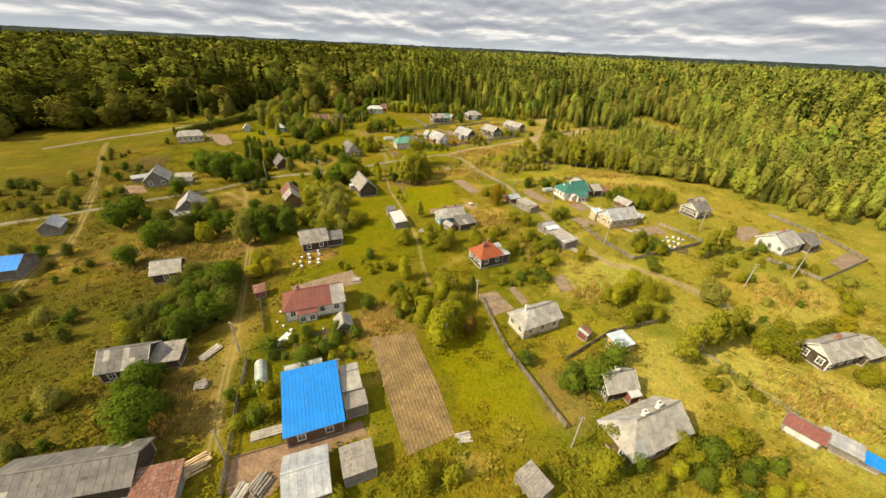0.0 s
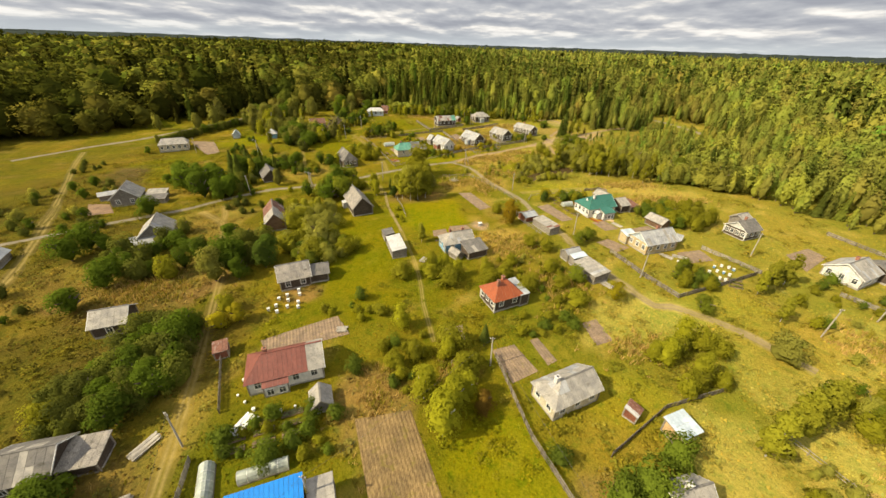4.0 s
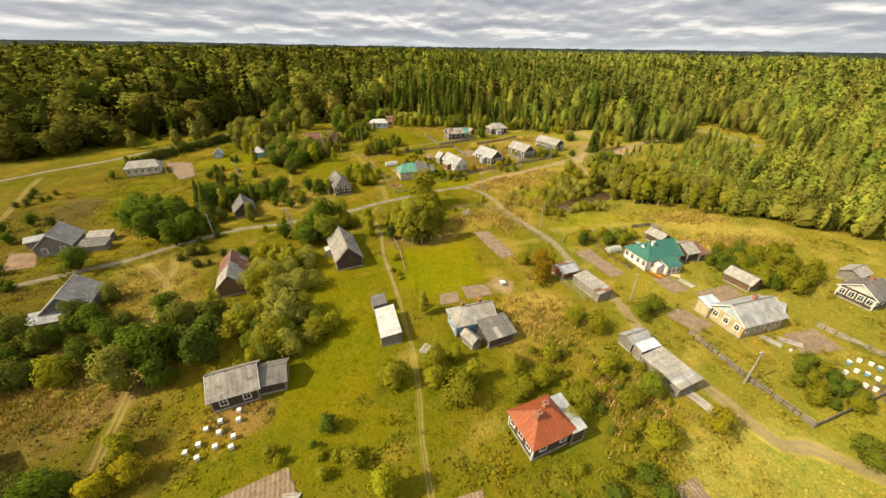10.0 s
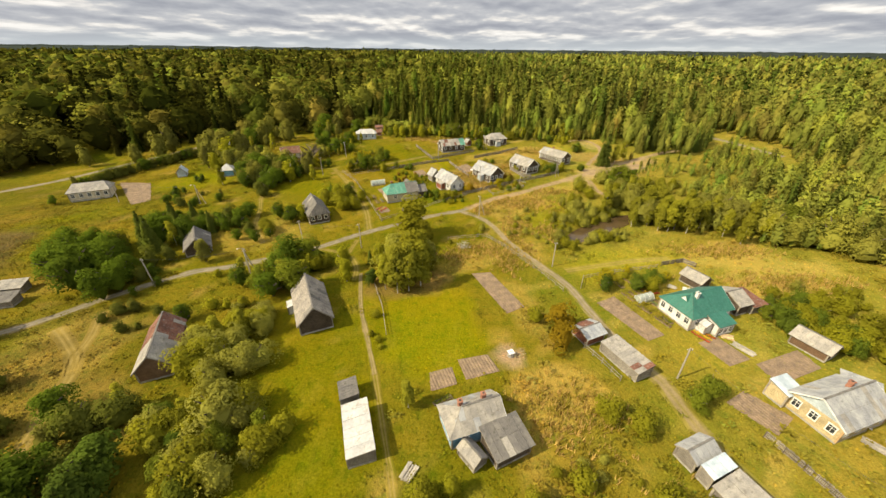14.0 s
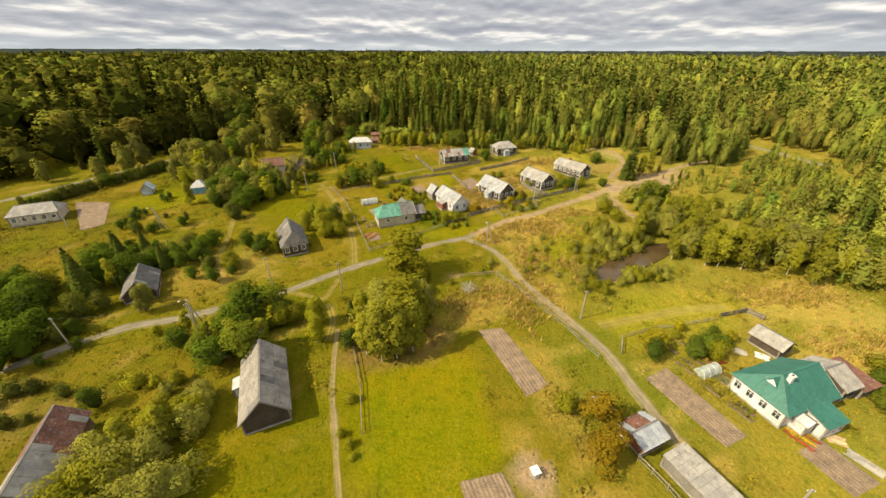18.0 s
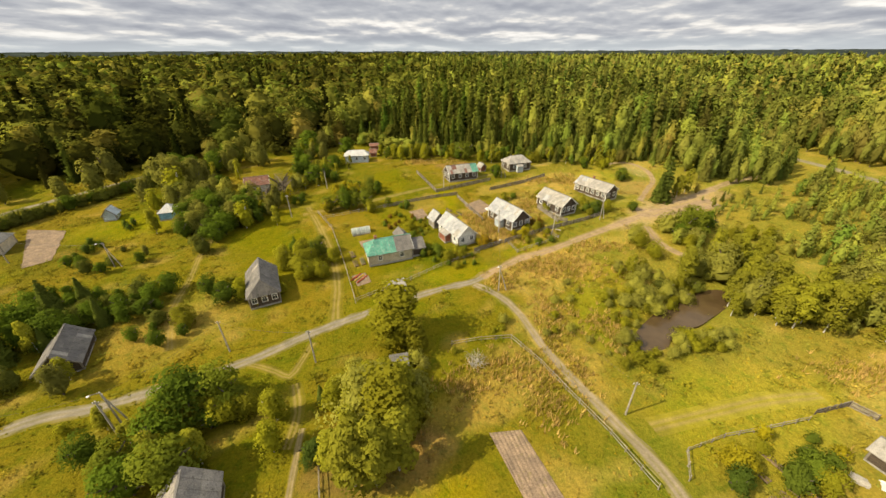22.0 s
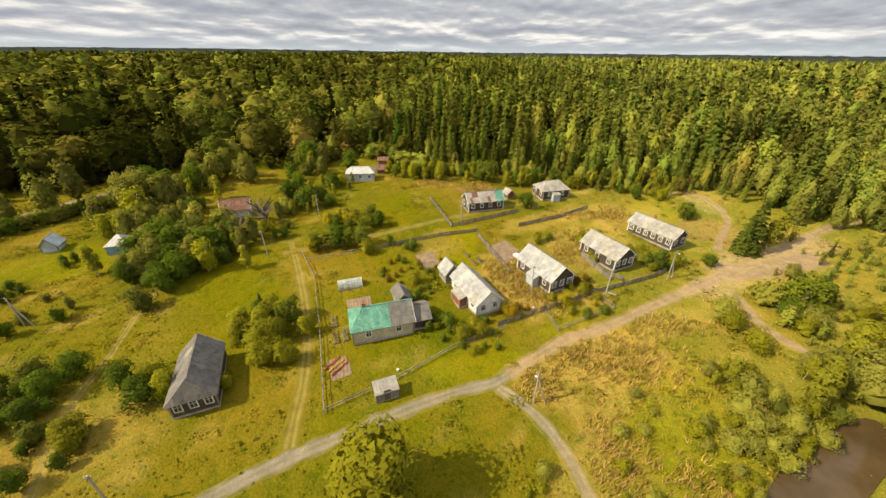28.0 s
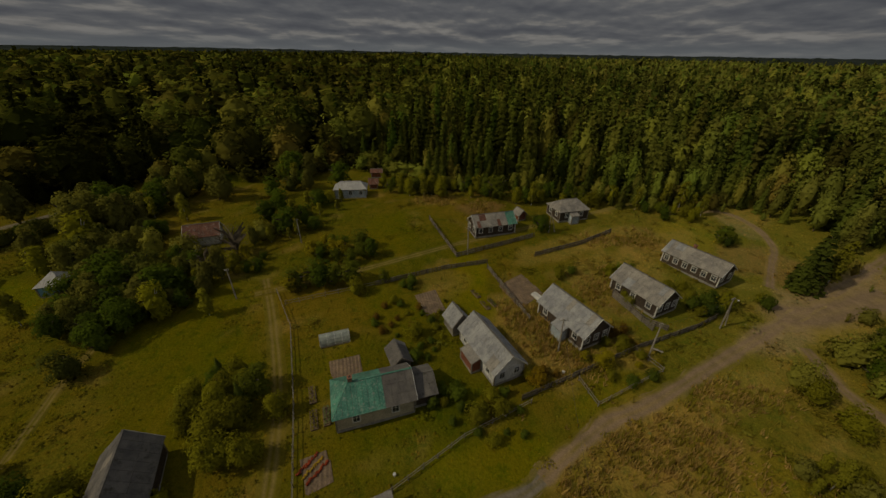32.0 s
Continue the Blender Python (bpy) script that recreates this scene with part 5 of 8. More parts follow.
zone(27, 173, 8, 9, 20, DRY, 0.8)
zone(34, 166, 9, 8, 20, LIME, 0.6)
zone(21, 151, 5, 12, 20, DRY, 0.5)
zone(29, 175, 8, 8, 20, DRY, 0.9)
zone(26, 178, 8, 6, 20, DRY, 0.8)
zone(36, 168, 10, 8, 20, LIME, 0.8)
zone(64, 200, 8, 6, 20, DRY, 0.8)
zone(74, 244, 9, 6, 20, DRY, 0.7)
zone(-7, 263, 9, 6, 20, BROWN, 0.8)
zone(8, 199, 5, 7, 20, DRY, 0.85)
zone(14, 192, 5, 6, 20, DRY, 0.8)
zone(-52, 193, 9, 13, 20, SHADED_LIME, 0.9)
zone(-39, 180, 8, 10, 20, SHADED_LIME, 0.85)
zone(-21, 227, 6, 12, 20, SHADED_LIME, 0.9)
zone(-1, 213, 4, 8, 20, LIME, 0.9)
zone(-19, 203, 6, 5, 20, SHADED_LIME, 0.5)
zone(-24, 161, 10, 5, 20, OLIVE, 0.6)
zone(-48, 160, 10, 10, 20, DRY, 0.28)
zone(-51, 168, 4, 10, 20, DRY, 0.28)
zone(-50, 153, 12, 5, 20, DRY, 0.28)
zone(-88, 194, 11, 8, 20, LIME, 0.8)
zone(-4, 183, 5, 5, 20, GREEN, 0.6)
zone(-13, 176, 7, 6, 20, SHADED_LIME, 0.7)
zone(2, 173, 9, 4, 20, LIME, 0.7)
zone(-11, 160, 9, 5, 20, SHADED_LIME, 0.6)
zone(0, 156, 7, 5, 20, GREEN, 0.5)
zone(58, 242, 6, 5, 20, LIME, 0.8)
zone(51, 189, 6, 5, 20, DRY, 0.6)
zone(-51, 151, 10, 10, 20, DRY, 0.28)
zone(-100, 189, 10, 6, 20, LIME, 0.7)
zone(-113, 165, 14, 8, 20, LIME, 0.8)
zone(12, 133, 4, 10, 20, OLIVE, 0.6)
zone(8, 140, 8, 5, 20, DRY, 0.6)
zone(16, 123, 4, 10, 20, DRY, 0.5)
zone(48, 111, 8, 5, 20, LIME, 0.4)
zone(78, 135, 14, 6, 20, DRY, 0.8)
zone(-15, 113, 7, 7, 20, SHADED_LIME, 0.6)
zone(-27, 112, 8, 6, 20, SHADED_LIME, 0.5)
zone(-55, 97, 9, 9, 20, DRY, 0.6)
zone(-88, 128, 18, 5, 20, DRY, 0.4)
zone(-53, 169, 14, 8, 20, SHADED_LIME, 0.5)
zone(20, 35, 4, 6, 20, BROWN, 0.6)
zone(37, 35, 8, 5, 20, STRAW, 0.5)
zone(12, 194, 5, 8, 20, BROWN, 0.7)
zone(2, 244, 7, 5, 20, BROWN, 0.7)
zone(42, 229, 7, 6, 20, BROWN, 0.6)
zone(25, 208, 4, 7, 20, BROWN, 0.55)
zone(55, 233, 8, 7, 20, LIME, 0.9)
zone(64, 222, 9, 7, 20, BROWN, 0.8)
zone(70, 214, 9, 5, 20, BROWN, 0.8)
zone(-14, 197, 6, 6, 20, SHADED_LIME, 0.7)
zone(-1, 202, 5, 7, 20, LIME, 0.7)
zone(-20, 186, 5, 6, 20, SHADED_LIME, 0.6)
zone(30, 214, 12, 8, 30, DRY, 0.7)
zone(23, 196, 5, 8, 30, DRY, 0.75)
zone(45, 227, 12, 5, 30, DRY, 0.6)
zone(20, 223, 14, 4, 28, DRY, 0.6)
zone(-7, 208, 6, 6, 30, DRY, 0.4)
SAND, FALLOW = (0.345, 0.240, 0.150), (0.150, 0.102, 0.045)
zone(54, 199, 9, 3.5, 30, SAND, 0.8)
zone(11.9, 108.7, 2.6, 2.6, 0, SAND, 1.0)
zone(70, 209, 16, 5.5, 25, SAND, 0.85)
zone(84, 216, 9, 3.5, 20, SAND, 0.75)
zone(71, 240, 4, 9, 0, SAND, 0.6)
zone(-113, 143.5, 12, 7, 121, FALLOW, 1.0)
zone(-103.5, 146, 13, 5, 118, LIME, 0.9)
zone(-126, 162, 16, 7, 45, OLIVE, 0.8)
zone(30, 158, 6, 8, 30, LIME, 0.8)
zone(-7, 130.5, 9, 6, 20, BROWN, 0.6)
zone(14, 170, 5, 5, 30, DRY, 0.7)
zone(22, 176.5, 10, 3.5, 32, DRY, 0.8)
zone(39, 186, 8, 3, 32, DRY, 0.7)
zone(21, 161, 3.5, 8, 25, DRY, 0.6)
zone(24, 155, 3, 6, 25, OLIVE, 0.6)
zone(12, 146, 6, 5, 20, DRY, 0.5)
zone(10.5, 190, 3.5, 8, 30, DRY, 0.7)
zone(34, 230, 12, 3.5, 27, DRY, 0.7)
zone(-11, 249, 8, 5, 20, DRY, 0.6)
zone(5, 258, 7, 4, 20, BROWN, 0.5)
zone(-3, 180, 4, 6, 30, GREEN, 0.8)
zone(-14, 188, 5, 5, 30, GREEN, 0.7)
zone(20, 184, 8, 2.2, 30, LIME, 0.7)
zone(-34, 75, 8, 5, 20, OLIVE, 0.8)
zone(-29, 77, 4, 4, 20, BROWN, 0.6)
zone(-41, 68, 7, 9, 20, HEATH_SHADE, 0.6)
zone(19, 74, 11, 11, 20, GREEN, 0.7)
zone(20, 90, 8, 7, 20, OLIVE, 0.6)
# western ground darkened in colour for the shade lying there
zone(-120, 122, 26, 24, 30, HEATH_SHADE, 0.45)
zone(-64, 56, 24, 16, 20, HEATH_SHADE, 0.4)
zone(-48, 30, 12, 9, 20, HEATH_SHADE, 0.4)
zone(-86, 96, 18, 12, 20, HEATH_SHADE, 0.35)
zone(-26, 40, 8, 10, 20, GREEN, 0.6)
zone(66, 64, 16, 7, 20, OLIVE, 0.55)
zone(44, 62, 7, 5, 20, OLIVE, 0.5)
zone(-27, 93, 4, 9, 20, GREEN, 0.6)
zone(-24, 72, 5, 3, 20, GREEN, 0.7)
build_ground()
build_wood()

# ---- houses and sheds, from the first gardens to the wood ----
SEAM = (0.6, 9.0)
building("house", "log house under a bright blue metal roof", -18.5, 32.4, 19, 7.2, 8.9, 2.8, 4.7, blue_metal, logs_brown, sheet=(0.5, 10.0), windows="s2", ridge_cap=blue_metal, mono=True)
building("lean_to", "grey boarded lean-to beside the blue-roofed house", -13.9, 36.3, 19, 2.7, 4.6, 2.9, 3.3, slate, boards_grey, mono=True, over=0.15, category="shed")
building("lean_to", "decaying lean-to with patched plank roof", -12.6, 33.0, 20, 3.0, 2.6, 2.3, 2.6, felt_boards, boards_grey, mono=True, over=0.15, sheet=(0.3, 3.0), category="shed")
building("shed", "shed with a pale grey metal gable roof in a farmyard", -16.6, 22.6, 18, 5.0, 5.8, 2.2, 3.5, tin, boards_grey, over=0.25, sheet=(0.9, 9.0), category="shed", ridge_cap=tin)
building("shed", "weathered shed with a plank lattice roof", -10.7, 24.4, 20, 3.9, 3.6, 2.2, 2.6, felt_boards, boards_grey, mono=True, over=0.15, sheet=(0.35, 1.8), category="shed")
building("barn", "long barn under old grey slate sheets", -43.9, 22.7, 11, 14.0, 5.4, 2.8, 4.3, slate_dark, logs_dark, category="barn", patch=slate)
building("shed", "low shed with a rusty patched roof", -33.6, 21.4, 14, 4.2, 4.0, 2.0, 2.6, rust_metal, boards_grey, mono=True, category="shed", patch=slate_dark)
building("house", "large house under a faded hipped slate roof", 28.7, 28.3, 21, 10.8, 5.8, 2.9, 5.3, slate, logs_brown, west=3.0, windows="w2s4", chim_mat=lime, chimney=[(-1.0, 0.3), (2.2, 0.6)], patch=slate_white)
building("house", "small dark log bathhouse with grey slate roof", 28.4, 36.6, 12, 5.0, 3.7, 2.4, 4.1, slate, logs_dark, windows="w2", chimney=[(-0.4, 0.2)], chim_mat=lime)
building("porch", "red porch with a small white roof", 30.4, 34.6, 12, 1.8, 1.6, 1.8, 2.2, white_tin, boards_red, mono=True, over=0.15, category="porch")
building("shed", "new shed with a flat pale metal roof", 33.4, 45.6, 20, 3.2, 2.8, 2.2, 2.6, pale_blue_tin, boards_fresh, mono=True, over=0.35, category="shed", door="s0")
building("shed", "tiny brown hut with a rusty roof", 28.1, 48.6, 42, 2.0, 1.8, 1.5, 1.9, rust_metal, boards_red, mono=True, over=0.15, category="shed", patch=white_tin)
building("house", "yellow house with a pale hipped slate roof", 19.0, 51.8, 24, 8.6, 5.0, 2.8, 4.6, slate, boards_cream, west=2.8, windows="w2s3", chimney=[(-2.2, 0.3)], patch=slate_white, chim_mat=lime)
building("house", "white house with a long rust-red metal roof", -25.0, 56.4, 19, 10.8, 5.9, 2.9, 5.1, red_metal, plaster, west=2.5, windows="s4", chimney=[(-2.6, 0.4)], roof2=slate, split=0.78, sheet=(0.7, 9.0), ridge_cap=red_metal)
building("porch", "porch wing with a red metal roof", -25.4, 52.9, 19, 3.4, 1.6, 2.1, 2.8, red_metal, plaster, mono=True, over=0.2, sheet=(0.7, 9.0), windows="s2", category="porch")
building("shed", "small grey gabled shed in a garden", -18.0, 50.5, -70, 3.0, 2.7, 1.6, 2.8, slate, boards_grey, over=0.3, category="shed")
building("house", "dark abandoned log house with grey roof", -50.0, 40.8, 14, 6.2, 5.3, 2.6, 4.5, slate_dark, logs_dark, windows="s2", patch=slate, category="house")
building("shed", "collapsing dark shed beside a house", -44.9, 42.2, 14, 3.6, 3.6, 1.9, 2.4, felt_boards, logs_dark, mono=True, category="shed")
building("house", "small dark log house with a cracked slate roof", -59.6, 66.6, 20, 5.0, 5.3, 2.5, 4.2, slate, logs_dark, windows="s1")
building("shed", "little brown shed with a rusty roof", -37.4, 60.1, 26, 2.0, 2.2, 1.7, 2.1, rust_metal, boards_red, mono=True, over=0.2, category="shed")
building("house", "weathered grey log house by the beehives", -31.8, 80.6, 24, 6.0, 5.4, 2.6, 4.7, felt_boards, logs_dark, windows="s2", sheet=(0.7, 2.4), patch=slate)
building("barn", "low weathered barn leaning on a house", -27.2, 82.4, 18, 4.0, 4.2, 2.2, 3.4, slate_dark, logs_dark, category="barn", patch=felt_boards)
building("barn", "tall log barn, its roof half rusted and half grey", -46.6, 108.6, -66, 10.9, 4.8, 2.6, 5.0, rust_metal, logs_brown, roof2=slate, split=0.55, category="barn", patch=slate)
building("barn", "tall grey barn with a steep boarded roof", -25.2, 119.8, -65, 11.6, 5.7, 2.7, 5.6, felt_boards, logs_dark, sheet=(1.2, 2.3), category="barn", patch=slate_dark)
building("porch", "white side porch of a barn", -29.3, 120.4, -65, 2.0, 1.6, 1.7, 2.1, white_tin, boards_white, mono=True, over=0.15, category="porch")
building("shed", "long shed roofed with bright white sheets", -11.0, 94.1, -72, 7.8, 3.4, 2.0, 2.4, white_tin, boards_grey, mono=True, over=0.15, category="shed", sheet=(1.3, 3.5))
building("shed", "small shed with a roof of white slats over dark felt", -13.7, 100.4, -70, 3.2, 2.5, 1.8, 2.1, slate_dark, boards_grey, mono=True, over=0.15, category="shed", sheet=(0.5, 3.0), patch=white_tin)
building("house", "blue log house with a pale hipped slate roof", 4.2, 95.8, 19, 7.4, 4.8, 2.9, 4.7, slate, boards_blue, west=2.3, windows="w2s2", chimney=[(-1.6, 0.4), (1.8, 0.5)], patch=slate_white)
building("barn", "barn wing under dark patched slate", 8.5, 92.6, 25, 5.0, 3.8, 2.1, 3.0, slate_dark, logs_dark, mono=True, category="barn", patch=slate)
building("shed", "small pale gabled woodshed in a yard", 4.0, 91.2, -52, 3.0, 2.0, 1.5, 2.3, slate, boards_grey, over=0.2, category="shed")
building("house", "dark log house with a bright orange hipped metal roof", 12.5, 74.8, 24, 6.4, 5.4, 3.0, 5.3, orange_metal, logs_dark, west=2.5, east=2.5, windows="w3s2", chimney=[(0.2, 0.2), (-1.4, -0.6)], sheet=SEAM, ridge_cap=orange_metal, corner=paint_white)
building("lean_to", "lean-to with a pale metal roof behind a house", 16.1, 75.9, 24, 2.0, 5.2, 2.7, 3.1, tin, logs_dark, mono=True, over=0.2, category="shed")
building("house", "yellow wooden house with a broad pale slate roof", 56.5, 97.8, 17, 9.9, 6.3, 3.0, 5.2, slate_white, boards_yellow, windows="w3s4", chimney=[(1.0, 0.6)], gable=boards_paleblue, patch=slate, corner=boards_fresh)
building("porch", "yellow side room with a pale blue roof", 51.3, 100.6, 17, 3.2, 2.6, 2.4, 3.0, pale_blue_tin, boards_yellow, mono=True, over=0.2, category="porch")
building("shed", "brown plank shed with a grey slate roof", 65.0, 110.6, -66, 5.2, 3.4, 2.1, 3.3, slate, logs_brown, category="shed")
building("shed", "heap of roofed planks beside a house", 65.2, 102.5, -40, 4.0, 2.2, 0.8, 1.2, slate_white, boards_fresh, mono=True, category="shed")
building("house", "dark brown house with white window casings", 86.9, 105.6, 20, 6.2, 5.9, 2.8, 4.7, slate_dark, logs_dark, windows="w4s3", chimney=[(0.5, 0.5)], gable=boards_white, corner=paint_white)
building("shed", "small grey shed behind a dark house", 92.5, 113.5, 25, 4.6, 3.4, 2.2, 3.2, slate, boards_grey, category="shed")
building("house", "white house with a large faded slate roof", 97.5, 84.4, 22, 8.2, 7.1, 2.7, 4.9, slate, boards_white, windows="w3s3", chimney=[(0.5, 0.5)], patch=slate_white)
building("barn", "dark barn attached to a white house", 105.2, 85.0, 22, 5.0, 6.0, 2.5, 4.0, slate_dark, logs_dark, category="barn")
building("house", "dark house with white corner boards and grey roof", 72.6, 43.8, 14, 9.6, 4.8, 2.7, 4.5, slate, logs_dark, windows="w2s4", chimney=[(0.0, 0.4)], corner=paint_white, gable=boards_white)
building("barn", "grey-roofed log barn wing of a house", 78.8, 44.8, 14, 4.8, 5.6, 2.4, 3.6, slate, logs_dark, category="barn")
building("shed", "white shed with a red-brown roof", 53.3, 28.7, -50, 4.0, 2.6, 1.9, 2.8, red_metal, boards_white, category="shed", patch=slate)
building("shed", "low shed with pale slate sheets", 56.6, 26.3, -48, 3.6, 2.0, 1.6, 1.9, slate_white, boards_grey, mono=True, category="shed")
building("shed", "small store under a blue sheet roof", 58.6, 24.2, -48, 2.2, 1.4, 1.2, 1.5, blue_metal, boards_grey, mono=True, category="shed")
building("shed", "plank shed with an old grey roof", 11.3, 21.6, -58, 3.6, 2.4, 2.0, 2.4, felt_boards, boards_grey, mono=True, over=0.15, category="shed", sheet=(0.4, 3.0))
GREEN_HOUSE = building("house", "white house under a green metal hipped roof", 49.6, 120.0, 18, 9.8, 7.0, 3.1, 5.6, green_metal, plaster, west=3.0, windows="w4s3", chimney=[(-1.8, -0.8)], sheet=SEAM, ridge_cap=green_metal, chim_mat=lime).name
def dormer(house, x, y, z, w, h, depth):
    """A small gabled dormer that looks west out of a roof slope."""
    verts = [(x, y - w / 2, z), (x, y + w / 2, z), (x, y, z + h), (x + depth, y - w / 2, z), (x + depth, y + w / 2, z), (x + depth, y, z + h)]
    front = part("dormer", mesh_from("dormer", verts, [(0, 2, 1), (3, 4, 5), (0, 1, 4, 3), (1, 2, 5, 4), (2, 0, 3, 5)], boards_white), None, house)
    for sgn in (-1, 1):
        a, b = (x - 0.12, y + sgn * (w / 2 + 0.15), z - 0.1), (x - 0.12, y, z + h + 0.04)
        c, d = (x + depth, y, z + h + 0.04), (x + depth, y + sgn * (w / 2 + 0.15), z - 0.1)
        v, f = prism([a, d, c, b] if sgn < 0 else [a, b, c, d], 0.05)
        part("dormer_roof", mesh_from("dormer_roof", v, f, green_metal), None, front)


dormer(bpy.data.objects[GREEN_HOUSE], -3.6, 0.0, 4.2, 1.7, 1.15, 2.6)
building("porch", "white glazed porch with a green metal roof", 51.6, 115.3, 18, 3.8, 2.4, 2.3, 3.0, green_metal, boards_white, mono=True, over=0.25, sheet=SEAM, windows="s3", category="porch")
building("porch", "white entrance gable of a green-roofed house", 48.7, 115.2, -72, 1.9, 1.8, 2.0, 2.7, white_tin, boards_white, over=0.15, category="porch")
building("barn", "log barn wing with grey slate roof", 58.6, 122.6, 18, 3.0, 5.6, 2.6, 4.0, slate, logs_dark, category="barn")
building("lean_to", "rusty-roofed lean-to behind a barn", 62.2, 122.8, 18, 3.2, 4.8, 1.9, 2.4, rust_metal, boards_grey, mono=True, category="shed")
building("shed", "grey gabled shed in a kitchen garden", 56.4, 130.4, -66, 4.4, 3.4, 2.1, 3.2, slate, logs_dark, category="shed")
building("shed", "old shed with rust-streaked tin roof", 26.6, 113.4, 24, 3.8, 3.6, 2.0, 2.7, tin, boards_red, category="shed", patch=rust_metal)
building("shed", "long open woodshed under grey tin", 30.6, 107.3, -66, 7.4, 3.2, 2.0, 2.4, slate, boards_grey, mono=True, over=0.2, category="shed", patch=rust_metal)
building("shed", "gabled end of a row of roadside sheds", 32.6, 91.4, 22, 4.0, 2.5, 2.1, 2.9, slate_white, boards_grey, over=0.25, category="shed")
building("shed", "roadside shed with a pale blue roof", 33.6, 89.1, 22, 4.0, 1.5, 2.1, 2.4, pale_blue_tin, boards_grey, mono=True, over=0.15, category="shed")
building("shed", "long roadside shed with a sagging grey roof", 35.1, 84.6, -68, 6.8, 4.1, 1.9, 2.4, slate, boards_grey, mono=True, over=0.25, category="shed", patch=slate_white)
building("house", "long low house beside the forest road", -117.4, 179.0, 27, 10.6, 6.6, 3.0, 4.9, slate, boards_cream, west=1.5, east=1.5, windows="s5")
building("house", "dark log house with a half-hipped boarded roof", -38.1, 164.7, -62, 10.2, 5.6, 3.0, 5.7, slate_dark, logs_dark, east=1.1, windows="e3", sheet=(1.2, 2.3), patch=felt_boards)
building("house", "cream house with a worn teal roof", -14.0, 179.6, 22, 10.4, 6.2, 3.0, 5.2, teal_metal, boards_cream, west=2.3, windows="w2s2", chimney=[(-2.8, 0.2)], roof2=slate_dark, split=0.62, sheet=(0.7, 9.0), ridge_cap=teal_metal)
building("barn", "dark log barn joined to a teal-roofed house", -7.6, 182.2, 22, 2.8, 5.0, 2.2, 3.6, slate_dark, logs_dark, category="barn")
building("shed", "small gabled shed behind a garden", -11.8, 187.0, -62, 3.6, 2.6, 1.9, 3.0, slate_dark, boards_grey, category="shed", patch=slate)
building("shed", "little shed with a seamed grey metal roof", -10.0, 165.7, 27, 3.2, 2.0, 1.7, 2.1, slate, boards_grey, mono=True, over=0.2, category="shed", sheet=(0.5, 3.0), door="s0")
building("shed", "tiny grey shed under a tall aspen", -6.6, 144.9, 14, 2.8, 2.2, 1.6, 2.0, slate_dark, boards_grey, mono=True, over=0.15, category="shed")
building("house", "long house with a pale scaly slate roof and white front", 2.7, 189.4, -60, 10.6, 5.2, 2.8, 5.2, slate_white, boards_white, windows="e2s3", patch=slate, gable=boards_white)
building("porch", "brown side porch of a long house", -0.4, 187.6, -60, 3.4, 1.6, 2.0, 2.6, slate, boards_red, mono=True, over=0.15, category="porch")
building("shed", "pale gabled outbuilding behind a house", -2.9, 195.4, -60, 3.2, 3.2, 2.4, 4.3, slate_white, boards_grey, category="shed")
building("house", "dark house with a pale slate roof and blue door porch", 17.4, 197.6, -58, 10.6, 6.0, 3.0, 5.6, slate_white, logs_dark, windows="e3s3", patch=slate, corner=paint_white)
building("porch", "blue porch on a dark house", 14.6, 194.8, -58, 2.4, 1.4, 2.2, 2.8, slate_white, boards_paleblue, mono=True, over=0.15, category="porch")
building("house", "dark log house with a grey slate roof", 32.8, 206.2, -59, 10.0, 5.8, 3.0, 5.3, slate, logs_dark, windows="e3s3", corner=paint_white, patch=slate_white)
building("house", "long dark house with white windows and pale roof", 48.0, 216.8, -56, 11.8, 5.4, 3.0, 4.9, slate, logs_dark, windows="s6e2", corner=paint_white, patch=slate_white, chimney=[(-1.5, 0.3)])
building("house", "dark log house with a pinkish slate and green roof", 4.3, 230.2, 21, 10.6, 5.2, 3.0, 5.0, slate, logs_dark, windows="w2s4", roof2=teal_metal, split=0.78, corner=paint_white, patch=rust_metal)
building("house", "small dark house with a hipped grey roof", 25.5, 240.6, 20, 8.6, 6.4, 3.0, 5.0, slate, logs_dark, west=2.2, east=2.2, windows="w2s2")
building("porch", "pale blue boarded porch of a house", 26.4, 236.6, 20, 2.2, 1.6, 2.2, 2.7, slate, boards_paleblue, mono=True, over=0.15, category="porch")
building("house", "pale blue house with a white metal roof", -38.0, 249.2, 12, 9.2, 5.0, 3.0, 4.5, white_tin, boards_paleblue, windows="s3", sheet=(0.8, 9.0), west=1.8, east=1.8, ridge_cap=white_tin)
building("shed", "small red-brown outhouse by the forest", -32.8, 256.6, 10, 2.4, 2.4, 2.0, 3.2, rust_metal, boards_red, category="shed")
building("shed", "red-brown shed at the forest edge", -34.6, 268.0, 10, 3.4, 2.6, 2.0, 2.8, rust_metal, boards_red, category="shed")
building("shed", "small brown outhouse with grey roof", 12.2, 237.6, -60, 2.4, 2.2, 1.9, 3.0, slate, boards_red, category="shed")
building("barn", "old barn with one bleached and one dark roof slope", -62.6, 145.4, -58, 8.2, 5.4, 2.0, 4.4, slate_dark, logs_dark, category="barn", patch=slate)
building("house", "weathered grey house with boarded gable", -72.4, 98.8, -66, 7.4, 6.6, 2.6, 5.4, slate, boards_grey, gable=boards_grey, windows="e1", patch=slate_white)
building("lean_to", "pale lean-to on a weathered house", -73.0, 93.8, 22, 4.6, 1.8, 1.5, 2.3, slate_white, boards_grey, mono=True, category="shed")
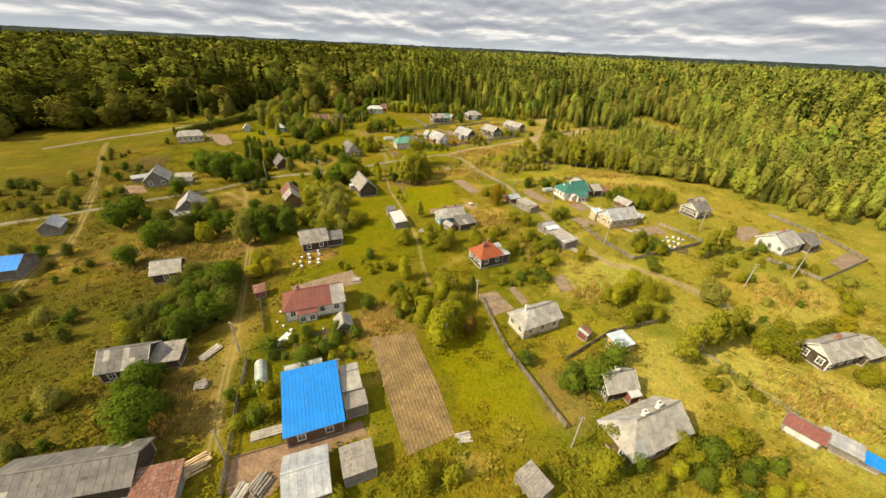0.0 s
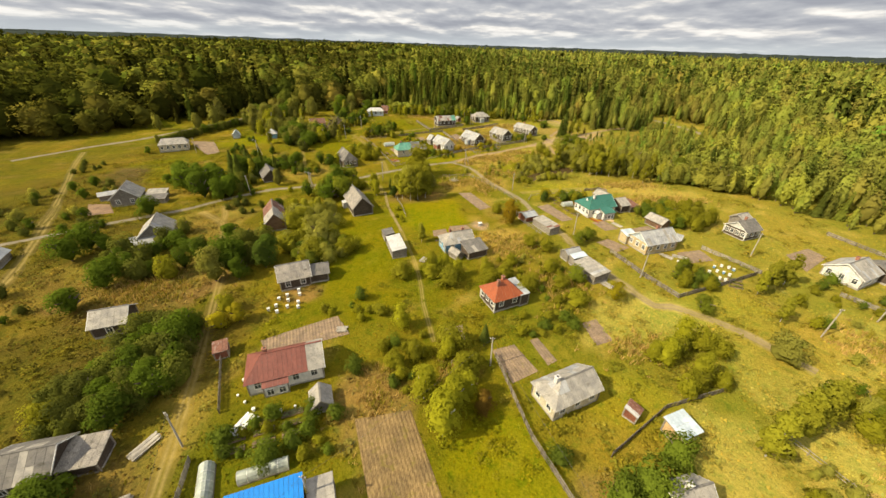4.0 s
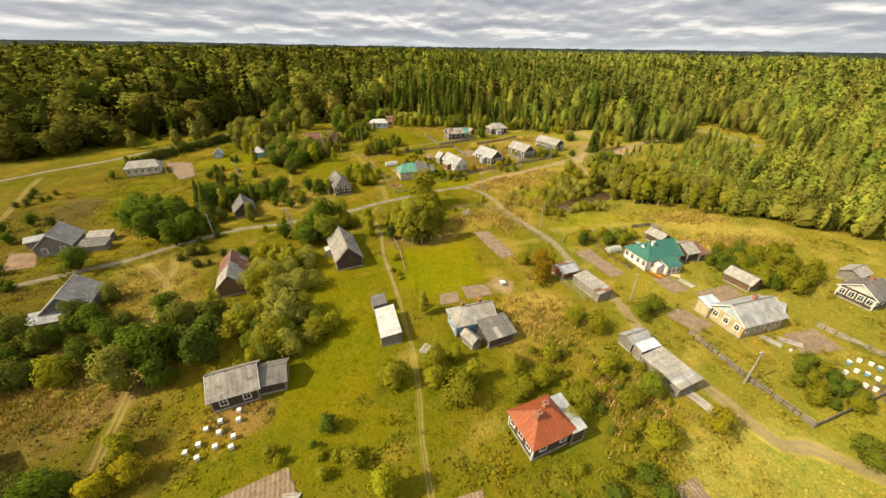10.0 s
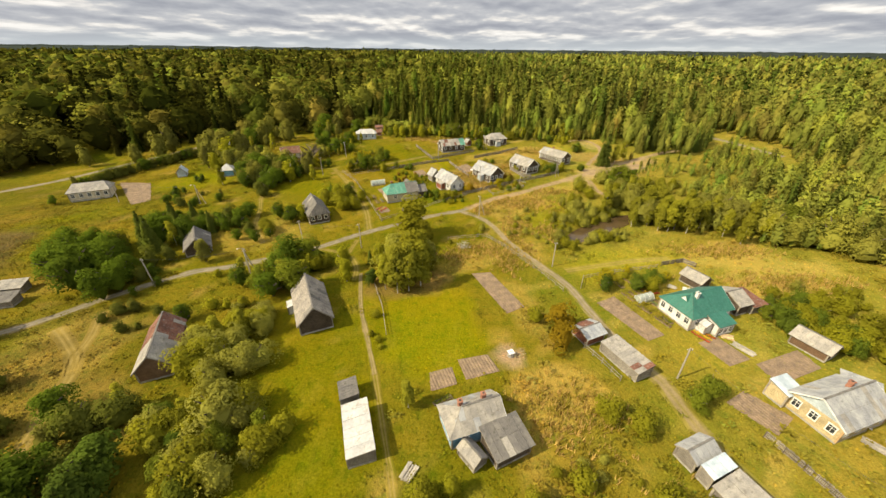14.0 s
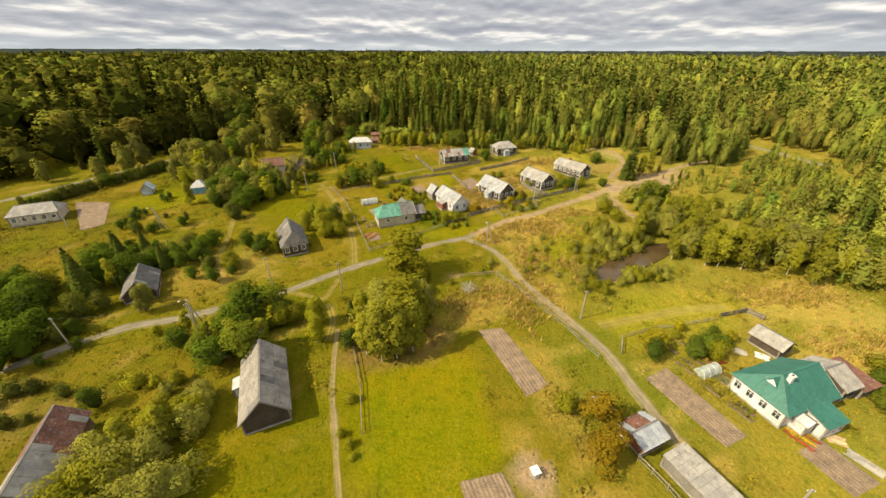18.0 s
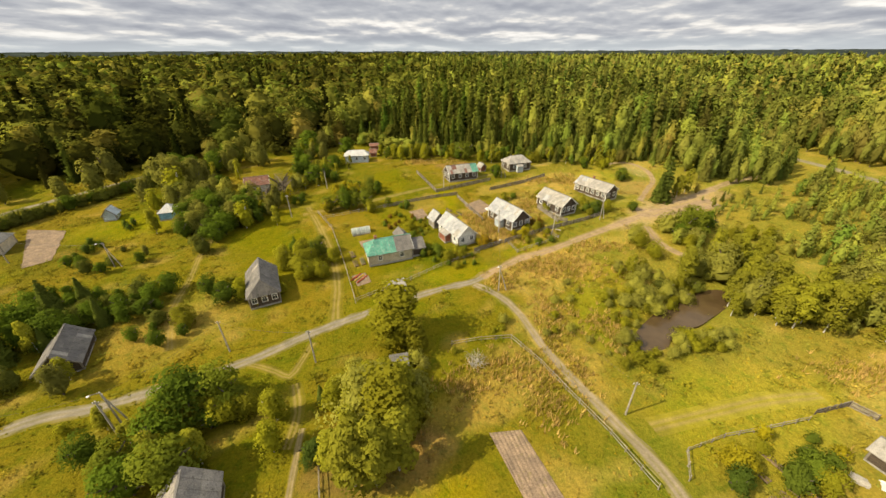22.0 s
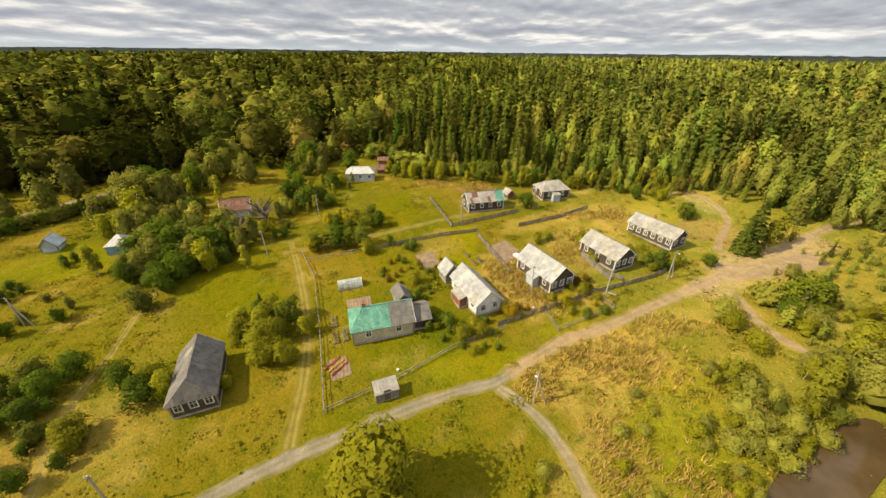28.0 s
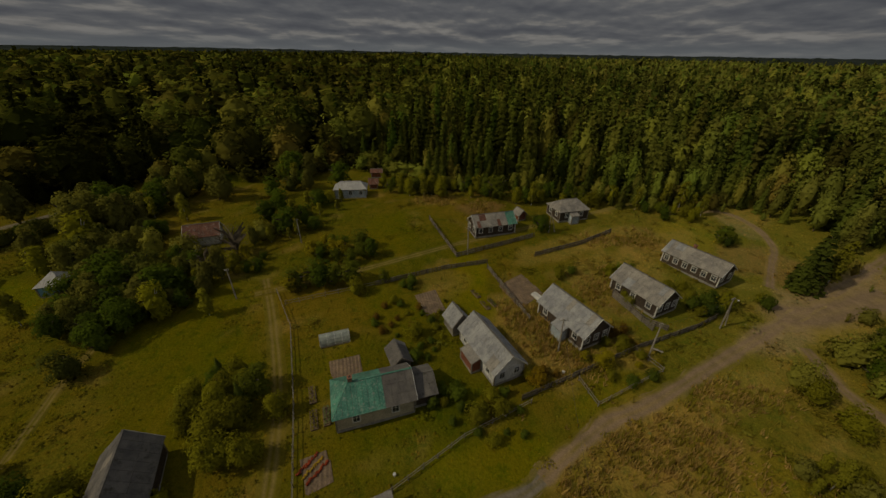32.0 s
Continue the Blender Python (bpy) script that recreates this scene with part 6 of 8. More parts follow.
building("house", "grey gabled house above a garden", -96.4, 121.6, -66, 7.4, 7.0, 2.6, 5.6, slate, boards_grey, gable=boards_grey, windows="e2", patch=slate_white)
building("shed", "long low shed with a pale roof", -103.4, 123.6, 40, 5.6, 2.0, 1.6, 2.0, slate_white, boards_grey, mono=True, category="shed")
building("shed", "low plank shed behind a garden", -88.2, 121.6, 14, 5.5, 2.6, 1.5, 2.0, slate_dark, boards_grey, mono=True, category="shed")
building("shed", "small pale-roofed shed beside the road", -90.6, 126.2, 14, 5.0, 2.4, 1.5, 2.0, slate, boards_grey, mono=True, category="shed")
building("shed", "blue-grey gabled hut on a lawn", -98.8, 197.6, -66, 3.2, 3.0, 1.9, 3.6, pale_blue_tin, boards_paleblue, category="shed")
building("shed", "garden pavilion with a white pointed roof", -82.0, 199.0, 20, 4.4, 4.4, 2.4, 4.2, white_tin, boards_blue, west=2.1, east=2.1, over=0.3, category="pavilion")
building("house", "overgrown house with a faded red roof", -65.0, 219.0, 25, 7.0, 5.0, 2.6, 4.6, rust_metal, boards_white, windows="w1")
building("shed", "grey gabled shed beside the road", -100.2, 85.2, -66, 5.0, 4.0, 2.1, 3.6, tin, boards_grey, category="shed")
building("barn", "barn with blue and grey metal roof", -96.5, 66.0, 18, 12.0, 7.0, 2.6, 4.2, slate, boards_grey, roof2=blue_metal, split=0.55, category="barn")

# ---- roads, plots, fences, poles and trees ----
# roads and tracks
strip("road", 1.9, gravel, 0.06, "pale gravel village road with worn wheel tracks", [(-121.2, 84.0), (-116.7, 87.9), (-107.2, 93.6), (-92.1, 105.3), (-77.2, 115.7), (-68.6, 124.6), (-57.7, 133.7), (-49.1, 136.7), (-33.4, 145.0), (-23.9, 152.6), (-15.0, 158.4), (-8.1, 162.6), (-0.4, 166.8), (5.6, 169.2), (8.4, 171.2)])
strip("road", 2.4, dirt, 0.05, "wide pale dirt road beside the fenced gardens", [(6.8, 169.9), (12.0, 174.4), (18.7, 179.4), (24.7, 182.2), (38.2, 190.5), (50.2, 197.8), (64.1, 206.3), (78.2, 214.8), (100.0, 228.1), (118.1, 234.7)])
strip("road", 1.7, (0.262, 0.215, 0.150), 0.07, "narrow gravel lane curving off the junction", [(6.6, 168.6), (9.8, 166.2), (12.6, 163.2), (15.2, 158.2), (17.6, 150.8), (20.2, 144.8), (22.9, 139.5), (25.2, 135.1), (28.2, 128.6), (29.8, 120.0), (31.4, 113.4)])
strip("track", 2.2, track_soil, 0.05, "grassy dirt track between fence and sheds", [(31.4, 113.4), (34.7, 104.0), (35.0, 103.1), (36.5, 91.7), (41.1, 81.3), (45.0, 73.7), (48.6, 73.4), (57.8, 66.7), (64.5, 56.8)])
strip("track", 0.8, track_soil, 0.04, "narrow bare footpath in the grass", [(-18.7, 134.0), (-16.2, 121.7), (-13.5, 113.5), (-10.6, 104.6)])
strip("track", 1.1, dry_track, 0.03, "grassy track trodden between two gardens", [(-10.6, 104.6), (-8.4, 97.0), (-5.5, 86.5), (-4.0, 77.7), (-3.6, 73.9), (-1.3, 63.2)])
strip("track", 2.0, dry_track, 0.03, "old grassy track with bleached ruts", [(-49.3, 84.1), (-42.8, 64.6), (-37.1, 47.4), (-33.5, 35.4), (-30.5, 26.7)])
strip("track", 2.0, dry_track, 0.03, "old grassy track with bleached ruts", [(-20.4, 155.6), (-21.6, 160.2), (-23.6, 168.0), (-28.4, 180.0), (-36.4, 194.6), (-43.4, 205.8)])
strip("track", 2.4, dry_track, 0.03, "old grassy track with bleached ruts", [(-86.0, 56.1), (-89.9, 67.5), (-93.4, 82.3), (-114.8, 117.3)])
strip("road", 2.2, gravel, 0.05, "pale gravel road at the forest edge", [(-169.0, 158.6), (-164.5, 165.6), (-155.5, 178.4), (-141.8, 190.6), (-131.3, 204.7), (-114.3, 228.3), (-100.0, 244.3)])
strip("road", 4.0, gravel, 0.05, "pale gravel road among the trees", [(140.9, 255.9), (145.8, 240.0), (152.2, 223.9)])
strip("track", 2.0, dry_track, 0.03, "old grassy track with bleached ruts", [(-108.0, 104.0), (-112.0, 112.0), (-120.0, 124.0), (-131.0, 140.0), (-141.0, 154.0), (-152.0, 172.0)])
strip("track", 1.8, dirt, 0.05, "bare sandy path past a lawn", [(60.7, 212.0), (67.0, 221.0), (72.0, 228.0), (74.3, 238.0), (71.0, 248.0), (60.0, 245.5)])
strip("track", 1.9, dry_track, 0.03, "old grassy track with bleached ruts", [(-50.5, 86.0), (-53.9, 91.0), (-55.8, 96.0), (-59.8, 105.9), (-66.0, 111.4), (-71.0, 114.8)])
strip("track", 1.6, dry_track, 0.03, "old grassy track with bleached ruts", [(-59.0, 104.0), (-61.4, 108.0), (-63.0, 113.0), (-66.5, 119.5)])
strip("track", 1.3, dry_track, 0.035, "worn turnout looping off the gravel road", [(-32.6, 145.3), (-29.4, 144.6), (-26.4, 143.6), (-24.0, 142.8), (-23.3, 145.6), (-22.8, 150.4)])
strip("track", 1.6, dry_track, 0.03, "path trodden to the edge of a thicket", [(-19.6, 131.0), (-20.2, 136.4), (-22.6, 141.4)])
strip("track", 1.5, dry_track, 0.03, "faint wheel ruts across a hay meadow", [(-47.2, 147.9), (-54.0, 158.6), (-57.0, 168.0), (-61.2, 179.2), (-62.5, 187.7)])
strip("track", 2.2, dirt, 0.04, "sandy spur off the dirt road", [(55.7, 195.6), (55.2, 187.4), (57.5, 182.2), (60.5, 178.8)])
strip("track", 2.2, dry_track, 0.03, "faint wheel ruts in the meadow", [(29.4, 135.5), (39.5, 138.1), (48.6, 140.3), (57.0, 141.4)])
strip("track", 2.0, dry_track, 0.035, "faint path between fence lines", [(-43.1, 200.8), (-25.2, 210.3), (-4.3, 223.0), (12.0, 231.8), (30.4, 241.8), (51.9, 254.4)])
strip("road", 6.0, dirt, 0.055, "trampled turning place of bare brown soil", [(56.4, 204.3), (62.9, 203.9), (73.4, 207.4), (83.4, 211.2)])

# bare plots
plot("harvested brown vegetable field with dry straw", straw_soil, [(-12.7, 48.0), (-4.7, 49.5), (-0.2, 37.6), (2.1, 28.9), (-4.5, 25.9), (-7.6, 33.4)])
plot("bare dug vegetable plot of pale brown soil", tilled_soil, [(9.0, 61.3), (13.2, 62.7), (16.2, 56.8), (11.4, 54.3)])
plot("bare dug vegetable plot of pale brown soil", tilled_soil, [(16.3, 63.8), (17.9, 64.4), (20.1, 59.1), (18.2, 58.0)])
plot("bare dug vegetable plot of pale brown soil", tilled_soil, [(27.6, 68.3), (30.9, 69.5), (31.8, 63.8), (28.4, 62.6)])
plot("bare dug vegetable plot of pale brown soil", tilled_soil, [(-32.3, 63.3), (-20.4, 69.7), (-16.9, 65.0), (-29.7, 60.0)])
plot("bare dug vegetable plot of pale brown soil", tilled_soil, [(7.0, 134.0), (11.4, 134.6), (16.9, 122.0), (13.0, 119.8)])
plot("bare dug vegetable plot of pale brown soil", tilled_soil, [(32.1, 123.4), (36.6, 125.6), (41.1, 114.0), (37.3, 112.4)])
plot("bare dug vegetable plot of pale brown soil", tilled_soil, [(46.0, 112.0), (50.5, 113.6), (52.6, 108.2), (48.0, 106.6)])
plot("bare dug vegetable plot of pale brown soil", tilled_soil, [(42.6, 99.7), (46.6, 101.7), (50.5, 97.1), (46.1, 94.4)])
plot("bare dug vegetable plot of pale brown soil", tilled_soil, [(61.9, 94.7), (69.1, 96.3), (69.4, 91.0), (61.0, 89.4)])
plot("bare dug vegetable plot of pale brown soil", tilled_soil, [(2.8, 107.8), (8.0, 109.0), (9.6, 105.4), (4.0, 103.6)])
plot("bare dug vegetable plot of pale brown soil", tilled_soil, [(-22.9, 186.1), (-18.4, 187.9), (-16.5, 183.4), (-20.4, 181.8)])
plot("bare dug vegetable plot of pale brown soil", tilled_soil, [(-11.6, 203.3), (-7.8, 205.3), (-5.2, 199.7), (-8.8, 197.7)])
plot("bare dug vegetable plot of pale brown soil", tilled_soil, [(5.1, 207.8), (10.1, 212.2), (13.8, 206.2), (8.9, 201.1)])
plot("bare dug vegetable plot of pale brown soil", tilled_soil, [(91.0, 94.4), (100.3, 98.0), (101.1, 93.3), (89.5, 86.6)])
plot("bare dug vegetable plot of pale brown soil", tilled_soil, [(0.7, 66.6), (4.2, 67.6), (4.3, 62.7), (1.2, 62.0)])
plot("bare dug vegetable plot of pale brown soil", tilled_soil, [(-1.8, 105.0), (1.8, 106.2), (2.6, 102.8), (-1.5, 101.4)])
plot("bare dug vegetable plot of pale brown soil", tilled_soil, [(52.7, 107.1), (62.5, 110.4), (63.0, 106.3), (53.3, 102.9)])
plot("bare dug vegetable plot of pale brown soil", tilled_soil, [(106.3, 77.0), (117.0, 82.4), (118.2, 77.9), (106.5, 73.1)])
plot("bare plot before a grey house", yard_soil, [(-100.6, 110.7), (-95.0, 113.0), (-100.7, 119.0), (-106.8, 118.6)])
plot("overgrown brown plot behind a house", tilled_soil, [(-117.5, 190.4), (-106.2, 190.2), (-96.6, 176.0), (-100.3, 172.4)])
plot("trampled brown farmyard of bare earth", yard_soil, [(-28.2, 25.8), (-21.7, 27.8), (-11.5, 31.1), (-10.3, 28.9), (-13.9, 27.3), (-19.8, 22.4), (-21.3, 21.0), (-26.0, 21.0)])
plot("garden bed of dark soil with flowers", tilled_soil, [(-21.2, 171.0), (-18.6, 167.2), (-16.2, 168.9), (-18.4, 172.5)])
pond([(34.3, 153.9), (39.9, 158.7), (44.2, 160.9), (48.2, 163.3), (53.4, 167.1), (57.0, 169.6), (65.9, 173.1), (60.6, 168.1), (56.4, 162.8), (51.5, 159.6), (48.5, 157.7), (45.4, 156.3), (42.3, 154.4), (40.5, 151.9), (40.3, 150.0), (38.0, 150.1), (36.3, 151.1), (35.1, 152.5)])

# fences
fence("board", 1.2, [(9.4, 59.8), (12.3, 45.1), (18.3, 29.7)])
fence("board", 1.1, [(22.5, 42.5), (33.9, 49.7), (45.3, 52.8)])
fence("rail", 1.1, [(48.9, 44.7), (52.3, 36.6), (55.6, 31.6)])
fence("board", 1.2, [(44.0, 94.3), (47.9, 83.2), (51.5, 76.2), (63.8, 80.5), (75.6, 84.9)])
fence("board", 1.1, [(77.1, 85.5), (73.4, 91.0), (69.9, 97.0)])
fence("rail", 1.2, [(-38.8, 201.6), (-32.0, 192.6), (-25.2, 178.4), (-17.9, 161.6)])
fence("board", 1.2, [(7.1, 181.7), (16.3, 186.8), (27.4, 192.9), (39.9, 198.8), (44.5, 201.6)])
fence("rail", 1.0, [(16.1, 185.9), (17.8, 181.7), (29.6, 188.6), (26.8, 192.6)])
fence("board", 1.2, [(-12.2, 234.8), (-4.0, 217.4), (15.0, 228.1)])
fence("board", 1.1, [(-20.1, 205.6), (-6.1, 212.6), (3.0, 215.6)])
fence("board", 1.1, [(2.9, 213.7), (10.2, 198.1)])
fence("rail", 1.1, [(-15.3, 130.9), (-11.8, 121.3), (-10.0, 113.8)])
fence("board", 1.2, [(-37.5, 59.8), (-32.3, 48.9)])
fence("board", 1.3, [(-32.5, 42.1), (-30.3, 33.5), (-26.5, 21.0)])
fence("rail", 1.1, [(1.8, 150.3), (7.0, 151.6), (12.4, 152.2), (16.5, 146.5), (19.2, 141.4), (23.3, 134.2), (26.3, 127.4)])
fence("rail", 1.0, [(30.5, 128.5), (32.2, 132.1), (38.2, 134.2), (45.1, 135.6), (51.6, 137.1)])
fence("board", 1.2, [(53.1, 138.0), (59.2, 139.5), (61.0, 137.3)])
fence("rail", 1.0, [(8.4, 181.4), (-1.0, 175.6), (-9.1, 168.4), (-17.7, 162.2)])
fence("rail", 1.1, [(-35.6, 198.4), (-20.1, 205.6)])
fence("rail", 1.2, [(25.1, 110.7), (26.9, 107.2), (28.4, 103.5)])
fence("board", 1.1, [(31.6, 197.5), (27.4, 206.4)])
fence("board", 1.2, [(13.9, 219.3), (26.0, 225.6), (34.9, 232.1)])
fence("board", 1.2, [(27.7, 207.3), (30.8, 199.7), (34.2, 197.7)])
fence("board", 1.1, [(113.6, 106.5), (117.4, 93.2), (117.9, 77.8), (95.8, 68.4), (88.9, 77.6)])

# utility poles
pole(26.6, 137.4, 0)
pole(46.7, 83.5, 0)
pole(37.8, 104.1, 0)
pole(11.6, 166.4, 1)
pole(-20.8, 145.8, 0)
pole(-36.5, 147.9, 0)
pole(-1.5, 218.7, 0)
pole(28.7, 191.7, 0)
pole(43.9, 199.2, 1)
pole(14.1, 191.5, 0)
pole(8.3, 57.9, 0)
pole(73.1, 65.2, 0)
pole(89.0, 69.5, 0)
pole(80.7, 93.5, 0)
pole(18.3, 27.0, 0)
pole(-62.2, 128.4, 0)
pole(-44.4, 134.2, 1)
pole(-105.8, 174.5, 0)
pole(-78.7, 173.7, 1)
pole(-45.9, 199.3, 0)
pole(-41.7, 220.2, 0)
pole(-15.4, 36.8, 0)
pole(19.0, 230.8, 1)
pole(-34.6, 44.0, 0)
pole(-28.1, 25.5, 0)
pole(-43.0, 132.2, 0)

# trees and bushes
tree("linden", -40.5, 28.7, 8.5)
tree("linden", -45.5, 47.3, 6)
tree("linden", -43.3, 51.8, 6)
tree("linden", -48.7, 55.9, 5.5)
tree("hazel", -54.8, 47.2, 4)
tree("hazel", -53.7, 53.3, 4)
tree("birch_yellow", -0.1, 45.7, 9.5)
tree("birch_yellow", 1.6, 49.3, 8)
tree("birch_yellow", -2.8, 51.6, 7)
tree("apple", -14.3, 56.5, 3.6)
tree("plum", 6.0, 49.4, 4)
tree("apple", 21.0, 36.5, 5)
tree("apple", 25.2, 37.7, 6)
tree("apple", 30.4, 41.9, 5)
tree("birch_yellow", 20.4, 22.6, 6)
tree("apple", 25.6, 24.0, 4)
tree("hazel", 33.2, 26.2, 4)
tree("apple", 36.5, 25.1, 4)
tree("birch_yellow", 27.2, 21.2, 4)
tree("birch", 49.4, 45.4, 10)
tree("birch", 52.7, 46.1, 9)
tree("birch", 43.8, 42.6, 9)
tree("birch", 57.2, 48.4, 8)
tree("maple", 80.5, 49.5, 5)
tree("hazel", 74.9, 48.6, 5)
tree("hazel", 64.5, 44.8, 5)
tree("willow", 64.2, 48.5, 4)
tree("hazel", 61.1, 45.5, 4)
tree("linden", 53.9, 71.6, 4.5)
tree("birch_yellow", 42.7, 55.7, 5.5)
tree("birch_yellow", 38.4, 58.5, 5.5)
tree("hazel", 38.5, 52.2, 4.5)
tree("apple", 15.2, 41.8, 3.5)
tree("apple", -22.9, 42.2, 3.5)
tree("apple", -29.5, 44.7, 3)
tree("apple", -20.0, 44.1, 3)
tree("apple", -26.4, 31.1, 3.5)
tree("hazel", -26.0, 35.4, 3)
tree("willow", -55.6, 33.5, 4)
tree("hazel", 23.4, 27.9, 4)
tree("hazel", 43.7, 27.0, 3)
tree("hazel", -2.3, 22.9, 4)
tree("hazel", 1.3, 22.8, 3)
tree("hazel", -12.6, 21.0, 2.5)
tree("hazel", 90.4, 56.6, 4)
tree("hazel", 73.6, 37.8, 4)
tree("birch_yellow", -7.4, 66.5, 6)
tree("hazel", -4.7, 59.5, 4)
tree("apple", -16.4, 74.9, 3.6)
tree("linden", -47.9, 84.2, 9)
tree("chestnut", -41.0, 89.2, 7)
tree("linden", -79.5, 131.1, 10)
tree("linden", -75.6, 136.2, 8)
tree("linden", -85.8, 133.2, 8)
tree("spruce", -74.7, 155.6, 9)
tree("linden", -70.5, 70.3, 6)
tree("linden", -70.1, 77.7, 7)
tree("linden", -84.7, 92.3, 7)
tree("hazel", -73.6, 89.3, 6)
tree("linden", -84.9, 87.2, 7)
tree("linden", -83.7, 111.8, 6)
tree("maple", -53.9, 65.3, 4)
tree("maple", -38.2, 67.9, 4.5)
tree("hazel", -42.0, 71.2, 4)
tree("hazel", -35.1, 94.9, 5)
tree("birch", -35.2, 112.7, 7)
tree("hazel", -10.3, 61.3, 3)
tree("birch", -48.7, 80.3, 9)
tree("linden", -44.2, 81.2, 6)
tree("chestnut", -40.1, 85.7, 7)
tree("hazel", -29.3, 88.9, 6)
tree("willow", -30.2, 95.7, 7)
tree("hazel", -27.6, 98.3, 5)
tree("hazel", -8.3, 82.1, 5)
tree("hazel", 2.0, 79.9, 5)
tree("hazel", -2.1, 85.8, 5)
tree("hazel", 11.0, 80.9, 4)
tree("hazel", 19.8, 79.5, 4)
tree("hazel", 26.6, 79.6, 3.5)
tree("hazel", 24.0, 97.5, 4)
tree("maple", -40.9, 66.1, 4)
tree("maple", 36.9, 75.3, 5)
tree("linden", 30.5, 81.4, 4.5)
tree("linden", 40.3, 100.6, 4)
tree("spruce", 7.9, 63.6, 4)
tree("birch_yellow", 44.0, 63.2, 6)
tree("birch", 68.4, 69.3, 6)
tree("willow", 60.6, 59.5, 6)
tree("hazel", -7.5, 57.6, 4)
tree("hazel", 72.8, 110.5, 5)
tree("hazel", 68.8, 110.3, 5)
tree("hazel", 74.7, 107.5, 5)
tree("hazel", 80.0, 110.8, 5)
tree("linden", -49.6, 51.4, 5)
tree("linden", -45.3, 61.7, 6)
tree("apple", -19.0, 49.0, 3)
tree("apple", -24.2, 48.3, 3)
tree("apple", -15.3, 48.4, 3)
tree("birch", -38.1, 110.7, 7)
tree("birch", -10.5, 130.8, 9)
tree("birch", -4.1, 132.8, 8)
tree("aspen", -8.0, 151.6, 11.5)
tree("birch_yellow", -22.6, 135.3, 7)
tree("spruce", -17.1, 138.2, 4)
tree("birch", -45.2, 133.0, 4.6)
tree("linden", 37.1, 98.6, 4.2)
tree("rowan", 21.2, 110.3, 6)
tree("birch", -4.7, 98.6, 5.5)
tree("linden", -75.0, 132.4, 9)
tree("linden", -80.7, 91.6, 5)
tree("linden", -69.0, 83.5, 5)
tree("hazel", -68.2, 87.4, 5)
tree("hazel", -63.3, 162.7, 5)
tree("hazel", -25.1, 92.8, 3)
tree("hazel", -21.2, 94.6, 3.5)
tree("hazel", -1.9, 82.3, 4)
tree("hazel", 25.6, 85.2, 4)
tree("hazel", 17.3, 87.7, 3.5)
tree("hazel", 17.3, 76.1, 4)
tree("hazel", 28.2, 73.5, 4)
tree("hazel", -11.9, 70.3, 3)
tree("willow", -34.2, 101.8, 6)
tree("apple", -38.6, 96.1, 4)
tree("hazel", -44.2, 96.1, 5)
tree("birch_yellow", 1.2, 87.0, 4)
tree("birch_yellow", 3.9, 82.9, 5)
tree("hazel", 10.4, 84.9, 4)
tree("hazel", 14.8, 83.0, 4)
tree("hazel", 27.5, 94.8, 4.5)
tree("hazel", 74.2, 121.1, 5)
tree("hazel", 79.4, 120.2, 5)
tree("hazel", 78.9, 114.8, 5)
tree("hazel", 82.9, 113.2, 5)
tree("apple", 42.3, 128.1, 4)
tree("hazel", -67.5, 101.4, 4)
tree("linden", -55.7, 88.0, 6)
tree("aspen", -4.8, 149.2, 6.5)
tree("linden", -34.4, 135.7, 9)
tree("linden", -31.1, 137.1, 8)
tree("linden", -35.3, 131.8, 7)
tree("chestnut", -15.3, 129.9, 4.2)
tree("hazel", -39.5, 178.0, 4)
tree("spruce", -75.8, 145.7, 10)
tree("linden", -75.4, 150.4, 7)
tree("linden", -58.1, 164.0, 5)
tree("linden", -60.1, 154.6, 4)
tree("linden", -79.9, 139.8, 7)
tree("hazel", -68.6, 136.9, 5)
tree("birch", -58.4, 141.2, 5)
tree("hazel", -66.0, 139.6, 4)
tree("willow", 40.2, 167.1, 5.0)
tree("willow", 36.2, 161.9, 3.1)
tree("green_maple", 62.4, 190.6, 7.5)
tree("green_maple", 66.6, 191.2, 7)
tree("willow", 25.8, 163.1, 1.9)
tree("willow", 41.5, 150.0, 2.5)
tree("hazel", 45.5, 151.0, 2.5)
tree("hazel", 34.3, 145.4, 2.5)
tree("hazel", 30.1, 146.2, 2.5)
tree("willow", 49.6, 151.0, 2.2)
tree("birch", 55.7, 159.6, 5.6)
tree("birch", 60.2, 159.6, 5.0)
tree("birch", 64.5, 156.2, 10)
tree("birch", 69.3, 155.2, 10)
tree("birch", 78.5, 159.7, 9)
tree("birch", 78.1, 153.1, 8)
tree("birch", 80.6, 149.3, 9)
tree("birch", 88.3, 151.2, 8)
tree("willow", 46.3, 169.9, 3.7)
tree("maple", 36.5, 129.8, 4)
tree("rowan", 22.1, 116.1, 6)
tree("hazel", 18.2, 117.6, 4)
tree("hazel", -37.7, 161.6, 3)
tree("hazel", -14.5, 140.2, 4)
tree("linden", -48.3, 117.2, 4)
tree("willow", 43.3, 162.9, 3.1)
tree("willow", 49.6, 164.7, 3.7)
tree("willow", 48.6, 187.6, 6)
tree("hazel", 50.7, 180.5, 4)
tree("spruce", -31.7, 177.0, 5)
tree("hazel", -34.3, 164.9, 3)
tree("hazel", -50.7, 132.4, 2.2)
tree("hazel", 2.3, 148.6, 1.5)
tree("linden", -70.3, 160.8, 4)
tree("birch", -74.3, 178.6, 3)
tree("birch", -71.6, 188.7, 6)
tree("hazel", -27.4, 170.4, 5)
tree("hazel", -31.1, 170.0, 5)
tree("hazel", -26.8, 176.9, 4)
tree("hazel", -45.4, 164.2, 5)
tree("birch_yellow", -56.2, 192.8, 8)
tree("linden", -63.7, 192.1, 7)
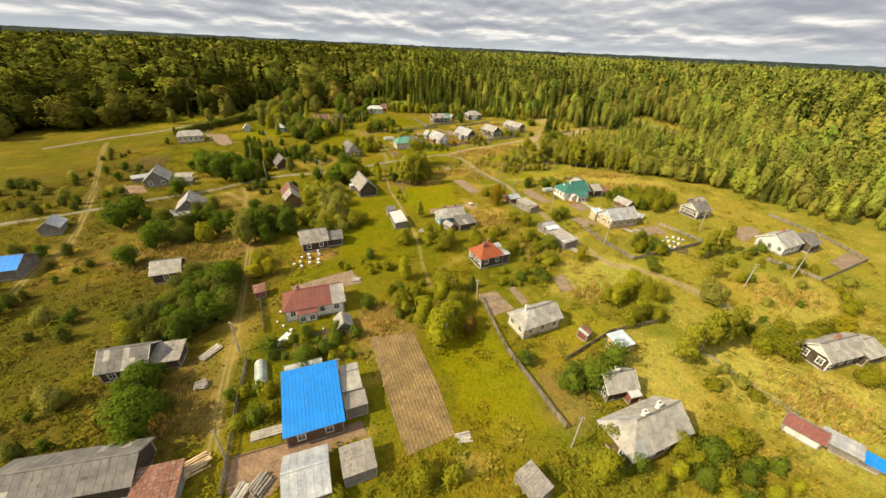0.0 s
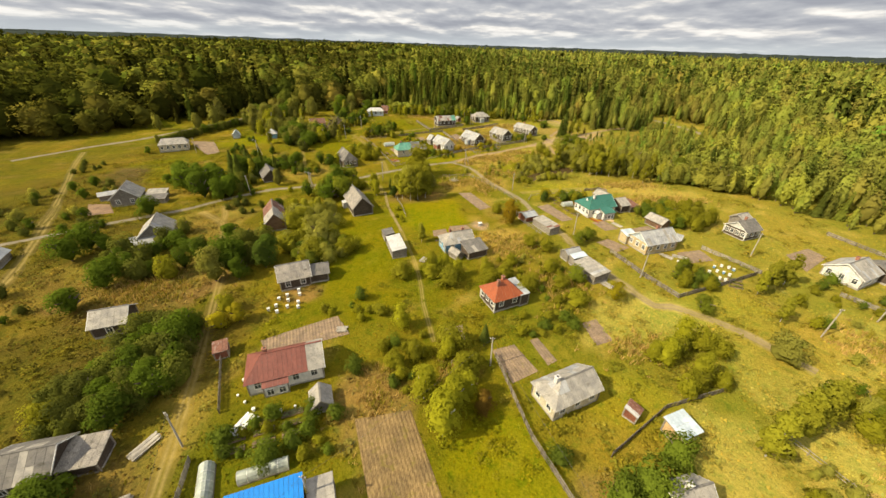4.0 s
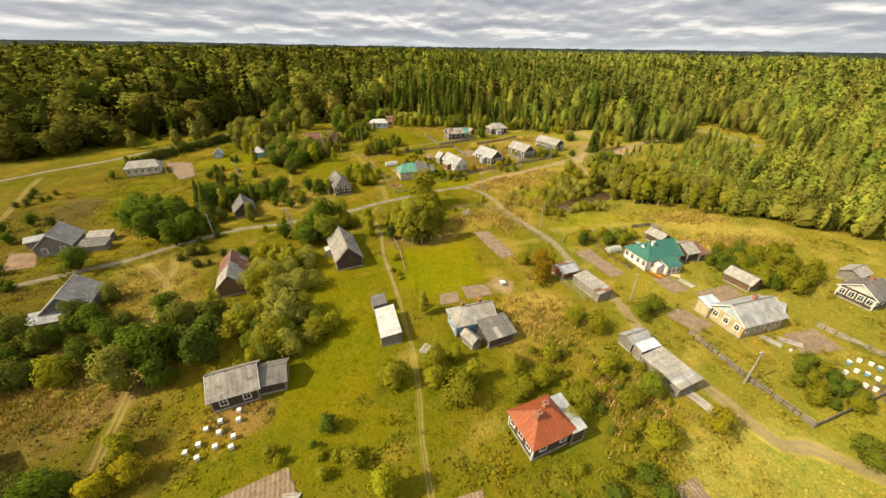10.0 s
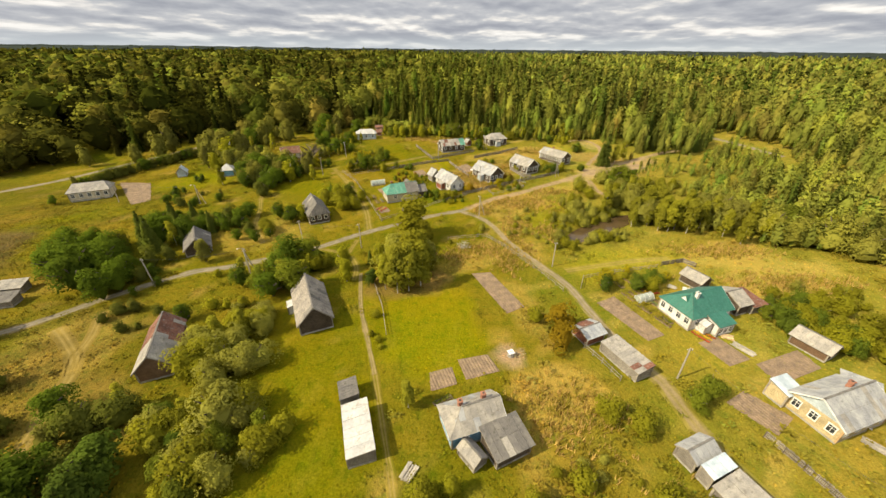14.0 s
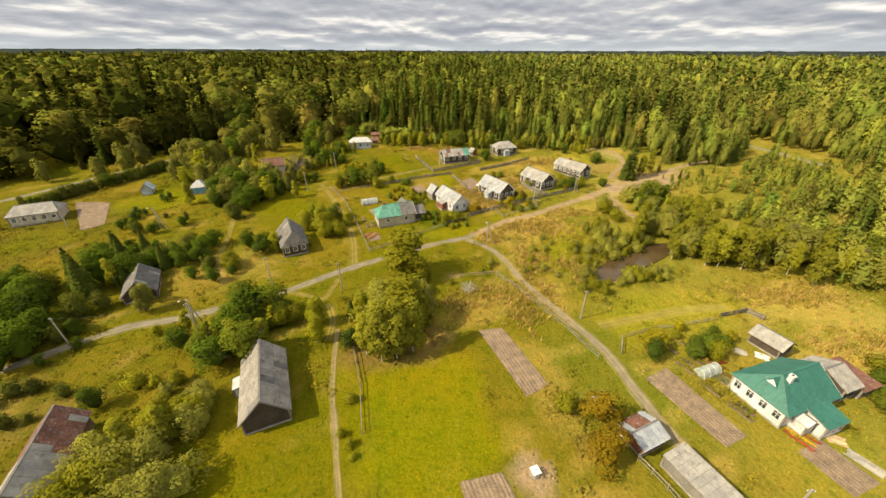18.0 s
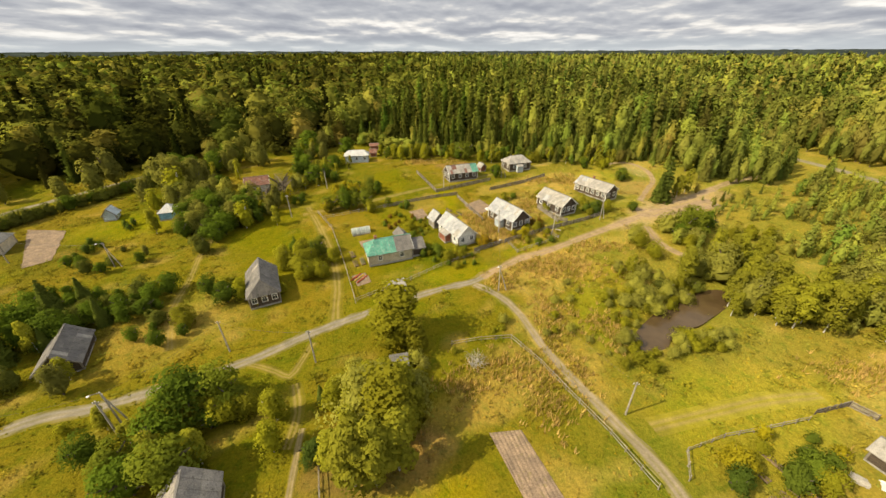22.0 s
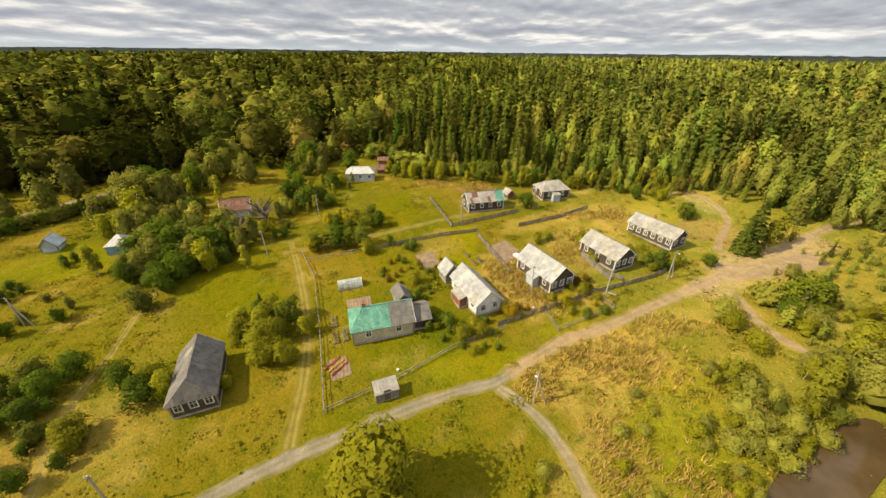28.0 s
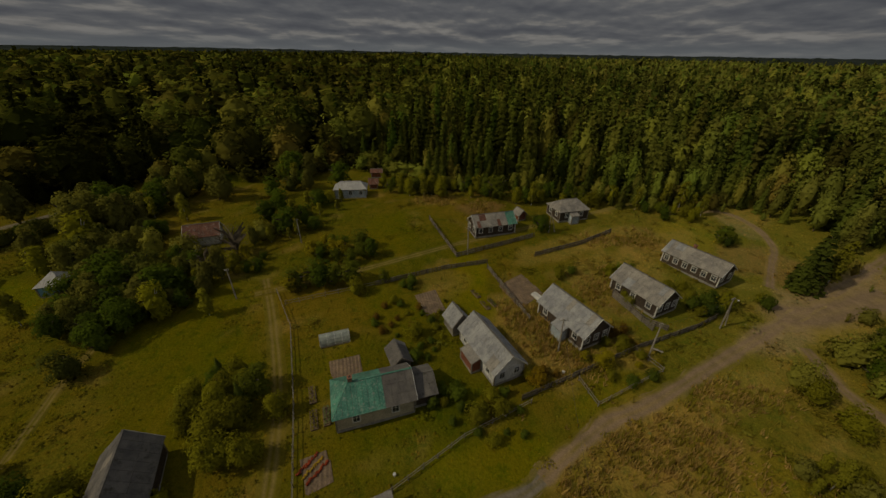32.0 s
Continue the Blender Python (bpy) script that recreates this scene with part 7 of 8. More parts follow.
tree("linden", -30.6, 204.4, 6)
tree("dead", -56.8, 207.3, 7)
tree("linden", -60.6, 245.0, 6)
tree("hazel", -58.2, 251.2, 5)
tree("willow", -64.6, 212.4, 6)
tree("linden", 67.0, 193.2, 7)
tree("willow", 59.3, 192.5, 6)
tree("apple", 55.8, 205.5, 3)
tree("apple", 61.7, 231.1, 4)
tree("spruce", 67.6, 212.6, 13.5)
tree("birch", 77.2, 217.3, 9)
tree("willow", 11.4, 156.4, 2.5)
tree("linden", -18.5, 206.9, 3)
tree("hazel", -23.1, 202.7, 4)
tree("maple", 20.4, 188.8, 3.5)
tree("hazel", 24.5, 192.6, 3)
tree("rowan", 9.7, 184.6, 3)
tree("apple", 31.9, 213.0, 4)
tree("apple", 43.5, 204.4, 4)
tree("hazel", 47.4, 204.7, 4)
tree("hazel", 0.9, 178.2, 3)
tree("hazel", 3.9, 179.8, 3)
tree("hazel", -2.5, 197.8, 3)
tree("hazel", -10.0, 193.1, 3)
tree("linden", 16.9, 230.4, 5)
tree("hazel", 17.8, 211.6, 3)
tree("willow", 46.1, 165.6, 3.7)
tree("willow", 52.0, 169.7, 3.1)
tree("willow", -60.8, 180.2, 5)
tree("birch", -48.2, 194.5, 6)
tree("linden", -60.4, 185.0, 6)
tree("birch", -79.3, 189.1, 7)
tree("birch", -52.3, 205.1, 8)
tree("birch_yellow", -88.5, 202.3, 8)
tree("birch", -9.3, 126.5, 11)
tree("birch", -6.9, 126.9, 11.5)
tree("birch", -4.5, 128.8, 10)
tree("birch", -12.1, 127.9, 9)
tree("aspen", -6.6, 134.4, 11)
tree("linden", -30.7, 126.0, 8)
tree("birch", -29.4, 128.9, 7)
tree("birch", -33.6, 128.1, 7)
tree("birch_yellow", -21.1, 130.7, 6)
tree("spruce", -72.6, 143.5, 10)
tree("birch", -69.2, 146.7, 7)
tree("linden", -66.4, 149.2, 6)
tree("linden", -69.2, 123.6, 8)
tree("linden", -76.0, 126.2, 9)
tree("linden", -68.0, 126.4, 7)
tree("linden", -69.1, 131.0, 7)
tree("linden", -83.5, 130.7, 8)
tree("linden", -62.6, 157.2, 5)
tree("linden", -58.5, 160.2, 5)
tree("linden", -66.5, 154.3, 5)
tree("birch_yellow", -56.9, 138.5, 6)
tree("willow", -31.5, 105.4, 5.6)
tree("willow", -30.0, 106.6, 5)
tree("willow", -33.5, 105.7, 4.6)
tree("willow", -32.1, 114.2, 5)
tree("birch_yellow", -41.6, 162.2, 5.5)
tree("linden", -43.3, 128.6, 5)
tree("birch_yellow", -34.4, 176.1, 5.5)
tree("linden", -31.1, 179.8, 5)
tree("linden", 62.9, 118.6, 3.2)
tree("chestnut", 35.1, 127.7, 4)
tree("apple", 45.0, 129.4, 4.5)
tree("hazel", 45.7, 128.0, 4)
tree("hazel", 43.7, 152.3, 2.8)
tree("willow", 38.9, 148.6, 2.5)
tree("willow", 32.3, 152.0, 3.7)
tree("birch", 42.0, 172.9, 5.0)
tree("willow", 26.7, 169.0, 1.9)
tree("hazel", -33.7, 173.5, 5)
tree("hazel", -37.6, 175.3, 5)
tree("hazel", -31.8, 174.6, 5.5)
tree("hazel", -34.9, 178.7, 4.5)
tree("linden", -44.2, 161.2, 5)
tree("linden", -48.4, 163.1, 5)
tree("birch", -82.3, 202.2, 9)
tree("linden", -62.3, 186.6, 6.5)
tree("birch", -68.0, 189.2, 7)
tree("linden", -60.1, 189.3, 6.5)
tree("birch_yellow", -59.7, 194.0, 8)
tree("linden", -67.0, 197.1, 8)
tree("linden", -58.8, 197.7, 7.5)
tree("linden", -69.7, 186.8, 5.5)
tree("birch", -93.4, 205.9, 10)
tree("birch", -92.0, 219.5, 12)
tree("birch_yellow", -100.0, 220.5, 11)
tree("birch", -85.7, 218.4, 11)
tree("spruce", 65.6, 211.6, 9)
tree("birch", 72.0, 213.0, 8)
tree("linden", 65.6, 191.0, 5)
tree("willow", 64.7, 193.0, 6.5)
tree("linden", 70.4, 193.4, 5)
tree("hazel", 49.3, 185.3, 4.2)
tree("hazel", 61.3, 184.8, 4)
tree("willow", 28.1, 166.0, 1.5)
tree("linden", -35.5, 203.3, 5)
tree("linden", -32.6, 205.6, 5)
tree("linden", -28.4, 204.9, 5.5)
tree("linden", -25.0, 206.2, 5.5)
tree("linden", -54.0, 236.0, 7)
tree("maple", -36.3, 202.2, 4.5)
tree("birch", -141.4, 206.3, 9)
tree("birch", -122.4, 207.9, 8)
tree("birch", 73.6, 79.5, 8)
tree("birch", 78.9, 81.1, 8.5)
tree("birch", 70.1, 77.7, 6)
tree("apple", 86.8, 79.9, 3)
tree("apple", 91.0, 82.1, 3)
tree("hazel", 83.5, 78.2, 2.6)
tree("hazel", 76.6, 74.8, 3)

# ---- thickets ----
def thicket(x, y, rx, ry, count, kinds, lo, hi):
    """Bushes scattered over an oval, clear of roads and roofs."""
    made = tries = 0
    while made < count and tries < count * 12:
        tries += 1
        a, r = random.uniform(0, 6.283), math.sqrt(random.random())
        px, py = x + rx * r * math.cos(a), y + ry * r * math.sin(a)
        if BUSY[min(max(int(py * 2), 0), 619), min(max(int((px + 140) * 2), 0), 559)] or any((px - u) ** 2 + (py - v) ** 2 < 3.2 for u, v in TREES):
            continue
        tree(random.choice(kinds), px, py, random.uniform(lo, hi))
        made += 1


thicket(-37.5, 107.0, 3.5, 4.0, 9, ("willow", "hazel", "willow"), 4.5, 6.5)
thicket(-35.5, 115.5, 3.5, 3.5, 6, ("willow", "hazel"), 3.0, 5.0)
thicket(-42.5, 120.5, 3.0, 3.0, 4, ("hazel", "willow"), 2.0, 3.2)
thicket(-36.0, 94.5, 4.0, 3.5, 7, ("willow", "hazel", "birch"), 4.0, 6.0)
thicket(26, 80, 7, 9, 22, ("hazel", "hazel", "birch_yellow", "apple"), 1.0, 2.2)
thicket(19, 86, 6, 5, 8, ("hazel", "willow"), 0.9, 1.8)
thicket(20, 68, 7, 4, 9, ("hazel", "hazel", "apple"), 1.5, 3.0)
thicket(-30, 92, 7, 6, 13, ("hazel", "linden", "willow"), 2.5, 5.5)
thicket(-66, 88, 10, 10, 15, ("linden", "hazel", "linden"), 3.0, 6.0)
thicket(-48, 92, 6, 8, 10, ("linden", "birch", "hazel"), 3.0, 6.0)
thicket(-47, 58, 7, 9, 34, ("alder", "alder", "linden"), 3.5, 5.5)
thicket(-52, 50, 5, 5, 10, ("alder", "alder"), 3.0, 5.0)
thicket(-44, 33, 4, 5, 6, ("linden", "hazel"), 3.5, 6.5)
thicket(2, 56, 3, 6, 6, ("birch_yellow", "hazel"), 3.0, 6.5)
thicket(-22, 44, 7, 4, 10, ("apple", "hazel"), 1.4, 2.8)
thicket(-28, 34, 4, 4, 5, ("apple", "hazel"), 1.4, 2.8)
thicket(-6, 60, 4, 8, 8, ("hazel", "apple"), 1.5, 3.2)
thicket(44, 58, 8, 5, 9, ("hazel", "birch_yellow"), 2.5, 5.0)
thicket(38, 22, 9, 5, 14, ("hazel", "apple", "birch_yellow"), 2.0, 4.5)
thicket(50, 38, 5, 5, 6, ("hazel", "willow"), 1.5, 3.0)
thicket(66, 48, 8, 5, 8, ("hazel", "linden"), 2.0, 4.5)
thicket(70, 117, 6, 9, 26, ("apple", "hazel", "apple"), 2.5, 4.2)
thicket(80, 124, 8, 5, 8, ("hazel", "willow"), 1.5, 3.5)
thicket(40, 163, 8, 3, 16, ("willow", "hazel"), 1.8, 3.4)
thicket(34, 149, 2.5, 3, 6, ("willow", "hazel"), 1.6, 2.8)
thicket(47, 153, 4, 2.5, 8, ("willow", "hazel"), 2.0, 3.4)
thicket(64, 163, 5, 7, 16, ("birch", "willow", "birch"), 4.0, 8.0)
thicket(26, 155, 8, 9, 10, ("willow", "hazel"), 0.9, 2.0)
thicket(70, 200, 7, 5, 5, ("willow", "linden"), 2.0, 4.0)
thicket(66, 172, 6, 7, 12, ("birch", "birch", "willow"), 5.0, 9.5)
thicket(80, 160, 10, 6, 18, ("birch", "birch", "willow"), 5.0, 10.0)
thicket(98, 152, 10, 6, 16, ("birch", "green_maple", "willow"), 5.0, 10.0)
thicket(110, 142, 6, 6, 10, ("birch", "willow", "alder"), 5.0, 11.0)
thicket(78, 186, 10, 8, 14, ("willow", "birch", "hazel"), 2.0, 5.0)
thicket(57, 176, 4, 4, 6, ("willow", "birch"), 3.0, 6.0)
thicket(-52, 152, 7, 4, 7, ("linden", "hazel"), 2.0, 4.0)
thicket(-72, 152, 9, 7, 15, ("linden", "linden", "spruce", "hazel"), 3.0, 7.0)
thicket(-88, 140, 9, 8, 13, ("linden", "hazel", "linden"), 3.0, 7.0)
thicket(-66, 128, 6, 4, 6, ("hazel", "linden"), 2.0, 4.0)
thicket(-60, 199, 8, 8, 20, ("birch", "linden", "birch_yellow"), 3.0, 5.5)
thicket(-80, 214, 9, 8, 20, ("birch", "linden", "birch_yellow", "willow"), 3.5, 7.0)
thicket(-48, 226, 9, 9, 12, ("linden", "birch", "willow"), 3.0, 7.0)
thicket(-30, 216, 7, 4, 13, ("linden", "linden", "maple"), 3.0, 5.0)
thicket(-90, 228, 14, 8, 14, ("birch", "birch_yellow", "linden"), 5.0, 10.0)
thicket(-36, 178, 5, 5, 9, ("hazel", "hazel", "spruce"), 2.0, 4.0)
thicket(14, 250, 14, 4, 5, ("birch", "birch_yellow", "linden"), 4.0, 8.0)
thicket(60, 247, 14, 4, 5, ("birch", "spruce"), 4.0, 8.0)
thicket(-14, 252, 7, 4, 8, ("birch", "birch_yellow"), 4.0, 8.0)
thicket(2, 178, 6, 3, 7, ("hazel", "apple"), 1.0, 2.2)
thicket(24, 188, 8, 4, 7, ("hazel", "maple", "apple"), 1.2, 2.6)
thicket(40, 207, 5, 5, 6, ("apple", "hazel"), 1.5, 3.0)
thicket(-6, 196, 4, 8, 8, ("hazel", "apple"), 0.8, 2.0)
thicket(58.5, 83, 5, 4, 18, ("apple", "hazel", "green_maple"), 2.2, 3.6)
thicket(46, 132, 5, 3, 7, ("apple", "hazel", "maple"), 1.2, 3.0)
thicket(-58, 118, 6, 5, 6, ("hazel", "willow"), 1.5, 3.5)
thicket(-12, 112, 2, 8, 4, ("hazel",), 1.0, 2.0)
thicket(-18, 70, 6, 3, 6, ("hazel", "apple"), 1.5, 3.0)
thicket(-36, 130, 5, 5, 8, ("linden", "birch", "hazel"), 3.0, 6.0)

for k in range(34):
    tree(random.choice(("linden", "alder", "alder")), -127 + 24 * k / 33 + random.uniform(-1.1, 1.1), 187 + 37 * k / 33 + random.uniform(-1.1, 1.1), random.uniform(3.0, 4.8))
tree("old_alder", -129, 185.5, 4.5)
tree("old_alder", -116.3, 213.5, 12)
tree("old_alder", -118, 222.5, 13)
tree("old_alder", -90.5, 214.2, 13)
tree("birch_yellow", -87.2, 211.0, 10)
tree("linden", -124.5, 172.2, 3.4)
thicket(-96, 226, 12, 7, 14, ("old_alder", "linden", "alder"), 4.0, 8.0)
thicket(-136, 152, 9, 8, 7, ("alder", "willow"), 1.4, 2.8)
thicket(-84, 242, 14, 6, 12, ("birch", "linden", "birch_yellow"), 6.0, 11.0)
thicket(-56, 258, 12, 6, 8, ("birch", "linden"), 5.0, 10.0)
thicket(-92, 66, 14, 12, 18, ("hazel", "linden", "willow"), 1.6, 4.0)
thicket(-76, 50, 12, 9, 14, ("hazel", "linden", "willow"), 1.4, 3.6)
thicket(-58, 26, 8, 6, 8, ("hazel", "linden"), 1.4, 3.0)
thicket(-100, 104, 10, 8, 12, ("hazel", "willow", "linden"), 1.5, 3.6)
thicket(78, 62, 12, 7, 9, ("hazel", "willow", "apple"), 1.2, 3.0)
thicket(92, 74, 8, 5, 8, ("apple", "hazel"), 1.2, 2.6)
thicket(104, 62, 10, 7, 6, ("willow", "hazel"), 1.2, 3.2)
thicket(-84, 176, 12, 6, 9, ("hazel", "linden"), 1.5, 4.0)
thicket(-118, 100, 10, 12, 10, ("hazel", "willow"), 1.5, 4.0)

# gardens between the houses of the upper street
thicket(-3.5, 180.5, 2.6, 3.2, 9, ("apple", "hazel", "apple"), 1.4, 2.8)
thicket(3.4, 181.4, 1.8, 2.0, 5, ("hazel", "apple"), 1.6, 2.8)
thicket(10.5, 185.6, 3.0, 1.4, 6, ("hazel", "maple", "plum"), 1.0, 2.0)
thicket(-8.4, 189.5, 2.2, 2.6, 7, ("apple", "hazel"), 1.2, 2.4)
thicket(-13.6, 196.5, 4.5, 5.0, 12, ("hazel", "apple", "plum"), 0.9, 2.0)
thicket(-13.4, 206.0, 1.6, 2.0, 3, ("chestnut", "apple"), 1.8, 2.6)
thicket(24.6, 194.4, 2.6, 2.6, 7, ("apple", "hazel", "plum"), 1.6, 3.0)
thicket(30.6, 213.2, 2.2, 2.4, 6, ("willow", "hazel"), 2.2, 3.6)
thicket(29.6, 205.0, 1.0, 1.6, 3, ("willow", "hazel"), 2.2, 3.2)
thicket(43.0, 204.0, 3.4, 2.0, 8, ("apple", "hazel", "chestnut"), 1.8, 3.0)
thicket(56.0, 206.2, 1.6, 1.2, 3, ("hazel", "rowan"), 1.6, 2.6)
thicket(16.6, 234.4, 1.8, 1.6, 4, ("linden", "chestnut"), 2.6, 3.6)
thicket(61.2, 228.8, 1.6, 1.4, 3, ("green_maple", "chestnut"), 2.6, 3.6)
tree("apple", 20.9, 213.3, 2.2)
# scrub between the far gardens and the wood
thicket(-4, 255, 12, 4, 13, ("birch_yellow", "hazel", "linden", "willow"), 2.2, 5.0)
thicket(30, 251, 14, 3, 13, ("birch_yellow", "hazel", "linden"), 2.4, 5.5)
thicket(56, 243, 10, 4, 9, ("hazel", "linden", "birch_yellow"), 2.0, 4.5)
thicket(-24, 256, 8, 5, 10, ("linden", "birch_yellow", "hazel"), 2.5, 5.5)
thicket(-44, 240, 6, 7, 9, ("linden", "birch", "hazel"), 2.5, 5.5)
# alders round the cabins of the western garden
thicket(-68, 196, 7, 7, 22, ("old_alder", "alder", "linden", "old_alder"), 4.5, 8.0)
thicket(-66, 189.5, 4.5, 2.0, 7, ("alder", "linden"), 2.5, 4.5)
thicket(-82, 208, 6, 5, 8, ("old_alder", "birch_yellow", "alder"), 5.0, 9.0)
thicket(-61, 206, 5, 4, 9, ("linden", "birch_yellow", "alder"), 3.0, 5.5)
thicket(-50, 210, 5, 4, 9, ("hazel", "linden", "maple"), 1.8, 3.4)
tree("dead", -53.5, 213.0, 9)
tree("dead", -56.0, 215.5, 8)
thicket(-90, 181, 3, 2.4, 5, ("chestnut", "apple"), 1.6, 2.6)
thicket(-88.5, 192, 1.8, 1.6, 3, ("chestnut", "linden"), 1.8, 2.6)
thicket(-64, 158.5, 7.5, 3.2, 22, ("linden", "alder", "linden"), 2.4, 4.0)
thicket(-77, 158.5, 6, 4, 14, ("linden", "alder"), 2.4, 4.2)
thicket(-35, 176.5, 4.5, 4.4, 11, ("hazel", "linden", "hazel"), 2.4, 4.4)
# birches and herbs south of the small shed
thicket(-8.5, 136.8, 6.0, 3.6, 22, ("birch", "birch_yellow", "willow", "birch"), 5.0, 9.0)
thicket(-3.4, 144.4, 1.6, 2.4, 5, ("willow", "hazel"), 1.8, 3.0)
thicket(-34, 136.5, 6.5, 3.4, 14, ("green_maple", "linden", "hazel"), 3.5, 6.5)
# wet ground beside the western track
thicket(-116, 128, 12, 10, 9, ("alder", "linden", "willow"), 2.0, 4.2)
thicket(-128, 112, 10, 10, 8, ("alder", "alder", "linden"), 2.2, 4.6)
# banks of the pond
thicket(41.5, 162.8, 4.5, 2.0, 12, ("willow", "hazel", "willow"), 1.6, 3.0)
thicket(50.5, 168.2, 4.5, 1.8, 10, ("willow", "hazel", "alder"), 1.8, 3.2)
thicket(34.6, 157.4, 2.4, 2.4, 8, ("willow", "hazel"), 1.0, 2.0)
thicket(57.6, 174.0, 3.4, 2.4, 9, ("willow", "alder", "birch"), 3.0, 5.0)
thicket(46.5, 151.6, 5.0, 1.8, 9, ("willow", "hazel", "willow"), 1.6, 3.0)
thicket(33.0, 147.6, 3.0, 1.2, 6, ("hazel", "willow"), 1.0, 2.0)
thicket(41.6, 172.6, 3.6, 2.6, 9, ("willow", "birch", "hazel"), 2.6, 4.6)
thicket(62.4, 188.4, 3.4, 2.2, 8, ("willow", "linden"), 3.5, 5.5)
thicket(25.6, 163.4, 1.6, 1.4, 4, ("willow",), 1.4, 2.2)
thicket(10.6, 153.9, 1.4, 1.0, 3, ("hazel",), 1.0, 1.5)
for x, y, h in ((52.2, 170.4, 8.5), (63.0, 178.2, 9), (64.4, 175.0, 9.5), (60.6, 163.4, 10), (57.6, 163.2, 8.5), (65.8, 164.2, 9.5), (63.4, 158.8, 10), (67.2, 157.6, 9), (71.0, 158.4, 9.5), (70.4, 173.6, 8.5)):
    tree("birch", x, y, h)


# ---- grass ----
def grass_places(rng, count):
    y = 14 + 236 * rng.uniform(0, 1, count) ** 1.25
    x = rng.uniform(-1, 1, count) * np.minimum(62 + y * 0.75, 132)
    ok = ~BUSY[np.clip((y * 2).astype(int), 0, 619), np.clip(((x + 140) * 2).astype(int), 0, 559)]
    ok &= (soft_noise(x, y, 0.05, 61) + rng.normal(0, 0.5, count) > -0.35) & (edge_depth(x, y) < 0)
    p = np.c_[x, y][ok]
    tint = cover(p[:, 0], p[:, 1])
    return p, np.clip(tint * rng.uniform(0.85, 1.25, (len(p), 1)) * (1 + np.array([0.08, 0, -0.1]) * rng.normal(0, 1, (len(p), 1))), 0, 1)


def build_grass():
    """Low tussocks of laid grass, and taller weeds between them."""
    rng = np.random.default_rng(77)
    p, col = grass_places(rng, 105000)
    n = len(p)
    r = rng.uniform(0.10, 0.30, n)
    a = rng.uniform(0, 6.28, n)
    base = np.c_[p, lay(p[:, 0], p[:, 1])]
    v = np.zeros((n, 4, 3))
    for k in range(3):
        d = np.c_[np.cos(a + k * 2.0944), np.sin(a + k * 2.0944), np.zeros(n)]
        v[:, k] = base + d * (r * rng.uniform(0.7, 1.4, n))[:, None] - np.array([0, 0, 0.03])
    mown = np.clip((col[:, 0] / (col[:, 2] + 1e-4) - 12) / 14, 0, 1)
    v[:, 3] = base + np.c_[rng.normal(0.02, 0.08, (n, 2)), r * rng.uniform(0.7, 1.7, n) * (1 - 0.55 * mown)]
    f = (np.array([[0, 1, 3], [1, 2, 3], [2, 0, 3]])[None] + 4 * np.arange(n)[:, None, None]).reshape(-1, 3)
    me = big_mesh("grass", v.reshape(-1, 3), f, grass_blades, np.repeat(col, 4, 0), "cover")
    tagged(new("grass", me), "rough meadow grass standing in low tussocks", "grass", "", "stuff")
    # tall herbs, nettles and suckers in rounded masses between the gardens
    p, col = grass_places(rng, 30000)
    x, y = p.T
    dense = soft_noise(x, y, 0.035, 83) + 0.5 * soft_noise(x, y, 0.12, 84) + 0.55 * np.clip((-x - 38) / 25, 0, 1) + 0.75 * ((x > 6) & (x < 33) & (y > 62) & (y < 104)) + 0.6 * ((x > -50) & (x < -24) & (y > 58) & (y < 80)) + 0.6 * ((x > 18) & (x < 44) & (y > 150) & (y < 172)) + 0.25 * (y < 45) + 0.3 * ((x > 0) & (x < 75) & (y < 100)) + 0.15 * (y > 140)
    lawn = np.clip((col[:, 0] / (col[:, 2] + 1e-4) - 12) / 10, 0, 1)
    ok = dense - 0.8 * lawn > 0.24 + 0.2 * rng.normal(size=len(p))
    p, col = p[ok], col[ok]
    n = len(p)
    tint = col * 0.85 + np.where(rng.uniform(0, 1, (n, 1)) < 0.75, np.array([[0.125, 0.142, 0.012]]), np.array([[0.19, 0.165, 0.03]])) * 0.3
    var = []
    for i in range(8):
        own = np.random.default_rng(900 + i)
        spot = own.normal(0, 0.42, (20, 2))
        c = np.c_[spot, 0.75 * np.exp(-(spot ** 2).sum(1)) * own.uniform(0.5, 1.2, 20)]
        lean = own.normal(0, 0.5, (20, 3)) + np.array([0, 0, 1.0])
        soft = own.normal(0, 0.25, (20, 3)) + np.array([0, 0, 1.0])
        var.append((leaf_clumps(c, lean / np.linalg.norm(lean, axis=1, keepdims=True), 0.17, own, 0.2), np.repeat(soft / np.linalg.norm(soft, axis=1, keepdims=True), 3, 0)))
    v, f, t, nv = plant(p, 0.3 + 0.8 * rng.uniform(0, 1, n) ** 2.0, var, np.clip(tint * rng.uniform(0.85, 1.15, (n, 1)), 0, 1), rng, 1.5)
    tagged(new("weeds", big_mesh("weeds", v, f, weed_leaf, t, "cover", nv)), "tall weeds and nettles massed in the rough grass", "weeds", "", "stuff")


def grass_material(name, rounded):
    m, nt, paint = leafy(name, 0.2, rounded)
    at = nt.nodes.new("ShaderNodeAttribute")
    at.attribute_name = "cover"
    geo = nt.nodes.new("ShaderNodeNewGeometry")
    paint(mix_color(nt, 1.0, at.outputs["Color"], ramp_node(nt, geo.outputs["Random Per Island"], [(0.0, (0.88,) * 3), (1.0, (1.2, 1.18, 1.1))]), "MULTIPLY"))
    return m


grass_blades, weed_leaf = grass_material("grass_blades", False), grass_material("weed_leaf", True)
build_grass()


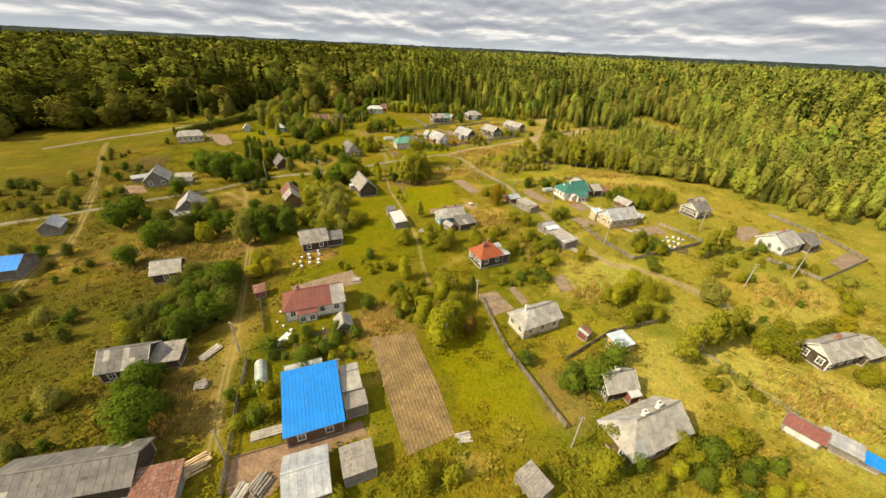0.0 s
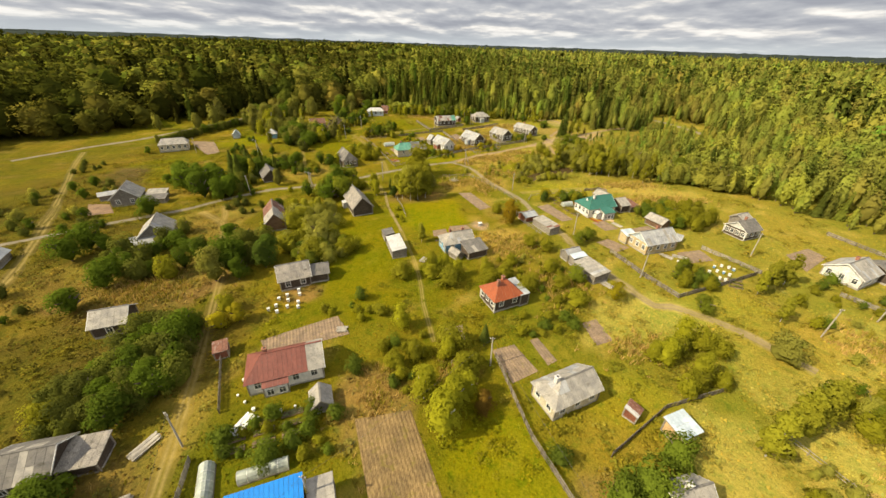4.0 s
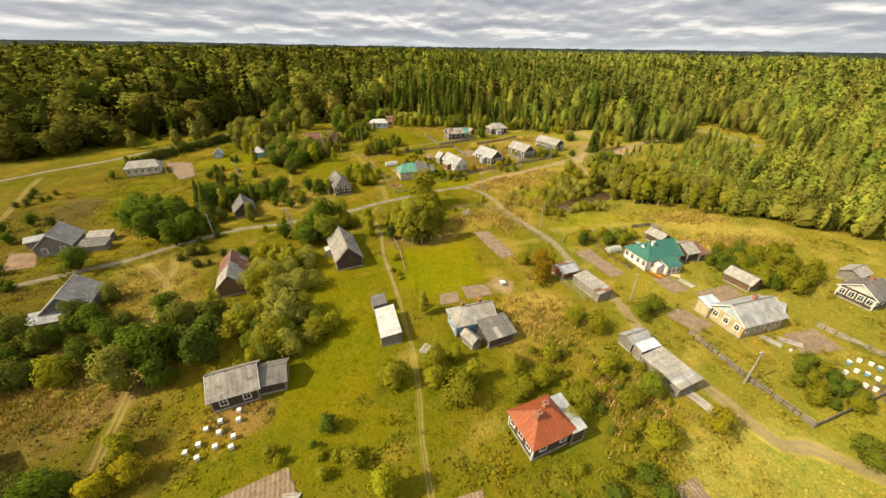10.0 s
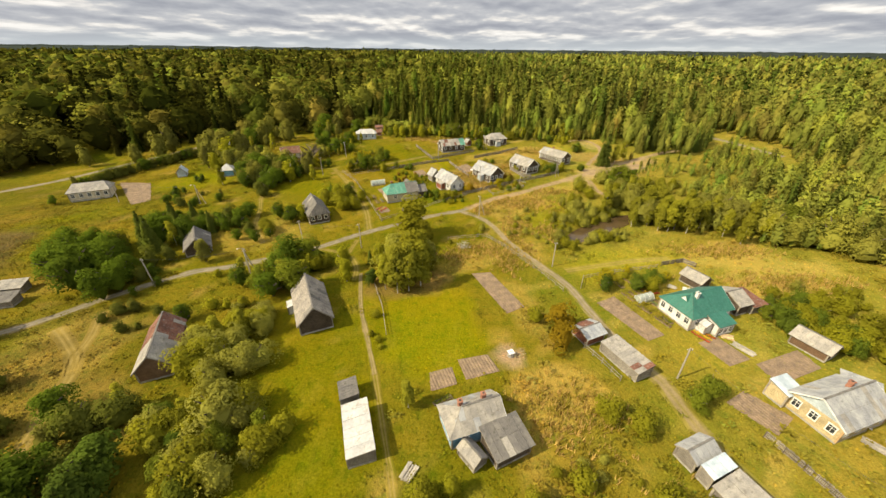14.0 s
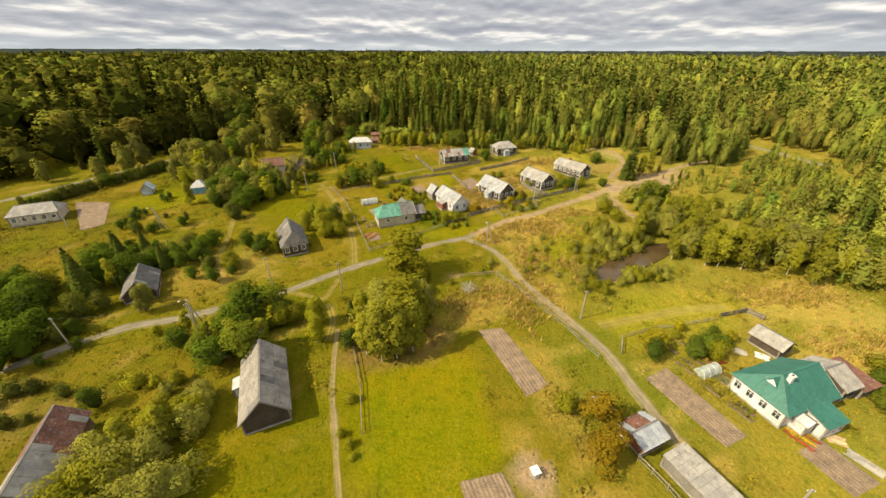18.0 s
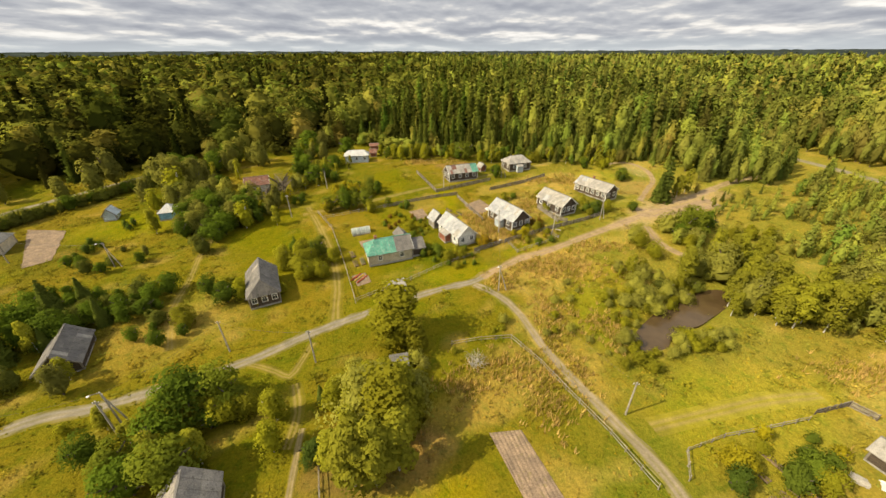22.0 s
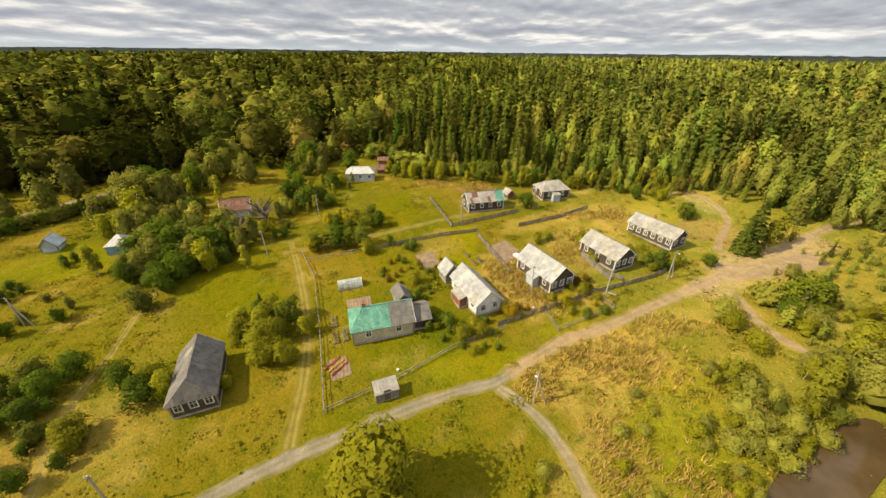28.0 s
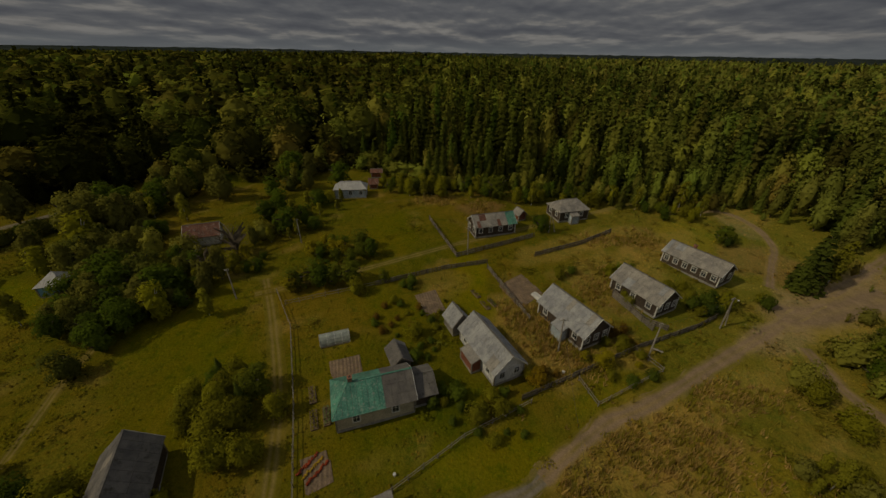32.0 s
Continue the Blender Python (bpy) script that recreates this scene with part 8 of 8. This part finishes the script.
def build_dry_grass():
    """Tall bleached grass and stalks, upright, on the unmown patches."""
    rng = np.random.default_rng(123)
    p = np.concatenate([np.array([x, y]) + rng.normal(0, 0.5, (int(rx * ry * 7), 2)) * np.array([rx, ry]) for x, y, rx, ry in (
        (18, 97, 7, 7), (27, 80, 7, 7), (28, 176, 9, 7), (73, 145, 14, 4), (78, 131, 18, 4), (61, 33, 9, 7), (-10, 50, 3, 8), (31, 155, 5, 6), (8, 199, 4, 6), (-61, 77, 11, 5),
        (1, 56, 2.5, 7), (19, 150, 3, 9), (16, 190, 4, 5), (44, 170, 6, 4), (36, 62, 7, 4), (82, 62, 9, 5), (-41, 30, 4, 7), (-7, 263, 6, 4), (12, 194, 4, 5), (2, 244, 4, 5), (42, 229, 4, 5), (25, 208, 4, 5), (13, 170, 4, 4), (20, 176, 6, 4), (38, 185, 8, 3), (22, 160, 4, 6), (11, 146, 6, 4), (4, 142, 5, 4), (16, 139, 4, 6), (30, 212, 4, 6), (33, 228, 8, 3), (-12, 248, 6, 4), (22, 144, 2, 7))])
    x, y = p.T
    p = p[~BUSY[np.clip((y * 2).astype(int), 0, 619), np.clip(((x + 140) * 2).astype(int), 0, 559)]]
    n, k = len(p), 6
    root = np.repeat(np.c_[p, lay(p[:, 0], p[:, 1]) - 0.05], k, 0) + np.c_[rng.normal(0, 0.22, (n * k, 2)), np.zeros(n * k)]
    a = rng.uniform(0, 6.28, n * k)
    side = np.c_[np.cos(a), np.sin(a), np.zeros(n * k)] * rng.uniform(0.05, 0.12, (n * k, 1))
    tip = root + np.c_[rng.normal(0.12, 0.25, (n * k, 2)), rng.uniform(0.45, 1.15, n * k)]
    v = np.stack([root - side, root + side, tip], 1).reshape(-1, 3)
    tint = np.where(rng.uniform(0, 1, (n, 1)) < 0.6, np.array([[0.42, 0.29, 0.095]]), np.array([[0.26, 0.22, 0.03]])) * rng.uniform(0.7, 1.25, (n, 1))
    up = rng.normal(0, 0.3, (n * k, 3)) + np.array([-0.3, -0.1, 0.8])
    me = big_mesh("dry_grass", v, np.arange(n * k * 3).reshape(-1, 3), grass_blades, np.repeat(tint, k * 3, 0), "cover", np.repeat(up / np.linalg.norm(up, axis=1, keepdims=True), 3, 0))
    tagged(new("dry_grass", me), "tall bleached grass standing in unmown patches", "dry grass", "", "stuff")


build_dry_grass()


# ---- small things ----
def hive(x, y, mat, yaw):
    top = empty("beehive", x, y, yaw, None, "white wooden beehive standing in the grass" if mat is paint_white else "blue wooden beehive with a white lid", "beehive", "beehives in a garden")
    part("body", box_mesh(0, 0, 0.40, 0.5, 0.5, 0.5, 0.02), mat, top)
    part("lid", box_mesh(0, 0, 0.69, 0.58, 0.58, 0.10, 0.02), paint_white, top)
    for sx in (-1, 1):
        for sy in (-1, 1):
            part("leg", box_mesh(sx * 0.2, sy * 0.2, 0.07, 0.07, 0.07, 0.24), old_wood, top)


hive(-29.9, 77.1, paint_white, 12)
hive(-29.3, 75.7, paint_white, 19)
hive(-31.7, 75.4, paint_white, 26)
hive(-28.8, 73.3, paint_white, 33)
hive(-31.0, 73.8, paint_white, 15)
hive(-33.0, 74.2, paint_white, 22)
hive(-30.5, 71.9, paint_white, 29)
hive(-28.4, 71.9, paint_white, 36)
hive(-32.8, 72.1, paint_white, 18)
hive(-33.9, 71.0, paint_white, 25)
hive(-32.0, 70.4, paint_white, 32)
hive(67.1, 87.8, paint_blue, -45)
hive(69.2, 88.2, paint_white, -40)
hive(70.5, 87.5, paint_white, -35)
hive(71.1, 86.6, paint_blue, -30)
hive(64.5, 85.7, paint_white, -25)
hive(66.6, 86.0, paint_white, -45)
hive(67.8, 85.4, paint_blue, -40)
hive(68.6, 84.5, paint_white, -35)
hive(62.3, 83.4, paint_white, -30)
hive(64.0, 83.7, paint_blue, -25)
hive(65.3, 83.2, paint_white, -45)
hive(66.2, 82.5, paint_white, -40)
hive(61.9, 81.5, paint_blue, -35)
hive(63.1, 81.2, paint_white, -30)


def tunnel(x, y, yaw, length, width, h, label):
    top = empty("greenhouse", x, y, yaw, None, label, "greenhouse", "garden greenhouses")
    n = 8
    arc = [(width / 2 * math.cos(math.pi * k / n), h * math.sin(math.pi * k / n)) for k in range(n + 1)]
    verts = [(sx * length / 2, a, z) for sx in (-1, 1) for a, z in arc]
    faces = [(k, k + 1, n + 2 + k, n + 1 + k) for k in range(n)] + [tuple(range(n + 1)), tuple(range(2 * n + 1, n, -1))]
    part("cover", mesh_from("cover", verts, faces, plastic_film), None, top)
    for i in range(max(3, int(length / 1.1) + 1)):
        px = -length / 2 + length * i / max(2, int(length / 1.1))
        bm = bmesh.new()
        for (a, z), (a2, z2) in zip(arc, arc[1:]):
            rod(bm, (px, a * 1.01, z * 1.01), (px, a2 * 1.01, z2 * 1.01), 0.03, 0.03, 5)
        part("hoop", bm, paint_white, top)
    part("base_board", box_mesh(0, -width / 2 - 0.02, 0.1, length, 0.05, 0.3), old_wood, top)
    part("base_board", box_mesh(0, width / 2 + 0.02, 0.1, length, 0.05, 0.3), old_wood, top)


tunnel(-29.0, 39.1, -67, 5.0, 1.9, 1.3, "low polythene garden tunnel among vegetables")
tunnel(-22.6, 40.8, 20, 5.8, 1.7, 1.3, "long greenhouse with white hoops and film")
tunnel(-23.4, 190.6, 24, 4.8, 2.4, 1.7, "film-covered greenhouse in a fenced garden")
tunnel(42.4, 124.6, 20, 3.6, 2.0, 1.4, "small film greenhouse beside a long bed")


def plank_stack(x, y, yaw, length, rows, mat, label, spread=0.2):
    top = empty("plank_pile", x, y, yaw, None, label, "plank pile")
    for k in range(rows):
        for j in range(5):
            bm = beam((-length / 2 + random.uniform(-spread, spread), -0.75 + j * 0.3 + random.uniform(-0.05, 0.05), 0.06 + k * 0.11),
                      (length / 2 + random.uniform(-spread, spread), -0.75 + j * 0.3 + random.uniform(-0.12, 0.12), 0.07 + k * 0.11), 0.24, 0.06)
            part("plank", bm, mat, top)


def log_pile(x, y, yaw, length, count, mat, label):
    top = empty("log_pile", x, y, yaw, None, label, "log pile")
    for k in range(count):
        row, pos = divmod(k, 5)
        bm = bmesh.new()
        r = random.uniform(0.14, 0.22)
        rod(bm, (-length / 2 + random.uniform(-0.3, 0.3), pos * 0.4 - 0.9 + row * 0.2, 0.2 + row * 0.33), (length / 2 + random.uniform(-0.3, 0.3), pos * 0.4 - 0.9 + row * 0.2 + random.uniform(-0.15, 0.15), 0.2 + row * 0.33), r, r * 0.9, 8)
        part("log", bm, mat, top)


log_pile(-31.6, 24.6, 38, 3.6, 11, cut_wood, "heap of freshly peeled yellow logs by the track")
log_pile(-33.2, 22.6, 62, 3.0, 8, cut_wood, "heap of peeled logs beside a barn")
log_pile(-22.4, 22.4, 70, 2.4, 10, old_wood, "grey stacked firewood in a farmyard")
plank_stack(-24.6, 21.4, 75, 2.4, 4, pale_wood, "pile of sawn offcuts in a farmyard")
plank_stack(-39.6, 44.0, 66, 3.6, 3, pale_wood, "bleached heap of boards in the grass")
plank_stack(-23.6, 29.6, 20, 5.5, 3, pale_wood, "long stack of grey timber by a fence")
plank_stack(-37.4, 37.2, 25, 1.6, 6, old_wood, "squat stack of old boards")
plank_stack(37.8, 80.2, -62, 3.4, 3, pale_wood, "pale boards stacked at a shed's end")
plank_stack(24.0, 118.6, -60, 3.2, 2, pale_wood, "collapsed pale boards by the lane")
plank_stack(-28.4, 47.2, 70, 3.2, 3, paint_white, "white sheets stacked along a fence")
plank_stack(61.4, 92.6, -30, 3.2, 2, pale_wood, "white planks stacked by a house wall")
plank_stack(12.6, 205.0, -60, 2.4, 3, paint_white, "white sacks and boards on a plot")
plank_stack(3.2, 28.6, 10, 2.0, 2, pale_wood, "grey boards lying in weeds")
plank_stack(-18.5, 66.2, 10, 1.8, 3, pale_wood, "small heap of pale boards")
plank_stack(-4.0, 89.5, 60, 2.0, 3, pale_wood, "heap of boards at a gate")


def well(x, y):
    top = empty("well", x, y, 20, None, "white-capped well on a round sandy patch", "well")
    bm = bmesh.new()
    bmesh.ops.create_cone(bm, cap_ends=True, segments=14, radius1=0.6, radius2=0.58, depth=0.8, matrix=Matrix.Translation((0, 0, 0.4)))
    part("ring", bm, stone, top)
    part("cap", box_mesh(0, 0, 0.86, 1.1, 1.1, 0.12, 0.03), paint_white, top)
    part("handle", box_mesh(0, 0, 0.96, 0.3, 0.06, 0.1), old_wood, top)


well(11.9, 108.8)


def brush_heap(x, y, count, label):
    top = empty("brush_heap", x, y, 0, None, label, "brush heap")
    for k in range(count):
        a = random.uniform(0, 6.28)
        bm = bmesh.new()
        l = random.uniform(0.5, 0.9) * math.sqrt(count / 10)
        rod(bm, (random.uniform(-0.8, 0.8), random.uniform(-0.8, 0.8), 0.05), (l * math.cos(a), l * math.sin(a), random.uniform(0.3, 1.5)), 0.035, 0.012, 5)
        part("branch", bm, hay, top)


brush_heap(5.8, 146.2, 70, "bleached heap of dry branches in the meadow")
brush_heap(2.4, 58.6, 14, "grey dry branches beside a bush")


def bench(x, y, yaw, label):
    top = empty("bench", x, y, yaw, None, label, "bench")
    part("seat", box_mesh(0, 0, 0.45, 1.6, 0.4, 0.06, 0.01), pale_wood, top)
    for sx in (-0.6, 0.6):
        part("leg", box_mesh(sx, 0, 0.2, 0.08, 0.32, 0.45), old_wood, top)


def bucket(x, y, r):
    top = empty("bucket", x, y, random.uniform(0, 360), None, "white plastic bucket standing in garden grass", "bucket", "garden buckets")
    bm = bmesh.new()
    bmesh.ops.create_cone(bm, cap_ends=True, segments=10, radius1=r * 0.75, radius2=r, depth=r * 2, matrix=Matrix.Translation((0, 0, r)))
    part("pail", bm, paint_white, top)
    bm = bmesh.new()
    bmesh.ops.create_cone(bm, cap_ends=True, segments=10, radius1=r * 1.08, radius2=r * 1.08, depth=r * 0.16, matrix=Matrix.Translation((0, 0, r * 2)))
    part("lid", bm, paint_white, top)


for bx, by in ((-31.4, 54.6), (-31.0, 51.8), (-29.4, 50.6), (-27.6, 49.4), (-26.4, 48.0), (-23.6, 49.2), (-21.8, 50.0), (-30.6, 57.6), (-28.6, 46.8), (59.6, 90.4), (62.2, 98.4), (-9.2, 170.2), (14.0, 187.0)):
    bucket(bx, by, random.uniform(0.16, 0.26))
bench(-37.2, 36.4, 15, "plain plank bench on short posts")
bench(30.4, 192.6, -30, "pale plank bench by a fence")


def flower_bed(x, y, yaw):
    top = empty("flower_bed", x, y, yaw, None, "rows of red and yellow flowers in a garden bed", "flower bed")
    for r in range(3):
        bm = bmesh.new()
        for k in range(26):
            bmesh.ops.create_icosphere(bm, subdivisions=1, radius=random.uniform(0.09, 0.2), matrix=Matrix.Translation((-1.6 + k * 0.125 + random.uniform(-0.05, 0.05), -0.9 + r * 0.9 + random.uniform(-0.15, 0.15), 0.2)))
        part("flower_band", bm, (flower_red, flower_gold, flower_red)[r], top)["kind"] = "stuff"


flower_red = rough_stuff("red_flower", (0.20, 0.03, 0.015), (0.34, 0.06, 0.02), (0.42, 0.12, 0.04), 2.0, 12.0)
flower_gold = rough_stuff("gold_flower", (0.30, 0.18, 0.01), (0.48, 0.30, 0.02), (0.58, 0.40, 0.05), 2.0, 12.0)
flower_bed(-19.2, 170.2, 62)
flower_bed(48.0, 113.8, -60)
flower_bed(45.2, 127.4, 10)
plank_stack(52.4, 113.7, -30, 1.8, 2, cut_wood, "heap of fresh yellow boards by a house")
plank_stack(53.2, 110.6, -62, 3.4, 2, pale_wood, "pale boards laid along a plot")
plank_stack(51.0, 129.2, -40, 1.6, 2, pale_wood, "pale boards in a kitchen garden")
plank_stack(53.8, 128.2, -35, 1.8, 2, paint_white, "white planks beside a garden shed")
plank_stack(58.8, 96.4, -20, 2.2, 3, paint_white, "white boards leaning in a yard")
plank_stack(58.2, 92.8, -55, 3.0, 2, pale_wood, "long pale boards on a plot")
plank_stack(63.6, 103.0, -40, 2.6, 3, cut_wood, "stack of fresh boards behind a house")


# ---- vegetable beds ----
bed_soil = rough_stuff("bed_soil", (0.11, 0.08, 0.045), (0.18, 0.13, 0.08), (0.25, 0.19, 0.12), 0.8, 6.0, bumps=0.9)
CROP = {"cabbage": leaf_material("cabbage_leaf", (0.10, 0.14, 0.06), (0.17, 0.21, 0.10)), "potato": leaf_material("potato_leaf", (0.07, 0.10, 0.012), (0.14, 0.17, 0.02)),
        "dill": leaf_material("dill_leaf", (0.14, 0.14, 0.012), (0.24, 0.22, 0.025)), "currant": leaf_material("currant_leaf", (0.05, 0.08, 0.01), (0.11, 0.14, 0.018))}


def veg_bed(x, y, yaw, length, width, rows, crop, h=0.4):
    """A raised bed with a plank edge and rows of plants."""
    if BUSY[min(max(int(y * 2), 0), 619), min(max(int((x + 140) * 2), 0), 559)]:
        return
    mark(x, y, 0.8)
    top = empty("vegetable_bed", x, y, yaw, None, f"raised garden bed with rows of {crop}", "garden bed", "vegetable beds")
    part("soil", box_mesh(0, 0, 0.05, length, width, 0.22, 0.03), bed_soil, top)
    rng = np.random.default_rng(int(abs(x * 31 + y * 17)))
    n = int(length * 9) * rows
    row = np.repeat(np.arange(rows), n // rows)
    c = np.c_[np.tile(np.linspace(-length / 2 + 0.15, length / 2 - 0.15, n // rows), rows), (row + 0.5) / rows * width - width / 2 + rng.normal(0, 0.07, n), 0.14 + h * rng.uniform(0.1, 1.0, n)]
    lean = rng.normal(0, 0.5, (n, 3)) + np.array([0, 0, 1.0])
    lean /= np.linalg.norm(lean, axis=1, keepdims=True)
    v = leaf_clumps(c, lean, 0.16, rng, 0.2)
    part("foliage", big_mesh("foliage", v, np.arange(len(v)).reshape(-1, 3), CROP[crop], nrm=np.repeat(lean, 3, 0)), None, top)["kind"] = "stuff"


def kitchen_garden(x, y, yaw, across, along, length, width, kinds, gap=0.7):
    cs, sn = math.cos(radians(yaw)), math.sin(radians(yaw))
    for i in range(across):
        for j in range(along):
            if random.random() < 0.14:
                continue
            u, v = (i - (across - 1) / 2) * (length + gap), (j - (along - 1) / 2) * (width + gap)
            veg_bed(x + u * cs - v * sn, y + u * sn + v * cs, yaw + random.uniform(-2, 2), length * random.uniform(0.85, 1.0), width, 2, random.choice(kinds))


kitchen_garden(44.0, 120.6, -66, 2, 4, 3.6, 0.9, ("cabbage", "dill", "dill"))
kitchen_garden(41.0, 128.4, -66, 2, 4, 3.4, 0.9, ("cabbage", "dill", "dill"))
veg_bed(46.6, 120.2, -62, 5.0, 1.0, 3, "dill", 0.6)
veg_bed(40.2, 125.6, 4, 3.4, 0.8, 2, "cabbage")
veg_bed(40.6, 127.0, 4, 3.4, 0.8, 2, "potato")
veg_bed(43.6, 118.0, -62, 2.4, 1.1, 2, "currant", 0.6)
kitchen_garden(58.4, 98.6, 20, 2, 2, 4.0, 1.0, ("potato", "currant"))
kitchen_garden(52.0, 100.4, -66, 1, 3, 4.4, 1.1, ("potato", "dill"))
kitchen_garden(-26.2, 64.6, 20, 2, 2, 5.0, 0.9, ("cabbage", "potato", "dill"))
kitchen_garden(-24.8, 46.2, 20, 3, 3, 3.0, 0.9, ("potato", "cabbage", "currant"))
kitchen_garden(-21.6, 178.6, -66, 2, 2, 3.4, 1.0, ("dill", "cabbage"))
kitchen_garden(14.6, 199.4, -60, 2, 2, 3.0, 0.9, ("currant", "dill"))
kitchen_garden(2.0, 203.6, -60, 2, 2, 3.0, 0.9, ("dill", "potato"))
kitchen_garden(-0.4, 101.2, 28, 1, 3, 3.2, 0.8, ("potato", "cabbage"))
kitchen_garden(106.0, 84.0, 30, 2, 2, 4.0, 1.1, ("cabbage", "currant", "potato"))
kitchen_garden(66.4, 82.6, -30, 2, 3, 3.2, 0.9, ("currant", "cabbage", "potato"))


# ---- wires ----
def wires():
    done = set()
    for i, (x, y, p) in enumerate(POLES):
        near = sorted((math.hypot(x - u, y - v), j) for j, (u, v, q) in enumerate(POLES) if j != i)
        for d, j in near[:1]:
            key = (min(i, j), max(i, j))
            if key in done or d > 48 or d < 6:
                continue
            done.add(key)
            q = POLES[j][2]
            pts = [p.lerp(q, k / 8) - Vector((0, 0, 0.9 * 4 * (k / 8) * (1 - k / 8))) for k in range(9)]
            across = (q - p).cross(Vector((0, 0, 1))).normalized() * 0.014
            bm = bmesh.new()
            rings = [[bm.verts.new(a + off) for off in (across, Vector((0, 0, 0.014)), -across, Vector((0, 0, -0.014)))] for a in pts]
            for r0, r1 in zip(rings, rings[1:]):
                for k in range(4):
                    bm.faces.new((r0[k], r0[(k + 1) % 4], r1[(k + 1) % 4], r1[k]))
            me = bpy.data.meshes.new("power_line")
            bm.to_mesh(me)
            bm.free()
            me.materials.append(wire_dark)
            tagged(new("power_line", me), "thin sagging wire between two poles", "power line", "power lines")


wires()
